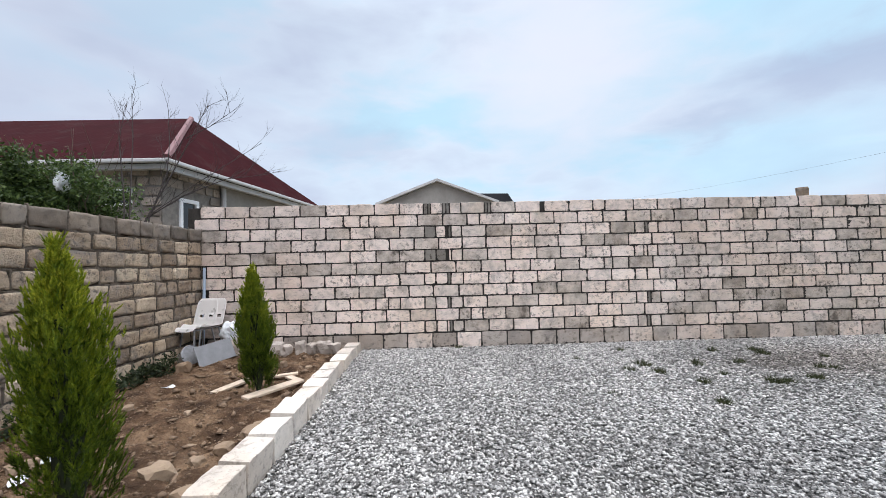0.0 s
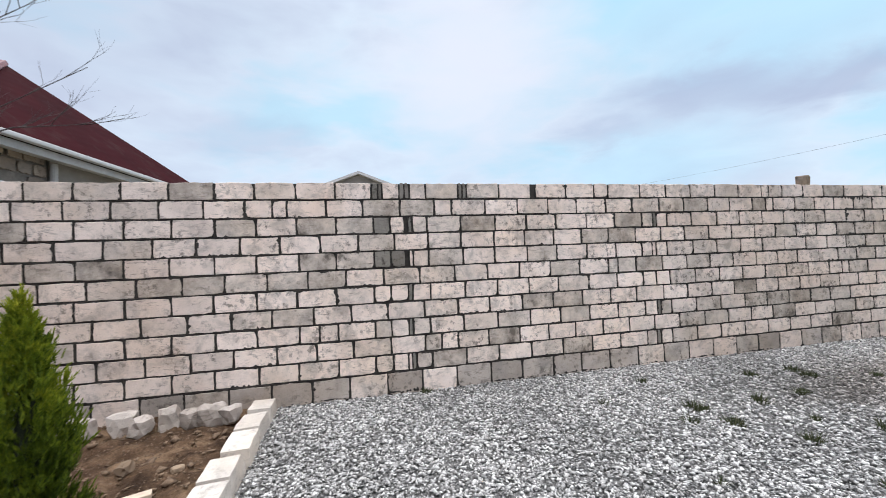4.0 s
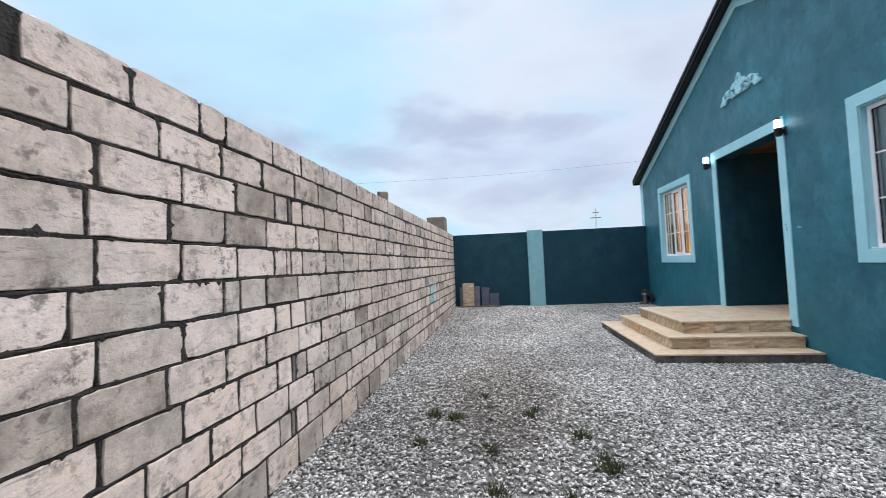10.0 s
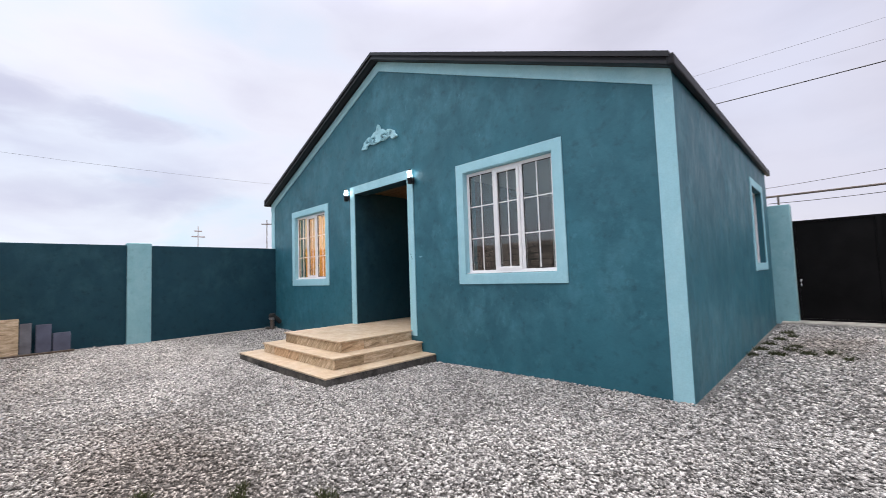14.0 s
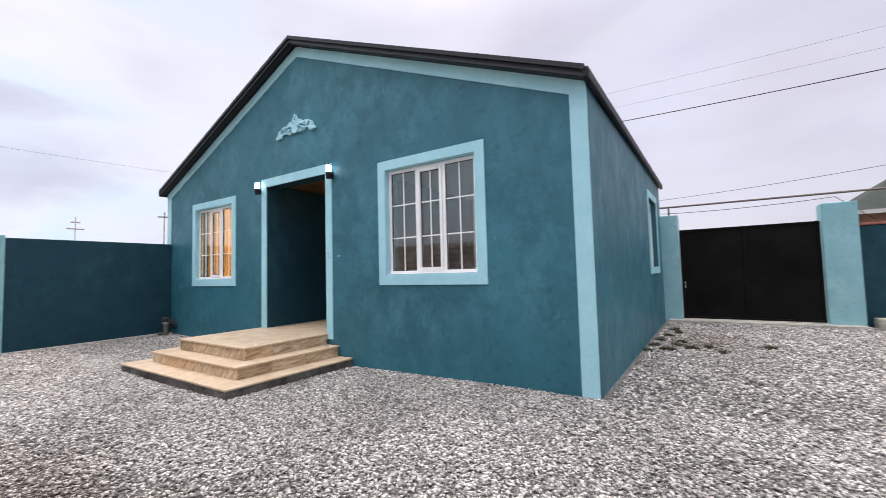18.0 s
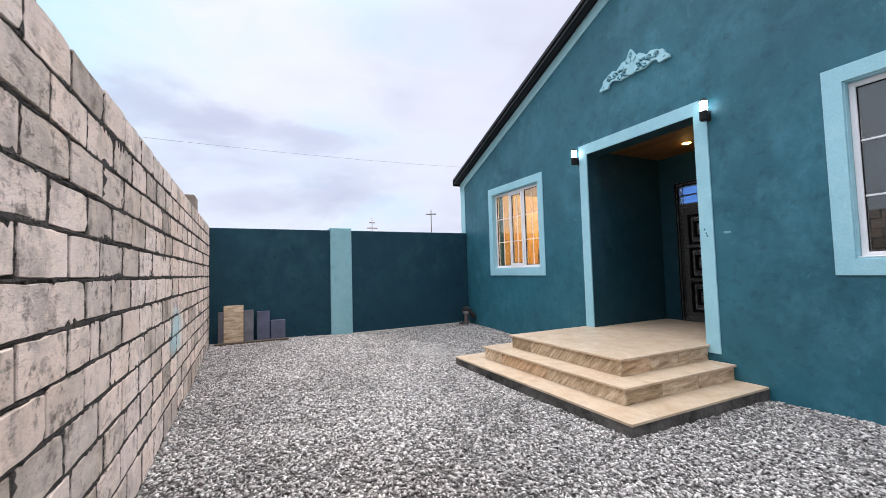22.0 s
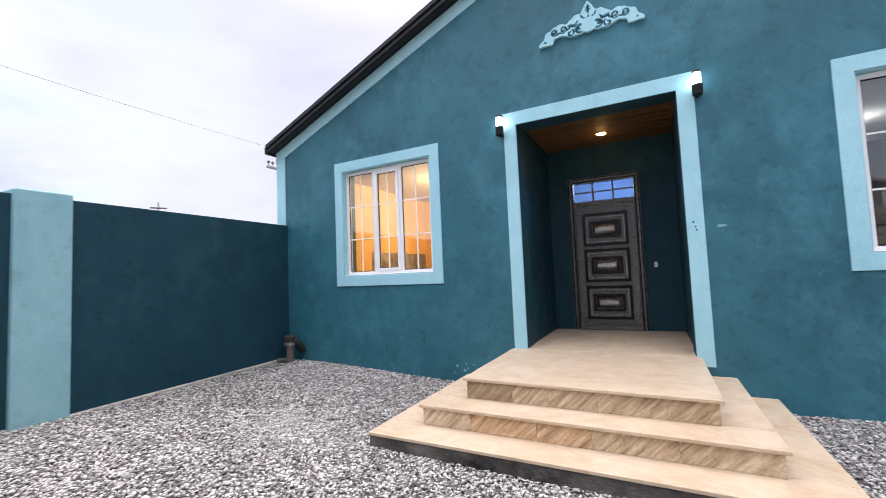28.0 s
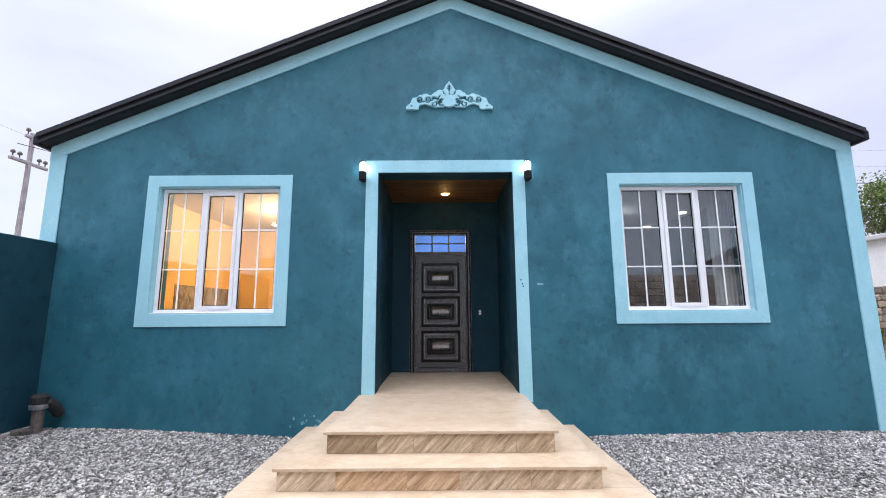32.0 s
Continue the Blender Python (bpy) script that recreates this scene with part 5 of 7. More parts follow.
def lay(x0, x1, zc, mat, near):
    x0 = max(x0, -3.80)
    far = max(0.0, min(1.0, (x0 - 5.0) / 4.0))
    gap = rw.uniform(0.009, 0.018) + 0.006 * far
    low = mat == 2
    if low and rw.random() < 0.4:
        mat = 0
    L = x1 - x0 - gap
    if L < 0.025:
        return
    if mat == 0 and x0 > 3.8:
        mat = 3
    base = near_len(LENS, L)
    hh = (ROWH - rw.uniform(0.007, 0.015) - 0.005 * far) / 0.18
    if low:
        hh, zc = hh + 0.36, zc - 0.033
    m = pose((x0 + x1) / 2, WALL_Y + rw.uniform(-0.004, 0.003), zc + rw.uniform(-0.003, 0.003), 0, rw.uniform(-0.6, 0.6), rw.uniform(-0.7, 0.7)) @ Matrix.Diagonal((L / base, 1, hh, 1))
    me = rw.choice(NVAR[mat, base])
    smear((x0, zc - ROWH * 0.5), (x0, min(2.36, zc + ROWH * 0.5)), 0.0080 + 0.004 * far, WALL_Y, rw)
    smear((x0, zc - ROWH * 0.5), (x1, zc - ROWH * 0.5), 0.0068 + 0.004 * far, WALL_Y, rw)
    if near:
        ob = new("block", me)
        ob.parent = wall_n
        ob.matrix_basis = m
    else:
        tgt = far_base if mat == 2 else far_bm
        n0 = len(tgt.verts)
        tgt.from_mesh(me)
        tgt.verts.ensure_lookup_table()
        for v in tgt.verts[n0:]:
            v.co = m @ v.co


def run(x0, x1, period, zc, mat=0):
    """Blocks from x0 to x1 in nearly even steps."""
    n = max(1, round(abs(x1 - x0) / period))
    if x1 < -3.0:
        # towards the west corner the courses keep their step and end in a cut block
        x1 = x0 - period * n
    joints = [x0 + (x1 - x0) * i / n + (rw.uniform(-0.012, 0.012) if 0 < i < n else 0) for i in range(n + 1)]
    for p, q in zip(joints, joints[1:]):
        a, b = min(p, q), max(p, q)
        if rw.random() < 0.02:
            c = a + (b - a) * rw.choice((0.35, 0.5, 0.65))
            lay(a, c, zc, mat, close_by(a))
            lay(c, b, zc, mat, close_by(a))
        else:
            lay(a, b, zc, mat, close_by((a + b) / 2))


def fill(x0, x1, zc, widths, dark):
    """The patch of odd pieces where two stretches of the wall meet."""
    total, x = sum(widths), x0
    for i, w in enumerate(widths):
        e = x + (x1 - x0) * w / total
        lay(x, e, zc, 1 if i in dark or w < 0.09 and rw.random() < 0.7 else 0, True)
        x = e


def close_by(x):
    return -1.6 < x < 7.7


# where a joint falls near the two old wall ends, course by course from the second
JOINT_A = (None, 0.10, 0.075, 0.04, 0.177, 0.252)
JOINT_B = (3.70, 3.58, 3.745, 3.75, 3.75, 3.75)
for k in range(12):
    zc = ROW0 + ROWH * (k + 0.5)
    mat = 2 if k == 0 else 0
    x_l = -3.74 if k < 10 else (-3.9 if k == 10 else -3.78)
    if k % 2:
        f0, f1, g0, g1 = (v + rw.uniform(-0.015, 0.015) for v in (-0.066, 0.565, 3.449, 3.855))
        run(f0, x_l, 0.405, zc, mat)
        fill(f0, f1, zc, ((0.18, 0.19, 0.05, 0.20), (0.19, 0.17, 0.04, 0.05, 0.18), (0.07, 0.05, 0.20, 0.06, 0.06, 0.20))[0 if k in (3, 5) else 2 if k == 11 else 1], {9: (0,), 7: (0, 1), 5: (2,), 3: (2,)}.get(k, ()))
        if k == 11:
            for p, q in ((f1, 0.953), (1.055, 1.886), (1.95, 2.77), (2.978, g0)):
                run(p, q, 0.410, zc, mat)
            for p, q in ((0.953, 1.055), (1.886, 1.95), (2.77, 2.978)):
                fill(p, q, zc, (0.05, 0.05) if q - p < 0.2 else (1,), (0,) if q - p < 0.2 else ())
            run(g0, g1, 0.41, zc, mat)
        else:
            run(f1, g0, 0.412, zc, mat)
            fill(g0, g1, zc, ((0.15, 0.06, 0.17), (0.17, 0.05, 0.16), (0.16, 0.17))[(k // 2) % 3], (1,) if k in (9, 3) else ())
        run(g1, 13.62, 0.402, zc, mat)
    else:
        a0 = JOINT_A[k // 2] if k else 0.046
        b0 = JOINT_B[k // 2]
        run(a0, x_l, 0.405, zc, mat)
        if k == 10:
            run(a0, 0.655, 0.40, zc, mat)
            run(0.655, 0.866, 0.2, zc, mat)
            run(0.866, b0, 0.410, zc, mat)
        else:
            run(a0, b0, 0.408, zc, mat)
        run(b0, 13.62, 0.402, zc, mat)
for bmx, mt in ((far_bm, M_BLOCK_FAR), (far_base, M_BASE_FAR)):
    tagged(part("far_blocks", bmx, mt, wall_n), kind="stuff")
smear_mesh("mortar_smear", M_MORTAR, wall_n, "dark mortar squeezed out over the block edges")

# ---- west wall of old blocks ----
wall_w = solid("wall_west", box(WEST_X - 0.22, WEST_X - 0.022, -7.5, WALL_Y - 0.01, -0.3, 1.99), M_OLDMORTAR, "old wall of rough brown limestone blocks", "wall", kind="structure")
OLENS = (0.42, 0.30, 0.20)
OVAR = variants("block", (M_OLD, M_CAP), OLENS, 0.185, 0.2, 9, soft=0.009, jitter=0.015, rugged=0.013)
ro = random.Random(5)
old_far, cap_far = bmesh.new(), bmesh.new()
turn_w = Matrix.Rotation(radians(90), 4, "Z")
for k in range(10):
    z0, z1 = (0.055 + 0.1945 * k, 0.055 + 0.1945 * (k + 1)) if k < 9 else (1.805, 2.03)
    z0 = -0.08 if k == 0 else z0
    y = WALL_Y - 0.02
    first = True
    while y > -7.3:
        w = ro.choice((0.34, 0.38, 0.40, 0.42, 0.24)) if not first else ro.uniform(0.15, 0.4)
        first = False
        gap = ro.uniform(0.006, 0.02)
        L = w - gap
        base = near_len(OLENS, L)
        me = ro.choice(OVAR[1 if k == 9 else 0, base])
        m = Matrix.Translation((WEST_X + ro.uniform(-0.010, 0.012), y - w / 2, (z0 + z1) / 2 + ro.uniform(-0.006, 0.006))) @ turn_w @ pose(0, 0, 0, ro.uniform(-1.5, 1.5), ro.uniform(-1.5, 1.5), ro.uniform(-1.2, 1.2)) @ Matrix.Diagonal((L / base, 1, (z1 - z0 - ro.uniform(0.005, 0.016)) / 0.185, 1))
        if y > 0.0:
            smear((y, z0), (y, z1), 0.012, 0.0, ro)
            smear((y - w, z0), (y, z0), 0.010, 0.0, ro)
        if y > 1.0:
            ob = new("block", me)
            ob.parent = wall_w
            ob.matrix_basis = m
        else:
            tgt = cap_far if k == 9 else old_far
            n0 = len(tgt.verts)
            tgt.from_mesh(me)
            tgt.verts.ensure_lookup_table()
            for v in tgt.verts[n0:]:
                v.co = m @ v.co
        y -= w
tagged(part("far_blocks", old_far, M_OLD_FAR, wall_w), kind="stuff")
smear_mesh("mortar_smear", M_OLDMORTAR, wall_w, "brown crumbling mortar between the old blocks", True).location.x = WEST_X
tagged(part("far_blocks", cap_far, M_CAP, wall_w), kind="stuff")

# ---- kerb ----
kerb = solid("kerb", box(KERB_X - 0.18, KERB_X - 0.03, -7.3, 6.9, -0.25, 0.03), M_MORTAR, "kerb of white limestone blocks round the bed", "kerb", kind="structure")
KVAR = [block_mesh("kerb_block", 0.40, 0.30, 0.20, 900 + i, M_KERB, soft=0.024, jitter=0.014) for i in range(6)]
rk = random.Random(11)
y = 6.88
while y > -7.2:
    w = rk.uniform(0.37, 0.42)
    ob = new("kerb_block", rk.choice(KVAR))
    ob.parent = kerb
    ob.matrix_basis = Matrix.Translation((KERB_X + rk.uniform(-0.018, 0.018), y - w / 2, 0.0 + rk.uniform(-0.022, 0.018))) @ turn_w @ pose(0, 0, 0, rk.uniform(-4, 4), rk.uniform(-2.5, 2.5), rk.uniform(-2.5, 2.5)) @ Matrix.Diagonal(((w - 0.03) / 0.40, 1, 1, 1))
    y -= w

# ---- plants ----


def leaf_mat(name, stops, trans=0.25, rough=0.55, fac=None):
    k = Mat(name, rough, 0, 0.3)
    c = k.ramp(fac(k) if fac else k.island(), stops)
    k.color(c)
    k.b.inputs["Subsurface Weight"].default_value = 0.0
    tr = k.node("ShaderNodeBsdfTranslucent")
    k.link(c, tr.inputs["Color"])
    mxn = k.node("ShaderNodeMixShader")
    mxn.inputs[0].default_value = trans
    k.link(k.b.outputs[0], mxn.inputs[1])
    k.link(tr.outputs[0], mxn.inputs[2])
    k.link(mxn.outputs[0], k.t.nodes["Material Output"].inputs["Surface"])
    return k.m


def fresh(k):
    """Young yellow growth, more of it towards the tip of the plant."""
    sep = k.node("ShaderNodeSeparateXYZ")
    k.link(k.place(1, 1, 1), sep.inputs[0])
    return k.ramp(k.math("ADD", k.math("MULTIPLY", sep.outputs["Z"], 0.6), k.math("MULTIPLY", k.noise(5, 4), 0.4)), [(0.35, 0.0), (1.0, 0.40)])


M_THUJA = leaf_mat("thuja_green", [(0.0, (0.022, 0.040, 0.006)), (0.35, (0.095, 0.145, 0.012)), (0.7, (0.25, 0.295, 0.02)), (1.0, (0.56, 0.53, 0.05))], 0.35, 0.55,
                   lambda k: k.math("ADD", k.math("MULTIPLY", k.island(), 0.42), k.math("MULTIPLY", k.math("SUBTRACT", k.math("ADD", k.noise(9, 4), fresh(k)), 0.49), 1.05)))
M_THUJA_CORE = simple("thuja_shade_core", (0.018, 0.026, 0.008), 0.9, var=0.5, scale=30)
M_BARK = simple("brown_bark", (0.10, 0.075, 0.055), 0.9, var=0.4, scale=30, bump=0.6)
M_TWIG = simple("grey_brown_twig", (0.055, 0.045, 0.042), 0.9, var=0.3, scale=30)
M_LEAF = leaf_mat("bush_leaf", [(0.0, (0.022, 0.042, 0.012)), (0.6, (0.058, 0.098, 0.024)), (1.0, (0.12, 0.17, 0.045))])
M_DARKLEAF = leaf_mat("dark_leaf", [(0.0, (0.014, 0.020, 0.010)), (0.7, (0.030, 0.045, 0.018)), (1.0, (0.06, 0.075, 0.03))])
M_TREELEAF = leaf_mat("tree_leaf", [(0.0, (0.05, 0.085, 0.02)), (0.6, (0.10, 0.15, 0.035)), (1.0, (0.18, 0.22, 0.06))])
M_WEED = leaf_mat("weed_green", [(0.0, (0.030, 0.038, 0.018)), (0.6, (0.062, 0.075, 0.032)), (1.0, (0.13, 0.125, 0.07))])


def fast_mesh(name, tris, mat):
    """A mesh from an array of separate triangles (n, 3, 3)."""
    n = len(tris)
    me = bpy.data.meshes.new(name)
    me.vertices.add(n * 3)
    me.vertices.foreach_set("co", tris.reshape(-1).astype(np.float32))
    me.loops.add(n * 3)
    me.loops.foreach_set("vertex_index", np.arange(n * 3, dtype=np.int32))
    me.polygons.add(n)
    me.polygons.foreach_set("loop_start", np.arange(0, n * 3, 3, dtype=np.int32))
    me.update(calc_edges=True)
    me.materials.append(mat)
    return me


def unit(v):
    return v / (np.linalg.norm(v, axis=-1, keepdims=True) + 1e-9)


def blades(root, way, length, width, rng):
    """Pointed leaf blades as single triangles with a random twist."""
    side = unit(np.cross(way, unit(rng.normal(0, 1, way.shape))))
    a = root - side * width[:, None] / 2
    b = root + side * width[:, None] / 2
    return np.stack([a, b, root + way * length[:, None]], 1)


def thuja(x, y, z, height, radius, seed, label, lean=0.0):
    t = thing("thuja_tree", label, "tree", pose(x, y, z), "young thujas in the bed")
    rng = np.random.default_rng(seed)
    part("trunk", tube([(0, 0, -0.05), (0.01 + lean * 0.4, 0, height * 0.4), (lean * 0.8, 0.01, height * 0.8)], 0.022, 8, r2=0.006), M_BARK, t)
    # added solid core, dark to stand for the shade between the sprays
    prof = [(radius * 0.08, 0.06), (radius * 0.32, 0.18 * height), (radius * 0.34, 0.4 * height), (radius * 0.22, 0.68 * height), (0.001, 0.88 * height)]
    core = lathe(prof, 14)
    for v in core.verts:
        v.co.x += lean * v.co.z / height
    part("shade_core", core, M_THUJA_CORE, t)
    # upright plumes set round the stem, each a tuft of sprays
    np_, per = 74, 42
    n = np_ * per
    pu = (np.arange(np_) + rng.random(np_)) / np_
    pang = np.arange(np_) * 2.4 + rng.normal(0, 0.35, np_)
    env = np.interp(pu, (0, 0.15, 0.4, 0.7, 0.88, 1.0), (0.86, 1.00, 0.90, 0.76, 0.58, 0.28))
    reach = radius * env * (0.58 + 0.46 * rng.random(np_)) * (1 + 0.22 * np.sin(pu * 13 + seed))
    tall = height * (0.15 + 0.13 * rng.random(np_)) * (0.75 + 0.5 * (1 - pu))
    v = rng.random((np_, per)) ** 0.8
    bulge = np.sin(np.pi * np.clip(v * 0.85 + 0.12, 0, 1))
    lx, ly = rng.normal(0, 1, (2, np_, per)) * (0.034 * bulge)
    rad = reach[:, None] * (0.45 + 0.55 * v ** 0.6)
    u = np.clip(pu[:, None] * 0.84 + 0.02 + v * tall[:, None] / height, 0, 1.0).reshape(-1)
    root = np.stack([np.cos(pang)[:, None] * rad + lx, np.sin(pang)[:, None] * rad + ly, np.zeros((np_, per))], -1).reshape(-1, 3)
    root[:, :2] *= np.minimum(1.0, 0.12 + 3.4 * (1 - u))[:, None]
    root[:, 2] = 0.03 + u * height * 0.96
    root[:, 0] += lean * u
    out = unit((root - np.stack([lean * u, 0 * u, 0 * u], -1)) * np.array((1.0, 1.0, 0.0)) + 1e-4)
    tris = []
    main = unit(out * (0.55 - 0.4 * u[:, None]) + np.array((0, 0, 1.0)) + rng.normal(0, 0.22, (n, 3)))
    size = 0.045 + 0.055 * rng.random(n) ** 1.5
    # each spray is a flat fan of scale leaves along its stem
    flat = unit(np.cross(main, rng.normal(0, 1, (n, 3))))
    for k in range(24):
        off = (k + rng.random((n, 1))) / 24
        way = unit(main + flat * (0.55 if k % 2 else -0.55) * (1.05 - off) + rng.normal(0, 0.16, (n, 3)))
        tris.append(blades(root + main * size[:, None] * off, way, (size * 0.24 + 0.012) * (1.15 - 0.6 * off[:, 0]), 0.0045 + 0.004 * rng.random(n), rng))
    crown = new("crown", fast_mesh("crown", np.concatenate(tris), M_THUJA))
    crown.parent = t
    return t


thuja(-1.77, 2.42, 0.04, 1.48, 0.215, 1, "bushy young thuja planted in the soil bed", -0.12)
thuja(-1.82, 4.72, -0.03, 1.40, 0.185, 2, "slim young thuja beside boards in the bed", -0.07)
thuja(-1.60, -3.55, 0.04, 1.36, 0.25, 3, "young thuja in the bed near the gate")

rng = np.random.default_rng(9)


def weed_mesh(seed):
    rg = np.random.default_rng(seed)
    n = 90
    root = np.concatenate([rg.normal(0, 0.035, (n, 2)), np.zeros((n, 1))], 1)
    way = unit(np.concatenate([root[:, :2] * 9 + rg.normal(0, 0.5, (n, 2)), 0.7 + 1.1 * rg.random((n, 1))], 1))
    return fast_mesh("weed", blades(root, way, 0.045 + 0.085 * rg.random(n) ** 1.5, 0.007 + 0.010 * rg.random(n), rg), M_WEED)


WEEDS = [weed_mesh(i) for i in range(4)]
rq = random.Random(3)
spots = [(2.92, 6.31), (2.79, 5.57), (2.48, 5.40), (2.76, 5.22), (3.52, 5.55), (4.67, 6.10), (4.06, 5.53), (3.93, 4.75), (4.74, 5.87), (5.29, 5.71),
         (3.56, 4.99), (3.82, 4.69), (3.08, 4.81), (4.40, 4.83), (4.61, 6.01), (0.50, 6.9), (2.10, 5.9), (4.9, 5.2), (1.9, 4.6), (2.87, 4.12), (4.14, 5.51), (4.06, 6.08), (3.88, 4.68)]
gate_spots = [(2.82, -4.05), (2.57, -2.9), (2.34, -2.6), (1.85, -2.4), (1.16, -3.2), (2.9, -3.4), (2.75, -5.0),
              (2.95, -2.2), (2.7, -2.35), (2.5, -3.3), (2.95, -2.75), (2.1, -2.9), (2.65, -4.5)]
for i, (x, y) in enumerate(spots + gate_spots):
    for j in range((1, 2)[i % 2] if i < len(spots) else 3):
        ob = new("weed", rq.choice(WEEDS))
        s = rq.uniform(0.5, 0.95) * (1.0 if i < len(spots) else 1.2)
        xx, yy = x + rq.uniform(-0.07, 0.07), y + rq.uniform(-0.07, 0.07)
        ob.matrix_basis = pose(xx, yy, ground_z(xx, yy) - 0.005, 0, 0, rq.uniform(0, 360)) @ Matrix.Diagonal((s, s, s * rq.uniform(0.7, 1.1), 1))
        tagged(ob, "small dusty green weed growing through the gravel", "weed", "weeds in the gravel")


def leaf_cloud(name, centre, spread, count, size, mat, seed, clumps=24):
    rg = np.random.default_rng(seed)
    c = rg.normal(0, 0.45, (clumps, 3)) * spread
    pick = rg.integers(0, clumps, count)
    root = c[pick] + rg.normal(0, 0.16, (count, 3)) * np.array(spread) * (0.5 + rg.random((clumps, 1)))[pick]
    way = unit(rg.normal(0, 1, (count, 3)) + np.array((0, 0, 0.25)))
    L = size * (0.6 + 0.8 * rg.random(count))
    side = unit(np.cross(way, unit(rg.normal(0, 1, (count, 3))))) * (L * 0.24)[:, None]
    mid = root + way * (L * 0.45)[:, None]
    tip = root + way * L[:, None]
    t1 = np.stack([root, mid - side, tip], 1)
    t2 = np.stack([root, tip, mid + side], 1)
    v = np.concatenate([root, mid - side, tip, mid + side]) + np.array(centre)
    n = count
    q = np.stack([np.arange(n), np.arange(n) + n, np.arange(n) + 2 * n, np.arange(n) + 3 * n], 1)
    me = bpy.data.meshes.new(name)
    me.vertices.add(4 * n)
    me.vertices.foreach_set("co", v.ravel().astype(np.float32))
    me.loops.add(4 * n)
    me.loops.foreach_set("vertex_index", q.ravel().astype(np.int32))
    me.polygons.add(n)
    me.polygons.foreach_set("loop_start", np.arange(0, 4 * n, 4, dtype=np.int32))
    me.update(calc_edges=True)
    me.materials.append(mat)
    return me


def limb_tree(bm, p, d, length, r, depth, rr, spread=0.5, up=0.25):
    q = [p]
    for i in range(3):
        d = (d + Vector((rr.uniform(-1, 1), rr.uniform(-1, 1), rr.uniform(-0.6, 1))) * 0.16 + Vector((0, 0, up * 0.2))).normalized()
        p = p + d * length / 3
        q.append(p)
    tube(q, r, 5, bm, r * 0.6, cap=False)
    if depth == 0:
        return
    for i in range(rr.choice((2, 3))):
        s = q[rr.choice((1, 2, 3))]
        e = (d + Vector((rr.uniform(-1, 1), rr.uniform(-1, 1), rr.uniform(-0.4, 1))) * spread).normalized()
        limb_tree(bm, s, e, length * rr.uniform(0.5, 0.8), r * 0.5, depth - 1, rr, spread, up)


bush = thing("bush", "dense dark green bush behind the old wall", "bush", pose(-5.85, 6.6, 0))
rb = random.Random(8)
bm = bmesh.new()
for i in range(7):
    limb_tree(bm, Vector((rb.uniform(-0.5, 0.5), rb.uniform(-0.3, 0.3), -0.3)), Vector((rb.uniform(-0.5, 0.5), rb.uniform(-0.3, 0.3), 1)).normalized(), 1.7, 0.03, 3, rb)
part("stem", bm, M_BARK, bush)
o = new("foliage", leaf_cloud("foliage", (-0.1, 0, 2.55), (1.25, 0.6, 0.62), 30000, 0.058, M_LEAF, 5, 60))
o.parent = bush
bare = thing("bare_tree", "leafless young tree with thin grey twigs", "tree", pose(-4.15, 6.3, -0.3))
bm = bmesh.new()
rb = random.Random(14)
for stem in (((-0.02, 0), (0.0, 2.4), (0.38, 3.12), (0.66, 3.7), (0.86, 4.15)), ((0.0, 0), (0.02, 2.45), (0.55, 2.78), (1.15, 3.02), (1.70, 3.08)), ((-0.20, 0), (-0.22, 2.6), (-0.20, 3.6), (-0.24, 4.35)),
             ((0.05, 0), (0.06, 2.45), (0.30, 3.1), (0.32, 3.6), (0.28, 4.0)), ((0.62, 3.62), (0.95, 3.8), (1.24, 4.02)), ((0.1, 2.5), (0.75, 2.95), (1.70, 3.55)), ((-0.28, 0), (-0.30, 2.7), (-0.40, 3.6), (-0.36, 4.05))):
    pts = [Vector((x, 0.03 * i, z)) for i, (x, z) in enumerate(stem)]
    tube(pts, 0.015 if stem[0][1] == 0 else 0.007, 6, bm, 0.003, cap=False)
    for p, q in zip(pts[1:] if stem[0][1] == 0 else pts, pts[2:] if stem[0][1] == 0 else pts[1:]):
        for u in (0.1, 0.28, 0.46, 0.64, 0.82, 0.96):
            if rb.random() < 0.7 and p.z > 2.4:
                limb_tree(bm, p.lerp(q, u), ((q - p).normalized() + Vector((rb.uniform(-0.9, 0.9), rb.uniform(-0.5, 0.5), rb.uniform(-0.2, 0.6)))).normalized(), rb.uniform(0.16, 0.34), 0.0036, 2, rb, 0.75, 0.15)
part("trunk", bm, M_TWIG, bare)
M_BAG = simple("white_plastic_film", (0.75, 0.77, 0.80), 0.35, var=0.1, scale=12, bump=0.6, dist=0.02, bscale=18)


def crumpled(name, x, y, z, sx, sy, sz, seed, label, category, mat):
    bm = bmesh.new()
    bmesh.ops.create_icosphere(bm, subdivisions=4, radius=1.0)
    for v in bm.verts:
        n = 1 + 0.22 * abs(noise.noise(v.co * 3.1 + Vector((0, 0, seed)))) + 0.32 * noise.noise(v.co * 1.7 + Vector((seed, 0, 0))) + 0.16 * noise.noise(v.co * 4.5 + Vector((0, seed, 0)))
        v.co = Vector((v.co.x * sx * n, v.co.y * sy * n, max(-0.8, v.co.z) * sz * n))
    return solid(name, bm, mat, label, category, pose(x, y, z, 0, 0, seed * 40), smooth=True)


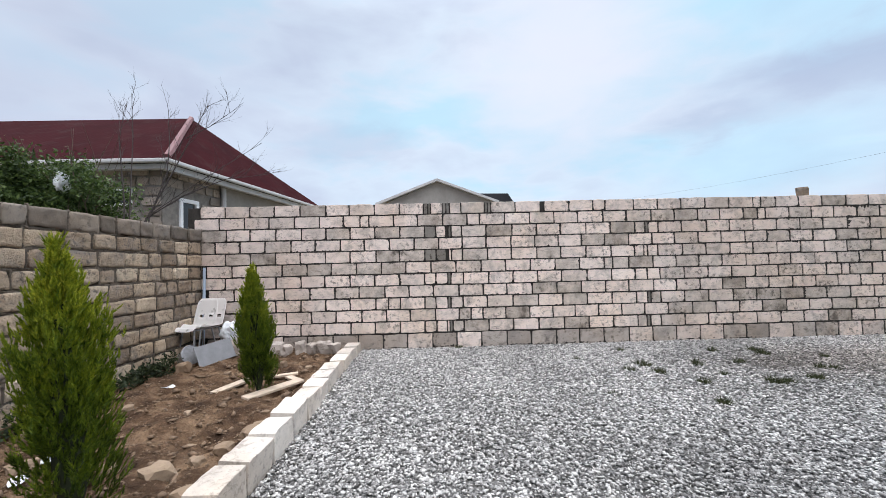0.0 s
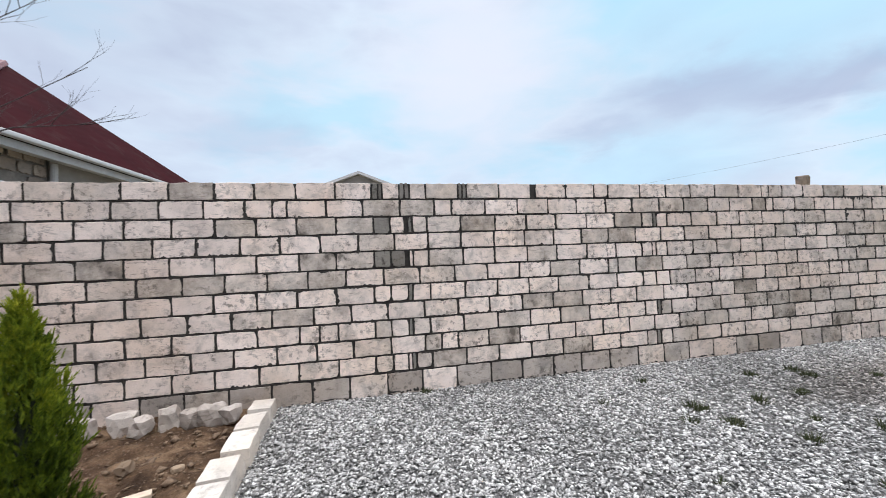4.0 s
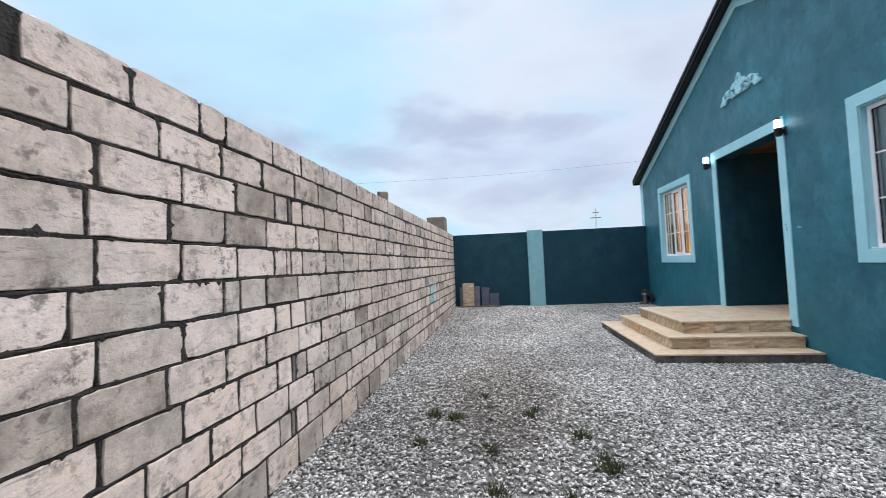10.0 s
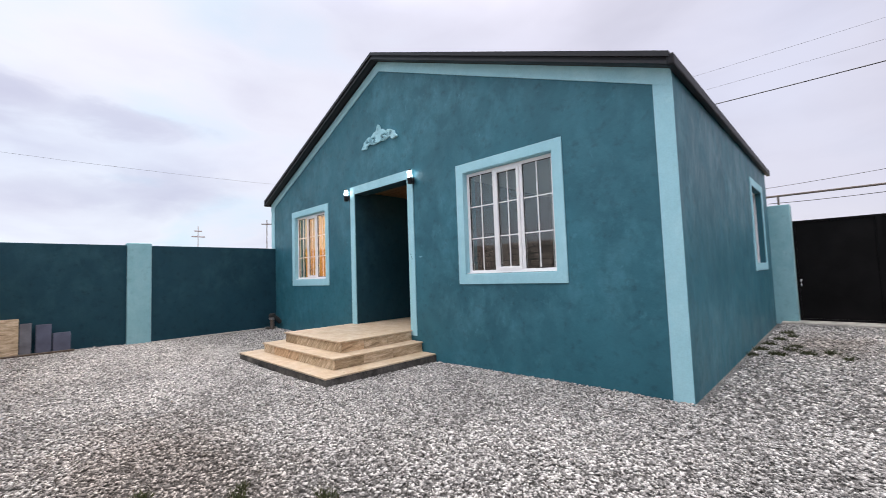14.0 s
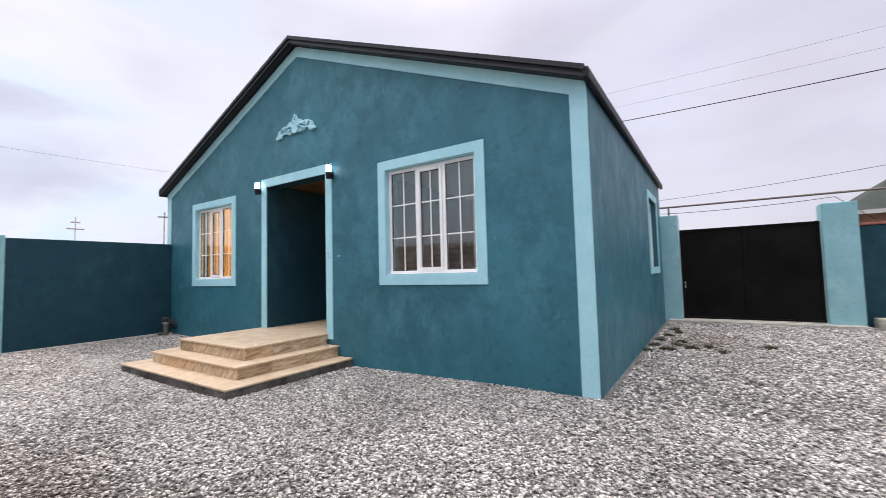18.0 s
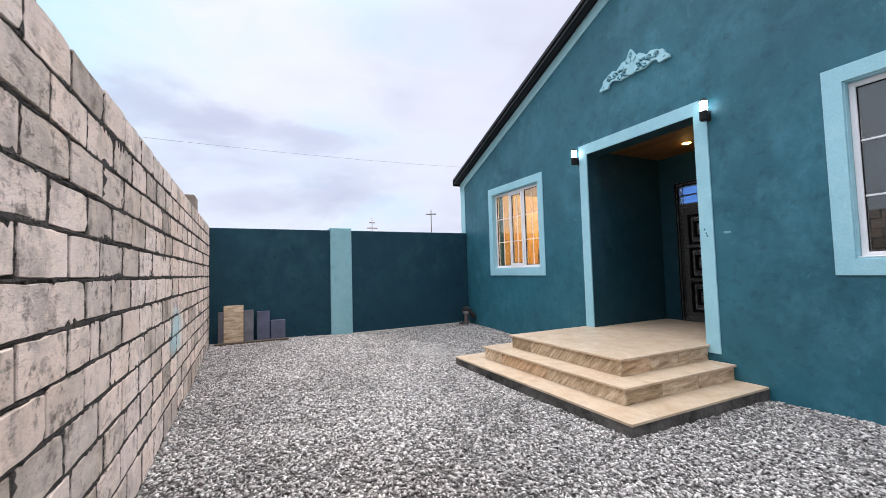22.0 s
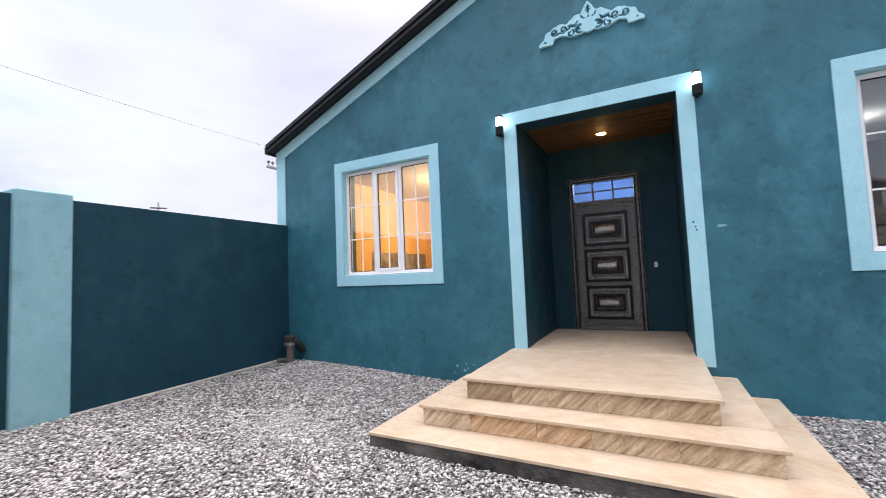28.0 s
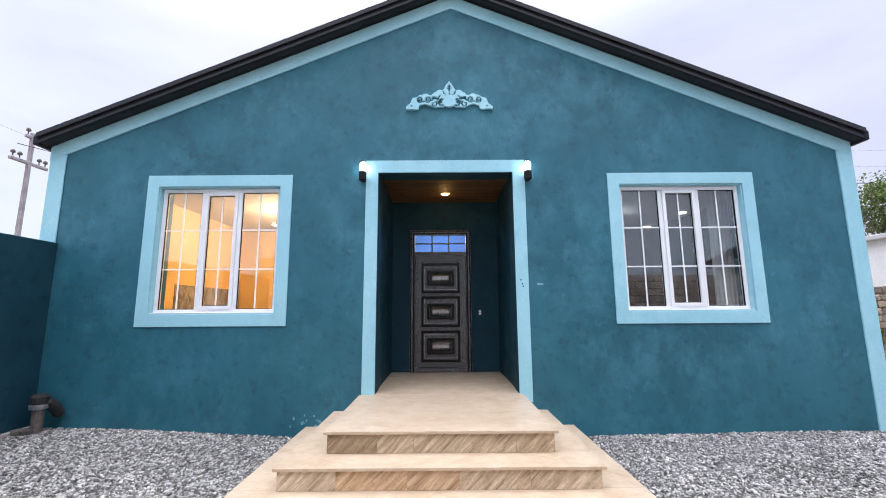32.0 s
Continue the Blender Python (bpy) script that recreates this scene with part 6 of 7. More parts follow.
crumpled("plastic_bag", -5.35, 6.35, 2.70, 0.11, 0.05, 0.15, 2, "torn white plastic bag caught in the bush", "bag", M_BAG)
ground_weed = thing("creeping_plant", "dark low plant growing at the foot of the old wall", "plant", pose(-3.45, 5.35, 0.03))
o = new("leaves", leaf_cloud("leaves", (0, 0, 0.10), (0.16, 0.55, 0.13), 1700, 0.045, M_DARKLEAF, 12, 30))
o.parent = ground_weed
o = new("leaves", leaf_cloud("leaves", (-0.02, -1.5, 0.10), (0.14, 0.6, 0.12), 1300, 0.045, M_DARKLEAF, 13, 26))
o.parent = ground_weed

# ---- stones and boards in the bed ----
M_ROCK = block_stone("tan_rock", [(0.0, (0.34, 0.255, 0.18)), (1.0, (0.22, 0.155, 0.105))], lambda k: k.random(), 0.2)


def rock(x, y, z, s, seed, mat=None, squash=0.7, label="rough tan stone lying on the soil", group="stones in the bed"):
    bm = bmesh.new()
    bmesh.ops.create_icosphere(bm, subdivisions=2, radius=1.0)
    for v in bm.verts:
        n = 1 + 0.35 * noise.noise(v.co * 1.1 + Vector((seed * 3.1, 0, 0))) + 0.12 * noise.noise(v.co * 3 + Vector((0, seed, 0)))
        c = v.co
        c = Vector((max(-0.75, min(0.75, c.x)), max(-0.75, min(0.75, c.y)), max(-0.7, min(0.7, c.z)))) * n
        v.co = Vector((c.x * s, c.y * s * 0.8, c.z * s * squash))
    return solid("stone", bm, mat or M_ROCK, label, "stone", pose(x, y, z, 0, 0, seed * 47 % 360), group)


for i, (x, y, s) in enumerate(((-1.76, 3.02, 0.12), (-1.49, 3.34, 0.09), (-1.38, 3.56, 0.13), (-1.9, 3.6, 0.06), (-2.5, 3.3, 0.05), (-3.19, 5.66, 0.13), (-2.2, 4.1, 0.05), (-2.9, 4.3, 0.06),
                               (-2.77, 3.17, 0.11), (-3.1, 3.6, 0.14), (-1.62, 3.20, 0.07), (-1.45, 3.86, 0.08), (-1.42, 2.75, 0.09), (-1.62, 2.55, 0.06), (-2.1, 3.05, 0.07), (-3.2, 2.6, 0.12), (-1.95, 5.75, 0.08), (-2.4, 2.7, 0.06), (-1.5, 4.1, 0.05), (-1.6, 5.7, 0.05), (-2.6, 5.6, 0.06))):
    rock(x, y, soil_z(x, y) + s * 0.2, s, i + 1)
rr2 = random.Random(2)
scatter_stones("soil_clods", 4500, (-3.6, -1.32, 1.2, 6.85), 0.011, 6, "clods and crumbs of the turned soil", M_CLOD, soil_z, "clods")
scatter_stones("soil_clods", 420, (-3.6, -1.32, 1.2, 6.85), 0.034, 7, "large clods of the turned soil", M_CLOD, soil_z, "clods")
for i, (x, s) in enumerate(((-2.36, 0.13), (-2.17, 0.11), (-1.98, 0.14), (-1.80, 0.12), (-1.62, 0.14), (-1.46, 0.11))):
    rock(x, 6.56 + rr2.uniform(-0.05, 0.05), 0.12, s, 50 + i, M_BASE, rr2.uniform(1.0, 1.35), "rough grey limestone piece standing against the wall", "stones along the wall foot")
M_PLANK = simple("pale_sawn_wood", (0.56, 0.45, 0.35), 0.8, var=0.2, scale=14, bump=0.3)
for i, (xa, ya, xb, yb, w, ln) in enumerate(((-2.30, 4.70, -2.13, 5.14, 0.10, 0), (-1.88, 4.50, -1.48, 5.04, 0.13, 0), (-1.92, 5.26, -1.62, 5.36, 0.07, 0), (-1.72, 5.30, -1.50, 5.05, 0.08, 0))):
    L = math.hypot(xb - xa, yb - ya)
    zc = max(soil_z(xa + (xb - xa) * u, ya + (yb - ya) * u) for u in (0.0, 0.25, 0.5, 0.75, 1.0)) + 0.012
    solid("board", box(-L / 2, L / 2, -w / 2, w / 2, -0.014, 0.014, 0.004), M_PLANK, "short pale sawn board lying on the soil", "board", pose((xa + xb) / 2, (ya + yb) / 2, zc + 0.006 * i, 2, -2, math.degrees(math.atan2(yb - ya, xb - xa))), "boards round the thuja")
bm = bmesh.new()
for dx, dy, dz in ((0, 0, 0), ):
    bm.faces.new([bm.verts.new((0.07 * math.cos(a) * (1 + 0.3 * math.sin(3 * a)), 0.05 * math.sin(a), 0.012 * math.sin(2 * a) + 0.01)) for a in [i * 0.6 for i in range(10)]])
bmesh.ops.solidify(bm, geom=bm.faces[:], thickness=0.003)
litter = mesh_from(bm, "paper_scrap", M_BAG)
for x, y in ((-2.96, 5.0), (-2.75, 3.3), (-2.58, 2.95)):
    ob = new("paper_scrap", litter)
    ob.matrix_basis = pose(x, y, soil_z(x, y) + 0.012, 0, 5, x * 300)
    tagged(ob, "scrap of white paper on the soil", "litter", "litter on the soil")

# ---- discarded chairs in the corner ----
k = Mat("dirty_white_plastic", 0.5, 0, 0.4)
k.color(k.mix(k.ramp(k.noise(9, 7, 0.65), [(0.60, 0.0), (0.70, 0.6)]), (0.92, 0.90, 0.885), (0.22, 0.20, 0.18)))
M_CHAIR = k.m
M_STEEL = simple("dull_grey_steel", (0.32, 0.32, 0.33), 0.45, 0.6, var=0.2, scale=20)
M_SHEET = simple("grey_painted_sheet", (0.23, 0.235, 0.25), 0.5, var=0.12, scale=9)
M_BLUEPIPE = simple("pale_blue_plastic", (0.45, 0.55, 0.68), 0.45, var=0.1)


def shell_chair(name, at, label):
    ch = thing(name, label, "chair", at, "stacked chairs in the corner")
    bm = bmesh.new()
    nu, nv = 10, 22
    g = []
    for j in range(nv + 1):
        v = j / nv
        if v < 0.5:
            y, z = 0.42 - 0.40 * (v / 0.5), 0.45 + 0.02 * math.cos(v * 9) - 0.05 * max(0.0, 1 - v / 0.09) ** 2
        elif v < 0.6:
            a = (v - 0.5) / 0.1
            y, z = 0.02 - 0.045 * a, 0.45 + 0.05 * a * a
        else:
            a = (v - 0.6) / 0.4
            y, z = -0.025 - 0.09 * a, 0.50 + 0.36 * a
        row = []
        for i in range(nu + 1):
            u = i / nu * 2 - 1
            half = 0.20 if v < 0.6 else 0.20 - 0.03 * ((v - 0.6) / 0.4) ** 3
            if v > 0.93:
                half *= 1 - ((v - 0.93) / 0.07) ** 2 * 0.25
            dish = 0.025 * (u * u)
            row.append(bm.verts.new((u * half, y + (dish if v > 0.55 else 0), z + (dish if v <= 0.55 else 0))))
        g.append(row)
    for j in range(nv):
        for i in range(nu):
            if j == 15 and i in (2, 3, 6, 7):
                continue
            bm.faces.new((g[j][i], g[j][i + 1], g[j + 1][i + 1], g[j + 1][i]))
    bmesh.ops.solidify(bm, geom=bm.faces[:], thickness=0.008)
    part("seat_shell", bm, M_CHAIR, ch, "dirty white moulded plastic shell", smooth=True)
    for sx in (-1, 1):
        for ya, yb in ((0.36, 0.40), (0.04, -0.06)):
            part("leg", tube([(sx * 0.16, ya, 0.44), (sx * 0.19, yb, 0.0)], 0.011, 8), M_STEEL, ch)
        part("rail", tube([(sx * 0.16, 0.37, 0.43), (sx * 0.16, 0.04, 0.43)], 0.010, 8), M_STEEL, ch)
    part("rail", tube([(-0.16, 0.2, 0.425), (0.16, 0.2, 0.425)], 0.010, 8), M_STEEL, ch)
    return ch


shell_chair("stacking_chair", pose(-3.44, 6.60, 0.06, 0, 0, 166), "dirty white plastic shell chair on steel legs")
shell_chair("stacking_chair", pose(-3.39, 6.68, 0.06, 4, 0, 162), "grey-white plastic shell chair leaning behind another")
solid("steel_sheet", box(-0.27, 0.27, -0.008, 0.008, 0, 0.29, 0.003), M_SHEET, "grey painted metal sheet standing on the soil", "sheet", pose(-3.02, 6.20, 0.05, -22, -6, 60))
bk = thing("dented_bucket", "dented grey metal bucket lying on its side", "bucket", pose(-3.42, 6.12, 0.15, 70, 0, 60))
part("shell", lathe([(0.09, -0.11), (0.13, 0.11), (0.122, 0.105), (0.084, -0.1)], 18), M_STEEL, bk)
part("rim", lathe([(0.132, 0.10), (0.138, 0.112), (0.130, 0.118), (0.124, 0.108)], 18), M_STEEL, bk)
crumpled("plastic_sack", -3.08, 6.66, 0.40, 0.13, 0.09, 0.15, 5, "crumpled white plastic sack on rubble", "bag", M_BAG)
rock(-3.05, 6.62, 0.14, 0.2, 17, M_BASE, 0.9, "grey rubble stone under a plastic sack", "")
rock(-2.68, 6.55, 0.14, 0.16, 19, M_BASE, 0.9, "grey rubble stone by the wall", "")
solid("plastic_pipe", tube([(-3.58, 6.82, 0.1), (-3.60, 6.89, 1.40)], 0.022, 12), M_BLUEPIPE, "pale blue plastic pipe leaning in the corner", "pipe")

# ---- slabs leaning on the east fence ----
M_SLATE = simple("blue_grey_slab", (0.085, 0.095, 0.145), 0.5, var=0.2, scale=5)
M_SLATE2 = simple("grey_slab", (0.15, 0.155, 0.18), 0.6, var=0.25, scale=6)
for y0, y1, h, d, mt, lab in ((6.36, 6.70, 0.74, 0.13, M_SAND, "thick tan travertine slab leaning on the fence"), (6.18, 6.35, 0.64, 0.09, M_SLATE2, "grey stone slab leaning on the fence"),
                              (5.89, 6.12, 0.60, 0.12, M_SLATE, "dark blue-grey slab leaning on the fence"), (5.60, 5.87, 0.41, 0.14, M_SLATE, "short blue-grey slab leaning on the fence"),
                              (6.66, 6.80, 0.62, 0.05, M_SLATE2, "narrow grey slab leaning in the corner")):
    fx = 13.56 + (6.98 - (y0 + y1) / 2) * 0.0427
    gz = ground_z(fx, (y0 + y1) / 2)
    solid("stone_slab", box(-d, 0, -(y1 - y0) / 2, (y1 - y0) / 2, 0, h, 0.006), mt, lab, "slab", pose(fx - 0.075, (y0 + y1) / 2, gz - 0.01, 0, 3.5, 0), "slabs on the fence")

solid("plank", box(-0.06, 0.06, -0.66, 0.66, -0.02, 0.025, 0.004), M_BARK, "dark weathered plank lying under the leaning slabs", "board", pose(13.36, 6.2, ground_z(13.36, 6.2) + 0.015, 0, 0, 2.4))

# ---- drain pipe stub by the house corner ----
M_IRON = simple("rusty_grey_iron", (0.16, 0.13, 0.115), 0.7, 0.2, var=0.3, scale=25)
stub = thing("drain_pipe", "short grey pipe stub with a black cap by the wall", "pipe", pose(13.56, 1.34, 0.03))
part("pipe", tube([(0, 0, -0.1), (0, 0, 0.32)], 0.058, 16), M_IRON, stub)
part("collar", lathe([(0.060, 0.275), (0.088, 0.28), (0.092, 0.30), (0.092, 0.33), (0.066, 0.345)], 18), M_STEEL, stub, "dull steel collar")
part("cap", lathe([(0.064, 0.335), (0.090, 0.35), (0.090, 0.42), (0.06, 0.45), (0.001, 0.455)], 16), M_RUBBER, stub, "black rubber cap")
part("elbow", tube([(0.0, 0.0, 0.37), (-0.05, -0.06, 0.34), (-0.07, -0.13, 0.27), (-0.07, -0.2, 0.18)], 0.062, 12), M_RUBBER, stub, "black elbow into the wall")
rock(13.64, 1.40, 0.05, 0.13, 23, M_SLABEDGE, 0.6, "lump of grey concrete at the pipe", "")

# ---- on and behind the north wall ----
bm = box(-0.055, 0.055, -0.07, 0.07, 0.0, 0.16, 0.012)
for v in bm.verts:
    v.co += Vector((rr2.uniform(-1, 1), rr2.uniform(-1, 1), rr2.uniform(-1, 1))) * 0.014
solid("stone", bm, M_OLD, "broken brown limestone block lying on the wall top", "stone", pose(6.47, 7.06, 2.372, 0, 4, 12))
solid("concrete_post", box(13.42, 13.95, 7.18, 7.75, -0.3, 2.97, 0.02), M_CAP, "thick weathered brown block post behind the wall", "post")

k = Mat("dark_red_sheet", 0.8, 0.0, 0.03)
base = k.ramp(k.noise(1.2, 6, 0.6), [(0.3, (0.022, 0.0028, 0.0042)), (0.7, (0.036, 0.0046, 0.0064))])
k.color(k.mix(k.ramp(k.noise(2.5, 8, 0.7), [(0.52, 0.0), (0.72, 0.5)]), base, (0.055, 0.032, 0.030)))
wv = k.node("ShaderNodeTexWave", Scale=2.2)
k.link(k.place(1, 0.0, 0.0), wv.inputs["Vector"])
k.bump(wv.outputs["Fac"], 0.06, 0.03)
M_REDROOF = k.m
M_RUBBLE = block_stone("rubble_stone", [(0.0, (0.46, 0.40, 0.345)), (0.5, (0.34, 0.295, 0.255)), (1.0, (0.20, 0.17, 0.15))], lambda k: k.random(), 0.45)
M_SHINGLE = simple("pale_grey_shingle", (0.20, 0.215, 0.215), 0.9, var=0.2, scale=4, bump=0.3)
M_RUBMORTAR = simple("grey_rubble_mortar", (0.22, 0.20, 0.18), 0.95, var=0.3, scale=8, bump=0.7, dist=0.02, bscale=40)
M_GREYPL = simple("grey_render", (0.30, 0.285, 0.265), 0.9, var=0.15, scale=1.5)
M_GUTTER = simple("white_gutter", (0.50, 0.50, 0.50), 0.5, var=0.1, scale=3)
M_DARKGLASS = glass_mat("dark_window_glass", 1.6, (0.2, 0.22, 0.24))


def hip_roof(x0, x1, y0, y1, ze, zr, hipx, t=0.12):
    """A hipped roof as a closed solid: ridge along x between the hips, hipx from each end."""
    bm = bmesh.new()
    ym = (y0 + y1) / 2
    e = [bm.verts.new(p) for p in ((x0, y0, ze), (x1, y0, ze), (x1, y1, ze), (x0, y1, ze))]
    r = [bm.verts.new(p) for p in ((x0 + hipx, ym, zr), (x1 - hipx, ym, zr))]
    b = [bm.verts.new((v.co.x, v.co.y, ze - t)) for v in e]
    for f in ((e[0], e[1], r[1], r[0]), (e[1], e[2], r[1]), (e[2], e[3], r[0], r[1]), (e[3], e[0], r[0]), (b[3], b[2], b[1], b[0])):
        bm.faces.new(f)
    for i in range(4):
        bm.faces.new((e[i], b[i], b[(i + 1) % 4], e[(i + 1) % 4]))
    bmesh.ops.recalc_face_normals(bm, faces=bm.faces[:])
    return bm


# the house stands askew: its east side runs 8 degrees off square
SKEW = math.tan(radians(8.2))
nh = thing("neighbour_house", "old stone house with a dark red hipped roof", "house", pose(-10, 12, -0.3))
NINV = pose(-10, 12, -0.3).inverted()


def npart(name, bm, mat, parent=None, label=""):
    for v in bm.verts:
        v.co.x += (v.co.y - 8.27) * SKEW
    ob = part(name, bm, mat, parent or nh, label)
    if parent is None:
        ob.matrix_parent_inverse = NINV
    return ob


NX, NY0, NY1, NZ, NRIDGE = -5.50, 8.69, 15.17, 3.46, 5.70
nsouth = npart("wall", pierced(-15.0, NX, -0.3, NZ, [(-6.70, -6.12, 2.72, 3.04)], NY0, NY0 + 0.3), M_RUBMORTAR, None, "rough stone wall")
bm = pierced(NY0 + 0.301, 10.45, -0.3, NZ, [(9.12, 9.68, 1.9, 2.93)], 0, 0.3)
bm.transform(Matrix(((0, 1, 0, NX - 0.3), (1, 0, 0, 0), (0, 0, 1, 0), (0, 0, 0, 1))))
bmesh.ops.recalc_face_normals(bm, faces=bm.faces[:])
neast = npart("wall", bm, M_RUBMORTAR, None, "rough stone wall")
RLENS = (0.40, 0.28)
RVAR = variants("block", (M_RUBBLE,), RLENS, 0.20, 0.16, 8, soft=0.02, jitter=0.024)
rn = random.Random(77)
for side, parent, start, end, hole in ((0, nsouth, NX, -9.4, (-6.76, -6.06, 2.66, 3.10)), (1, neast, NY0 + 0.08, 10.43, (9.06, 9.74, 1.84, 2.99))):
    for r in range(8):
        z0, s, step = 1.86 + 0.208 * r, start + 0.0, (-1 if side == 0 else 1)
        while step * (end - s) > 0.06:
            w = min(rn.choice((0.26, 0.34, 0.38, 0.42, 0.44)), abs(end - s))
            mid = s + step * w / 2
            s += step * w
            if hole[0] - w / 2 < mid < hole[1] + w / 2 and hole[2] - 0.1 < z0 + 0.1 < hole[3] + 0.1:
                continue
            L = near_len(RLENS, w)
            where = Matrix.Translation((mid + 0.06, NY0 - 0.03, z0 + 0.1)) if side == 0 else Matrix.Translation((NX + 0.03 + (mid - 8.27) * SKEW, mid, z0 + 0.1)) @ Matrix.Rotation(radians(-8.2), 4, "Z") @ turn_w
            ob = new("block", rn.choice(RVAR[0, L]))
            ob.parent = parent
            ob.matrix_basis = where @ pose(0, rn.uniform(-0.02, 0.012), 0, rn.uniform(-2, 2), rn.uniform(-2, 2), rn.uniform(-2, 2)) @ Matrix.Diagonal(((w - 0.015) / L, 1, rn.uniform(0.92, 1.0), 1))
npart("wall", box(NX - 0.26, NX + 0.03, 10.46, NY1, -0.3, NZ), M_GREYPL, None, "grey rendered wall")
npart("wall", box(-15, NX - 0.302, NY1 - 0.3, NY1 - 0.01, -0.3, NZ), M_GREYPL)
nroof = npart("roof", hip_roof(-15.3, NX + 0.42, NY0 - 0.42, NY1 + 0.4, NZ + 0.10, NRIDGE, 2.2, 0.04), M_REDROOF, None, "dark red metal hipped roof")
npart("gutter", box(-15.2, NX + 0.5, NY0 - 0.50, NY0 - 0.41, NZ + 0.02, NZ + 0.10, 0.02, 2), M_GUTTER, nroof, "white gutter")
npart("gutter", box(NX + 0.40, NX + 0.50, NY0 - 0.50, NY1 + 0.4, NZ + 0.02, NZ + 0.10, 0.02, 2), M_GUTTER, nroof, "white gutter")
npart("fascia_board", box(NX + 0.34, NX + 0.37, NY0 - 0.36, NY1 + 0.3, NZ - 0.10, NZ + 0.02), M_GUTTER, nroof, "white fascia board")
npart("fascia_board", box(-15, NX + 0.338, NY0 - 0.37, NY0 - 0.34, NZ - 0.08, NZ + 0.02), M_GUTTER, nroof, "white fascia board")
npart("soffit_board", box(NX + 0.05, NX + 0.338, NY0 - 0.338, NY1 + 0.3, NZ - 0.04, NZ - 0.02), M_GUTTER, nroof)
npart("soffit_board", box(-15, NX + 0.048, NY0 - 0.338, NY0 - 0.05, NZ - 0.04, NZ - 0.02), M_GUTTER, nroof)
hipd = (Vector((NX + 0.42 - 2.2, (NY0 + NY1) / 2, NRIDGE)), Vector((NX + 0.42, NY0 - 0.42, NZ + 0.13)))
npart("ridge_cap", tube(hipd, 0.07, 6), simple("faded_red_cap", (0.15, 0.055, 0.058), 0.6, var=0.2), nroof, "faded red hip cap")
npart("downpipe", tube([(NX + 0.12, 10.42, NZ - 0.1), (NX + 0.12, 10.42, -0.3)], 0.05, 10), M_GUTTER, None, "white downpipe")
wd = npart("window", ring((-6.72, -6.10, 2.70, 3.06), 0.06, NY0 - 0.03, NY0 + 0.05), M_PVC, None, "small white-framed window")
npart("pane", box(-6.66, -6.16, NY0 + 0.02, NY0 + 0.03, 2.76, 3.0), M_DARKGLASS, wd)
bm = ring((9.12, 9.68, 1.9, 2.93), 0.08, -0.04, 0.03)
bm.transform(Matrix(((0, -1, 0, NX), (1, 0, 0, 0), (0, 0, 1, 0), (0, 0, 0, 1))))
wd = npart("window", bm, M_PVC, None, "narrow white-framed window")
npart("pane", box(NX - 0.02, NX - 0.01, 9.20, 9.60, 1.98, 2.85), M_DARKGLASS, wd)
# black sheets put in for the dark of the unlit rooms
npart("room_dark", box(NX - 1.2, NX - 1.1, 9, 11, 0, 3.4), M_BLACK)
npart("room_dark", box(-7.0, -5.7, NY0 + 0.9, NY0 + 1.0, 0, 3.4), M_BLACK)

gh = thing("gable_house", "distant grey rendered house with a low gable roof", "house", pose(0.4, 25, -0.3))
GINV = pose(0.4, 25, -0.3).inverted()


def gpart(name, bm, mat, label=""):
    ob = part(name, bm, mat, gh, label)
    ob.matrix_parent_inverse = GINV
    return ob


gpart("wall", prism([(-2.7, -0.3), (3.7, -0.3), (3.7, 5.15), (0.45, 6.4), (-2.7, 5.15)], 25, 33), M_GREYPL, "grey rendered gable")
for sx in (-1, 1):
    xe = 0.45 + sx * 3.75
    gpart("roof", prism([(0.45, 6.40), (xe, 4.97), (xe, 5.12), (0.45, 6.55)], 24.7, 33.2), M_GUTTER, "pale sheet roof edge")
gpart("side_roof", prism([(2.6, 5.80), (5.0, 5.76), (5.35, 5.2), (2.6, 5.2)], 26, 32), M_SEAM, "dark sheet roof")
gpart("side_wall", box(3.7, 5.1, 26.2, 32, -0.3, 5.2), M_GREYPL)
th = thing("shed", "distant shed with a grey tent-shaped roof", "shed", pose(29.6, 16, -0.3))
part("wall", box(-3.6, 3.6, -2, 2, 0, 4.2), M_GREYPL, th)
part("roof", hip_roof(-4.0, 4.0, -2.5, 2.5, 4.25, 5.38, 3.9), M_SHINGLE, th, "pale tent-shaped roof")

# ---- east side: poles and wires ----
M_POLE = simple("weathered_wood_pole", (0.055, 0.029, 0.025), 0.9, var=0.3, scale=6)
M_CONPOLE = simple("concrete_pole", (0.42, 0.37, 0.38), 0.9, var=0.2, scale=5)
M_WIRE = simple("dark_cable", (0.03, 0.03, 0.03), 0.6, var=0.1, bump=0)


def utility_pole(x, y, h, r, arms, mat, label, turn=0.0):
    p = thing("utility_pole", label, "pole", pose(x, y, -0.3, 0, 0, turn), "poles round the yard")
    part("shaft", tube([(0, 0, 0), (0.02, 0, h * 0.5), (0, 0, h + 0.3)], r, 10, r2=r * 0.7), mat, p)
    for z, half, n in arms:
        part("crossarm", box(-half, half, -0.035, 0.035, z + 0.3 - 0.035, z + 0.3 + 0.035, 0.01), mat, p)
        for i in range(n):
            xx = (-half + 0.06 + (2 * half - 0.12) * (0 if i == 0 else 0.2 if i == 1 else 0.8 if i == 2 else 1)) if n > 2 else (-half + 0.05 + (2 * half - 0.1) * i)
            part("insulator", lathe([(0.012, 0.0), (0.012, 0.06), (0.04, 0.07), (0.045, 0.10), (0.03, 0.13), (0.001, 0.15)], 10, (xx, 0, z + 0.35)), M_IRON, p)
    return p


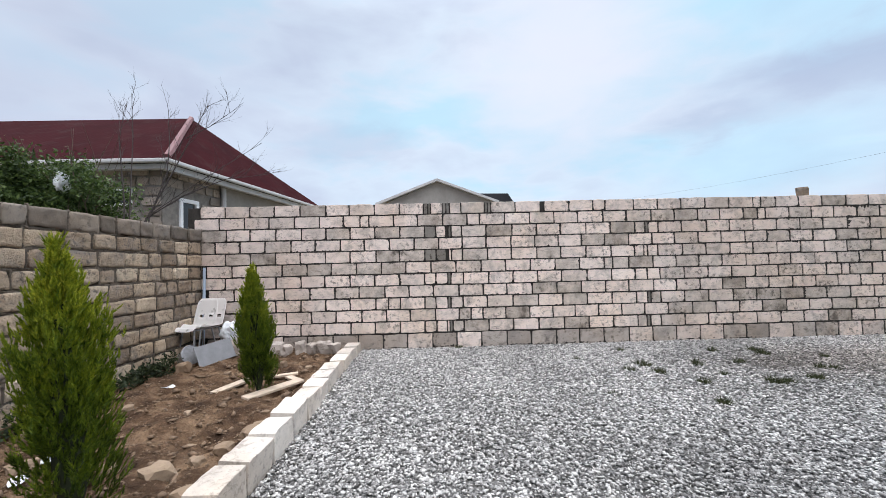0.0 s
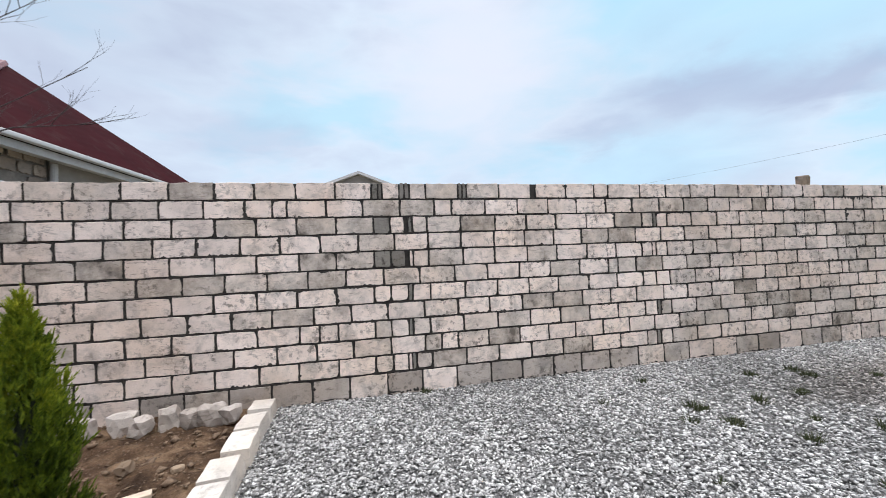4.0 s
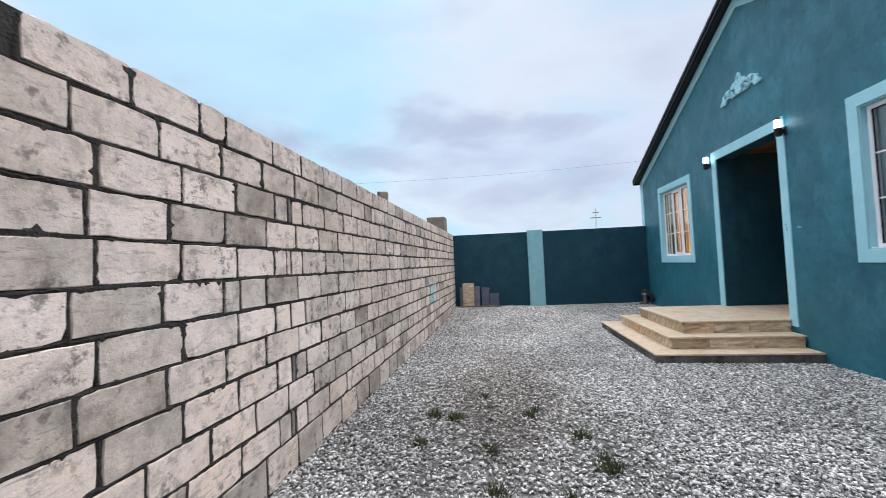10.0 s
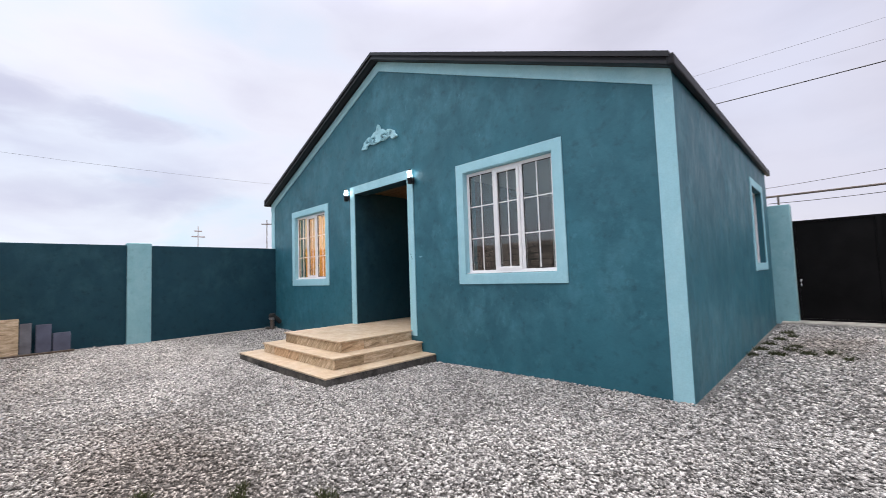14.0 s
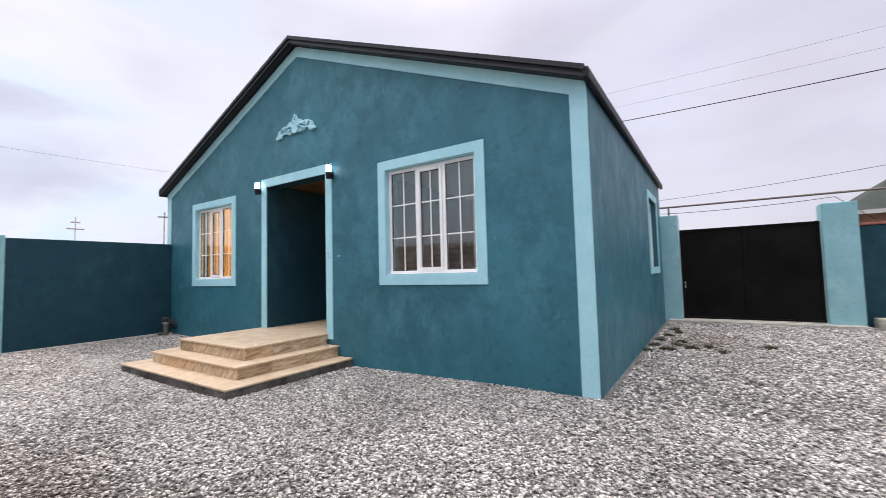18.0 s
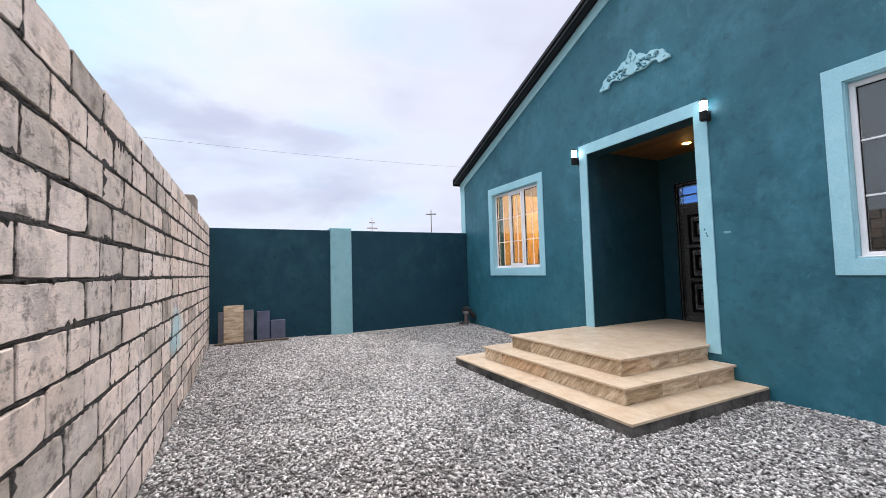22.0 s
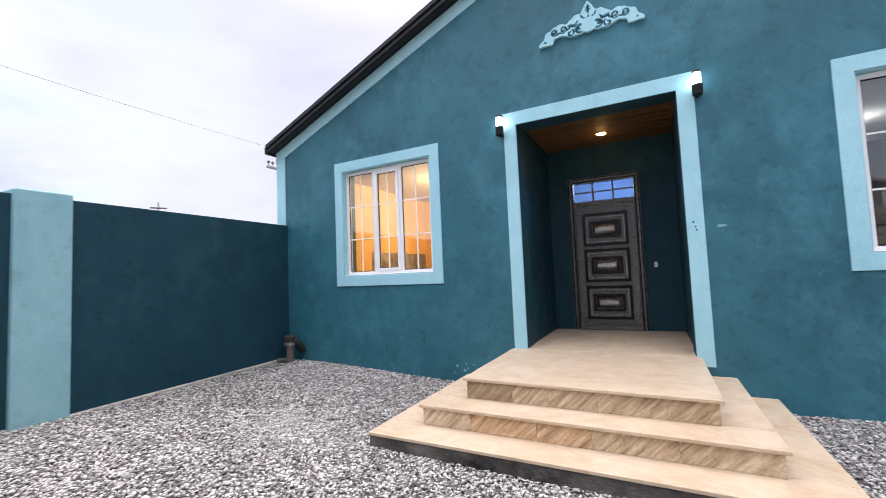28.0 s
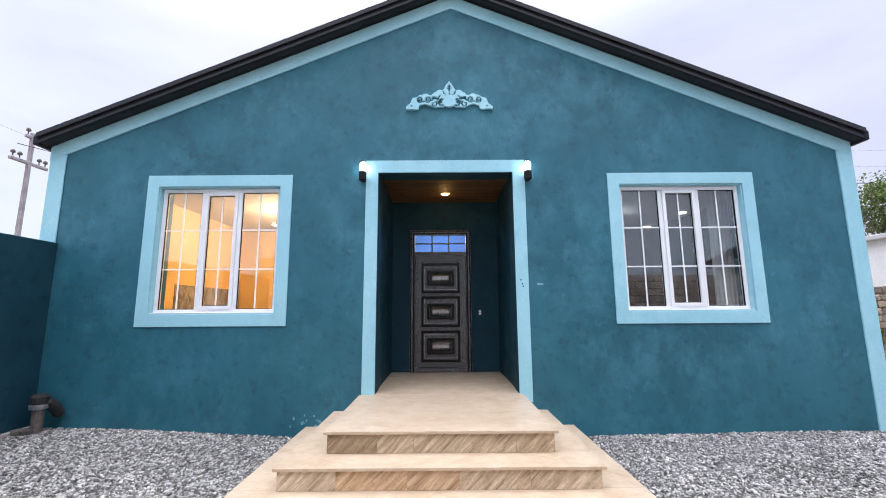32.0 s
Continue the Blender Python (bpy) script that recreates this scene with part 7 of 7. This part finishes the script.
def wire(points, r, label="thin dark overhead cable"):
    """A cable that sags between its supports."""
    pts = []
    for (a, b, sag) in points:
        a, b = Vector(a), Vector(b)
        for i in range(15):
            u = i / 14
            pts.append(a.lerp(b, u) - Vector((0, 0, sag * 4 * u * (1 - u))))
    return solid("overhead_wire", tube(pts, r, 5), M_WIRE, label, "cable", group="overhead wires")


utility_pole(17.95, -2.27, 5.45, 0.07, ((4.75, 0.42, 4), (5.35, 0.16, 2)), M_CONPOLE, "grey utility pole with crossarms and insulators", 90)
utility_pole(30.0, -5.2, 5.6, 0.04, ((5.3, 0.35, 0),), M_IRON, "thin far mast with a small crossarm", 60)
utility_pole(30.0, -1.0, 4.9, 0.028, ((4.25, 0.36, 0), (4.6, 0.2, 0)), M_CONPOLE, "thin far mast with two crossarms", 90)
utility_pole(-3.08, -12.0, 8.1, 0.13, (), M_POLE, "tall dark wooden utility pole beyond the fence")
wire([((12.5, 34, 6.2), (17.95, -2.27, 5.35), 0.95)], 0.003)
wire([((17.95, -1.97, 5.1), (9.0, -25, 7.0), 0.3)], 0.008)
for dz, dy in ((0, 0), (0.35, -0.6), (0.7, -1.3)):
    wire([((24, -12.4 - dy, 8.6 + dz), (-3.08, -12.0 + dy * 0.2, 7.45 + dz * 2.1), 0.25), ((-3.08, -12.0 + dy * 0.2, 7.45 + dz * 2.1), (-30, -11, 7.2 + dz * 3), 0.3)], 0.0042 if dz else 0.019)
wire([((6, -16, 4.6), (-3.08, -12.0, 4.45), 0.1), ((-3.08, -12.0, 4.45), (-25, -8, 4.9), 0.2)], 0.009)

# gas pipe above the gate
pipe = thing("gas_pipe", "thin dark gas pipe carried above the gate", "pipe", pose(1.2, GY - 0.85, 0))
part("run", tube([(2.4, 0, 3.22), (2.0, 0, 3.22), (-3.2, 0.0, 3.18), (-6.5, 0.2, 3.24)], 0.028, 8), M_IRON, pipe)
part("riser", tube([(1.75, 0, 3.22), (1.75, 0, -0.3)], 0.025, 8), M_IRON, pipe)
wire([((3.1, GY - 0.1, 2.95), (-0.6, GY - 0.1, 3.0), 0.05), ((-0.6, GY - 0.1, 3.0), (-1.3, GY - 0.3, 2.4), 0.0)], 0.008, "thin cable strung between the gate pillars")

# ---- south neighbour ----
M_GREENROOF = simple("grey_green_sheet", (0.042, 0.052, 0.048), 0.85, var=0.2, scale=1.0, spec=0.1)
M_BRICK = simple("dusty_red_brick", (0.24, 0.14, 0.11), 0.9, var=0.35, scale=3)
sh = thing("neighbour_house", "low brick house with a grey-green hipped roof", "house", pose(-9, -20, -0.3))
part("wall", box(-8, 6.0, -4, 3.5, 0, 3.6), M_BRICK, sh, "dusty red brick wall")
part("roof", hip_roof(-8.4, 6.5, -4.4, 3.9, 3.75, 6.0, 3.2), M_GREENROOF, sh, "grey-green sheet hipped roof")
part("eave_board", box(-8.4, 6.5, 3.86, 3.92, 3.58, 3.74), M_GUTTER, sh, "pale eave board")
bucket = thing("plastic_bucket", "white plastic bucket with a wire handle on the soil", "bucket", pose(-1.50, -6.75, 0.06))
part("shell", lathe([(0.11, 0.0), (0.15, 0.27), (0.158, 0.275), (0.158, 0.285), (0.145, 0.285), (0.105, 0.012)], 22), M_PVC, bucket, "white plastic shell")
part("handle", tube([(0.155, 0, 0.27), (0.13, 0.06, 0.30), (0.0, 0.13, 0.33), (-0.13, 0.06, 0.30), (-0.155, 0, 0.27)], 0.005, 6), M_STEEL, bucket)

# ---- west neighbours seen past the house corner ----
wh = thing("white_outbuilding", "whitewashed outbuilding behind the old wall", "house", pose(-8, -9, -0.3))
part("wall", box(-3, 1.2, -3, 2.6, 0, 4.1), M_CEIL, wh, "whitewashed wall")
part("roof", box(-3.2, 1.4, -3.2, 2.8, 4.1, 4.28, 0.02), M_GUTTER, wh)
tree = thing("tree", "leafy pale green tree behind the old wall", "tree", pose(-9.5, -8.4, -0.3))
rb = random.Random(31)
bm = tube([(0, 0, 0), (0.1, 0, 1.6), (0, 0.1, 3.4)], 0.16, 9, r2=0.10)
for i in range(8):
    limb_tree(bm, Vector((0, 0.05, 2.2 + 0.22 * i)), Vector((math.cos(i * 2.4), math.sin(i * 2.4), 0.8)).normalized(), 2.0, 0.06, 3, rb)
part("trunk", bm, M_BARK, tree)
o = new("crown", leaf_cloud("crown", (0, 0, 5.6), (1.9, 1.9, 1.5), 26000, 0.13, M_TREELEAF, 41, 60))
o.parent = tree

# ---- inside the lit and dim rooms ----
M_CURTAIN = simple("sheer_grey_curtain", (0.88, 0.88, 0.89), 0.9, var=0.1, scale=6)


def curtain(x0, x1, y, z0, z1, label):
    bm = bmesh.new()
    n = 40
    a = [bm.verts.new((x0 + (x1 - x0) * i / n, y + 0.025 * math.sin(i * 1.3), z0)) for i in range(n + 1)]
    b = [bm.verts.new((x0 + (x1 - x0) * i / n, y + 0.025 * math.sin(i * 1.3), z1)) for i in range(n + 1)]
    for i in range(n):
        bm.faces.new((a[i], a[i + 1], b[i + 1], b[i]))
    bmesh.ops.solidify(bm, geom=bm.faces[:], thickness=0.003)
    return solid("curtain", bm, M_CURTAIN, label, "curtain", smooth=True)


curtain(4.45, 4.90, 0.72, 0.45, 3.38, "sheer pale grey curtain drawn aside in the dim room")
M_MOTTLED = marble("mottled_grey_stone", (0.40, 0.37, 0.33), (0.30, 0.27, 0.24), (0.06, 0.055, 0.05), 0.5)
for y0, y1 in ((-3.5, -2.34), (-2.33, -1.1)):
    solid("wall_panel", box(HX1 - 0.40, HX1 - 0.372, y0, y1, 0.6, 1.95, 0.004), M_MOTTLED, "mottled grey stone panel on the warm room wall", "panel")
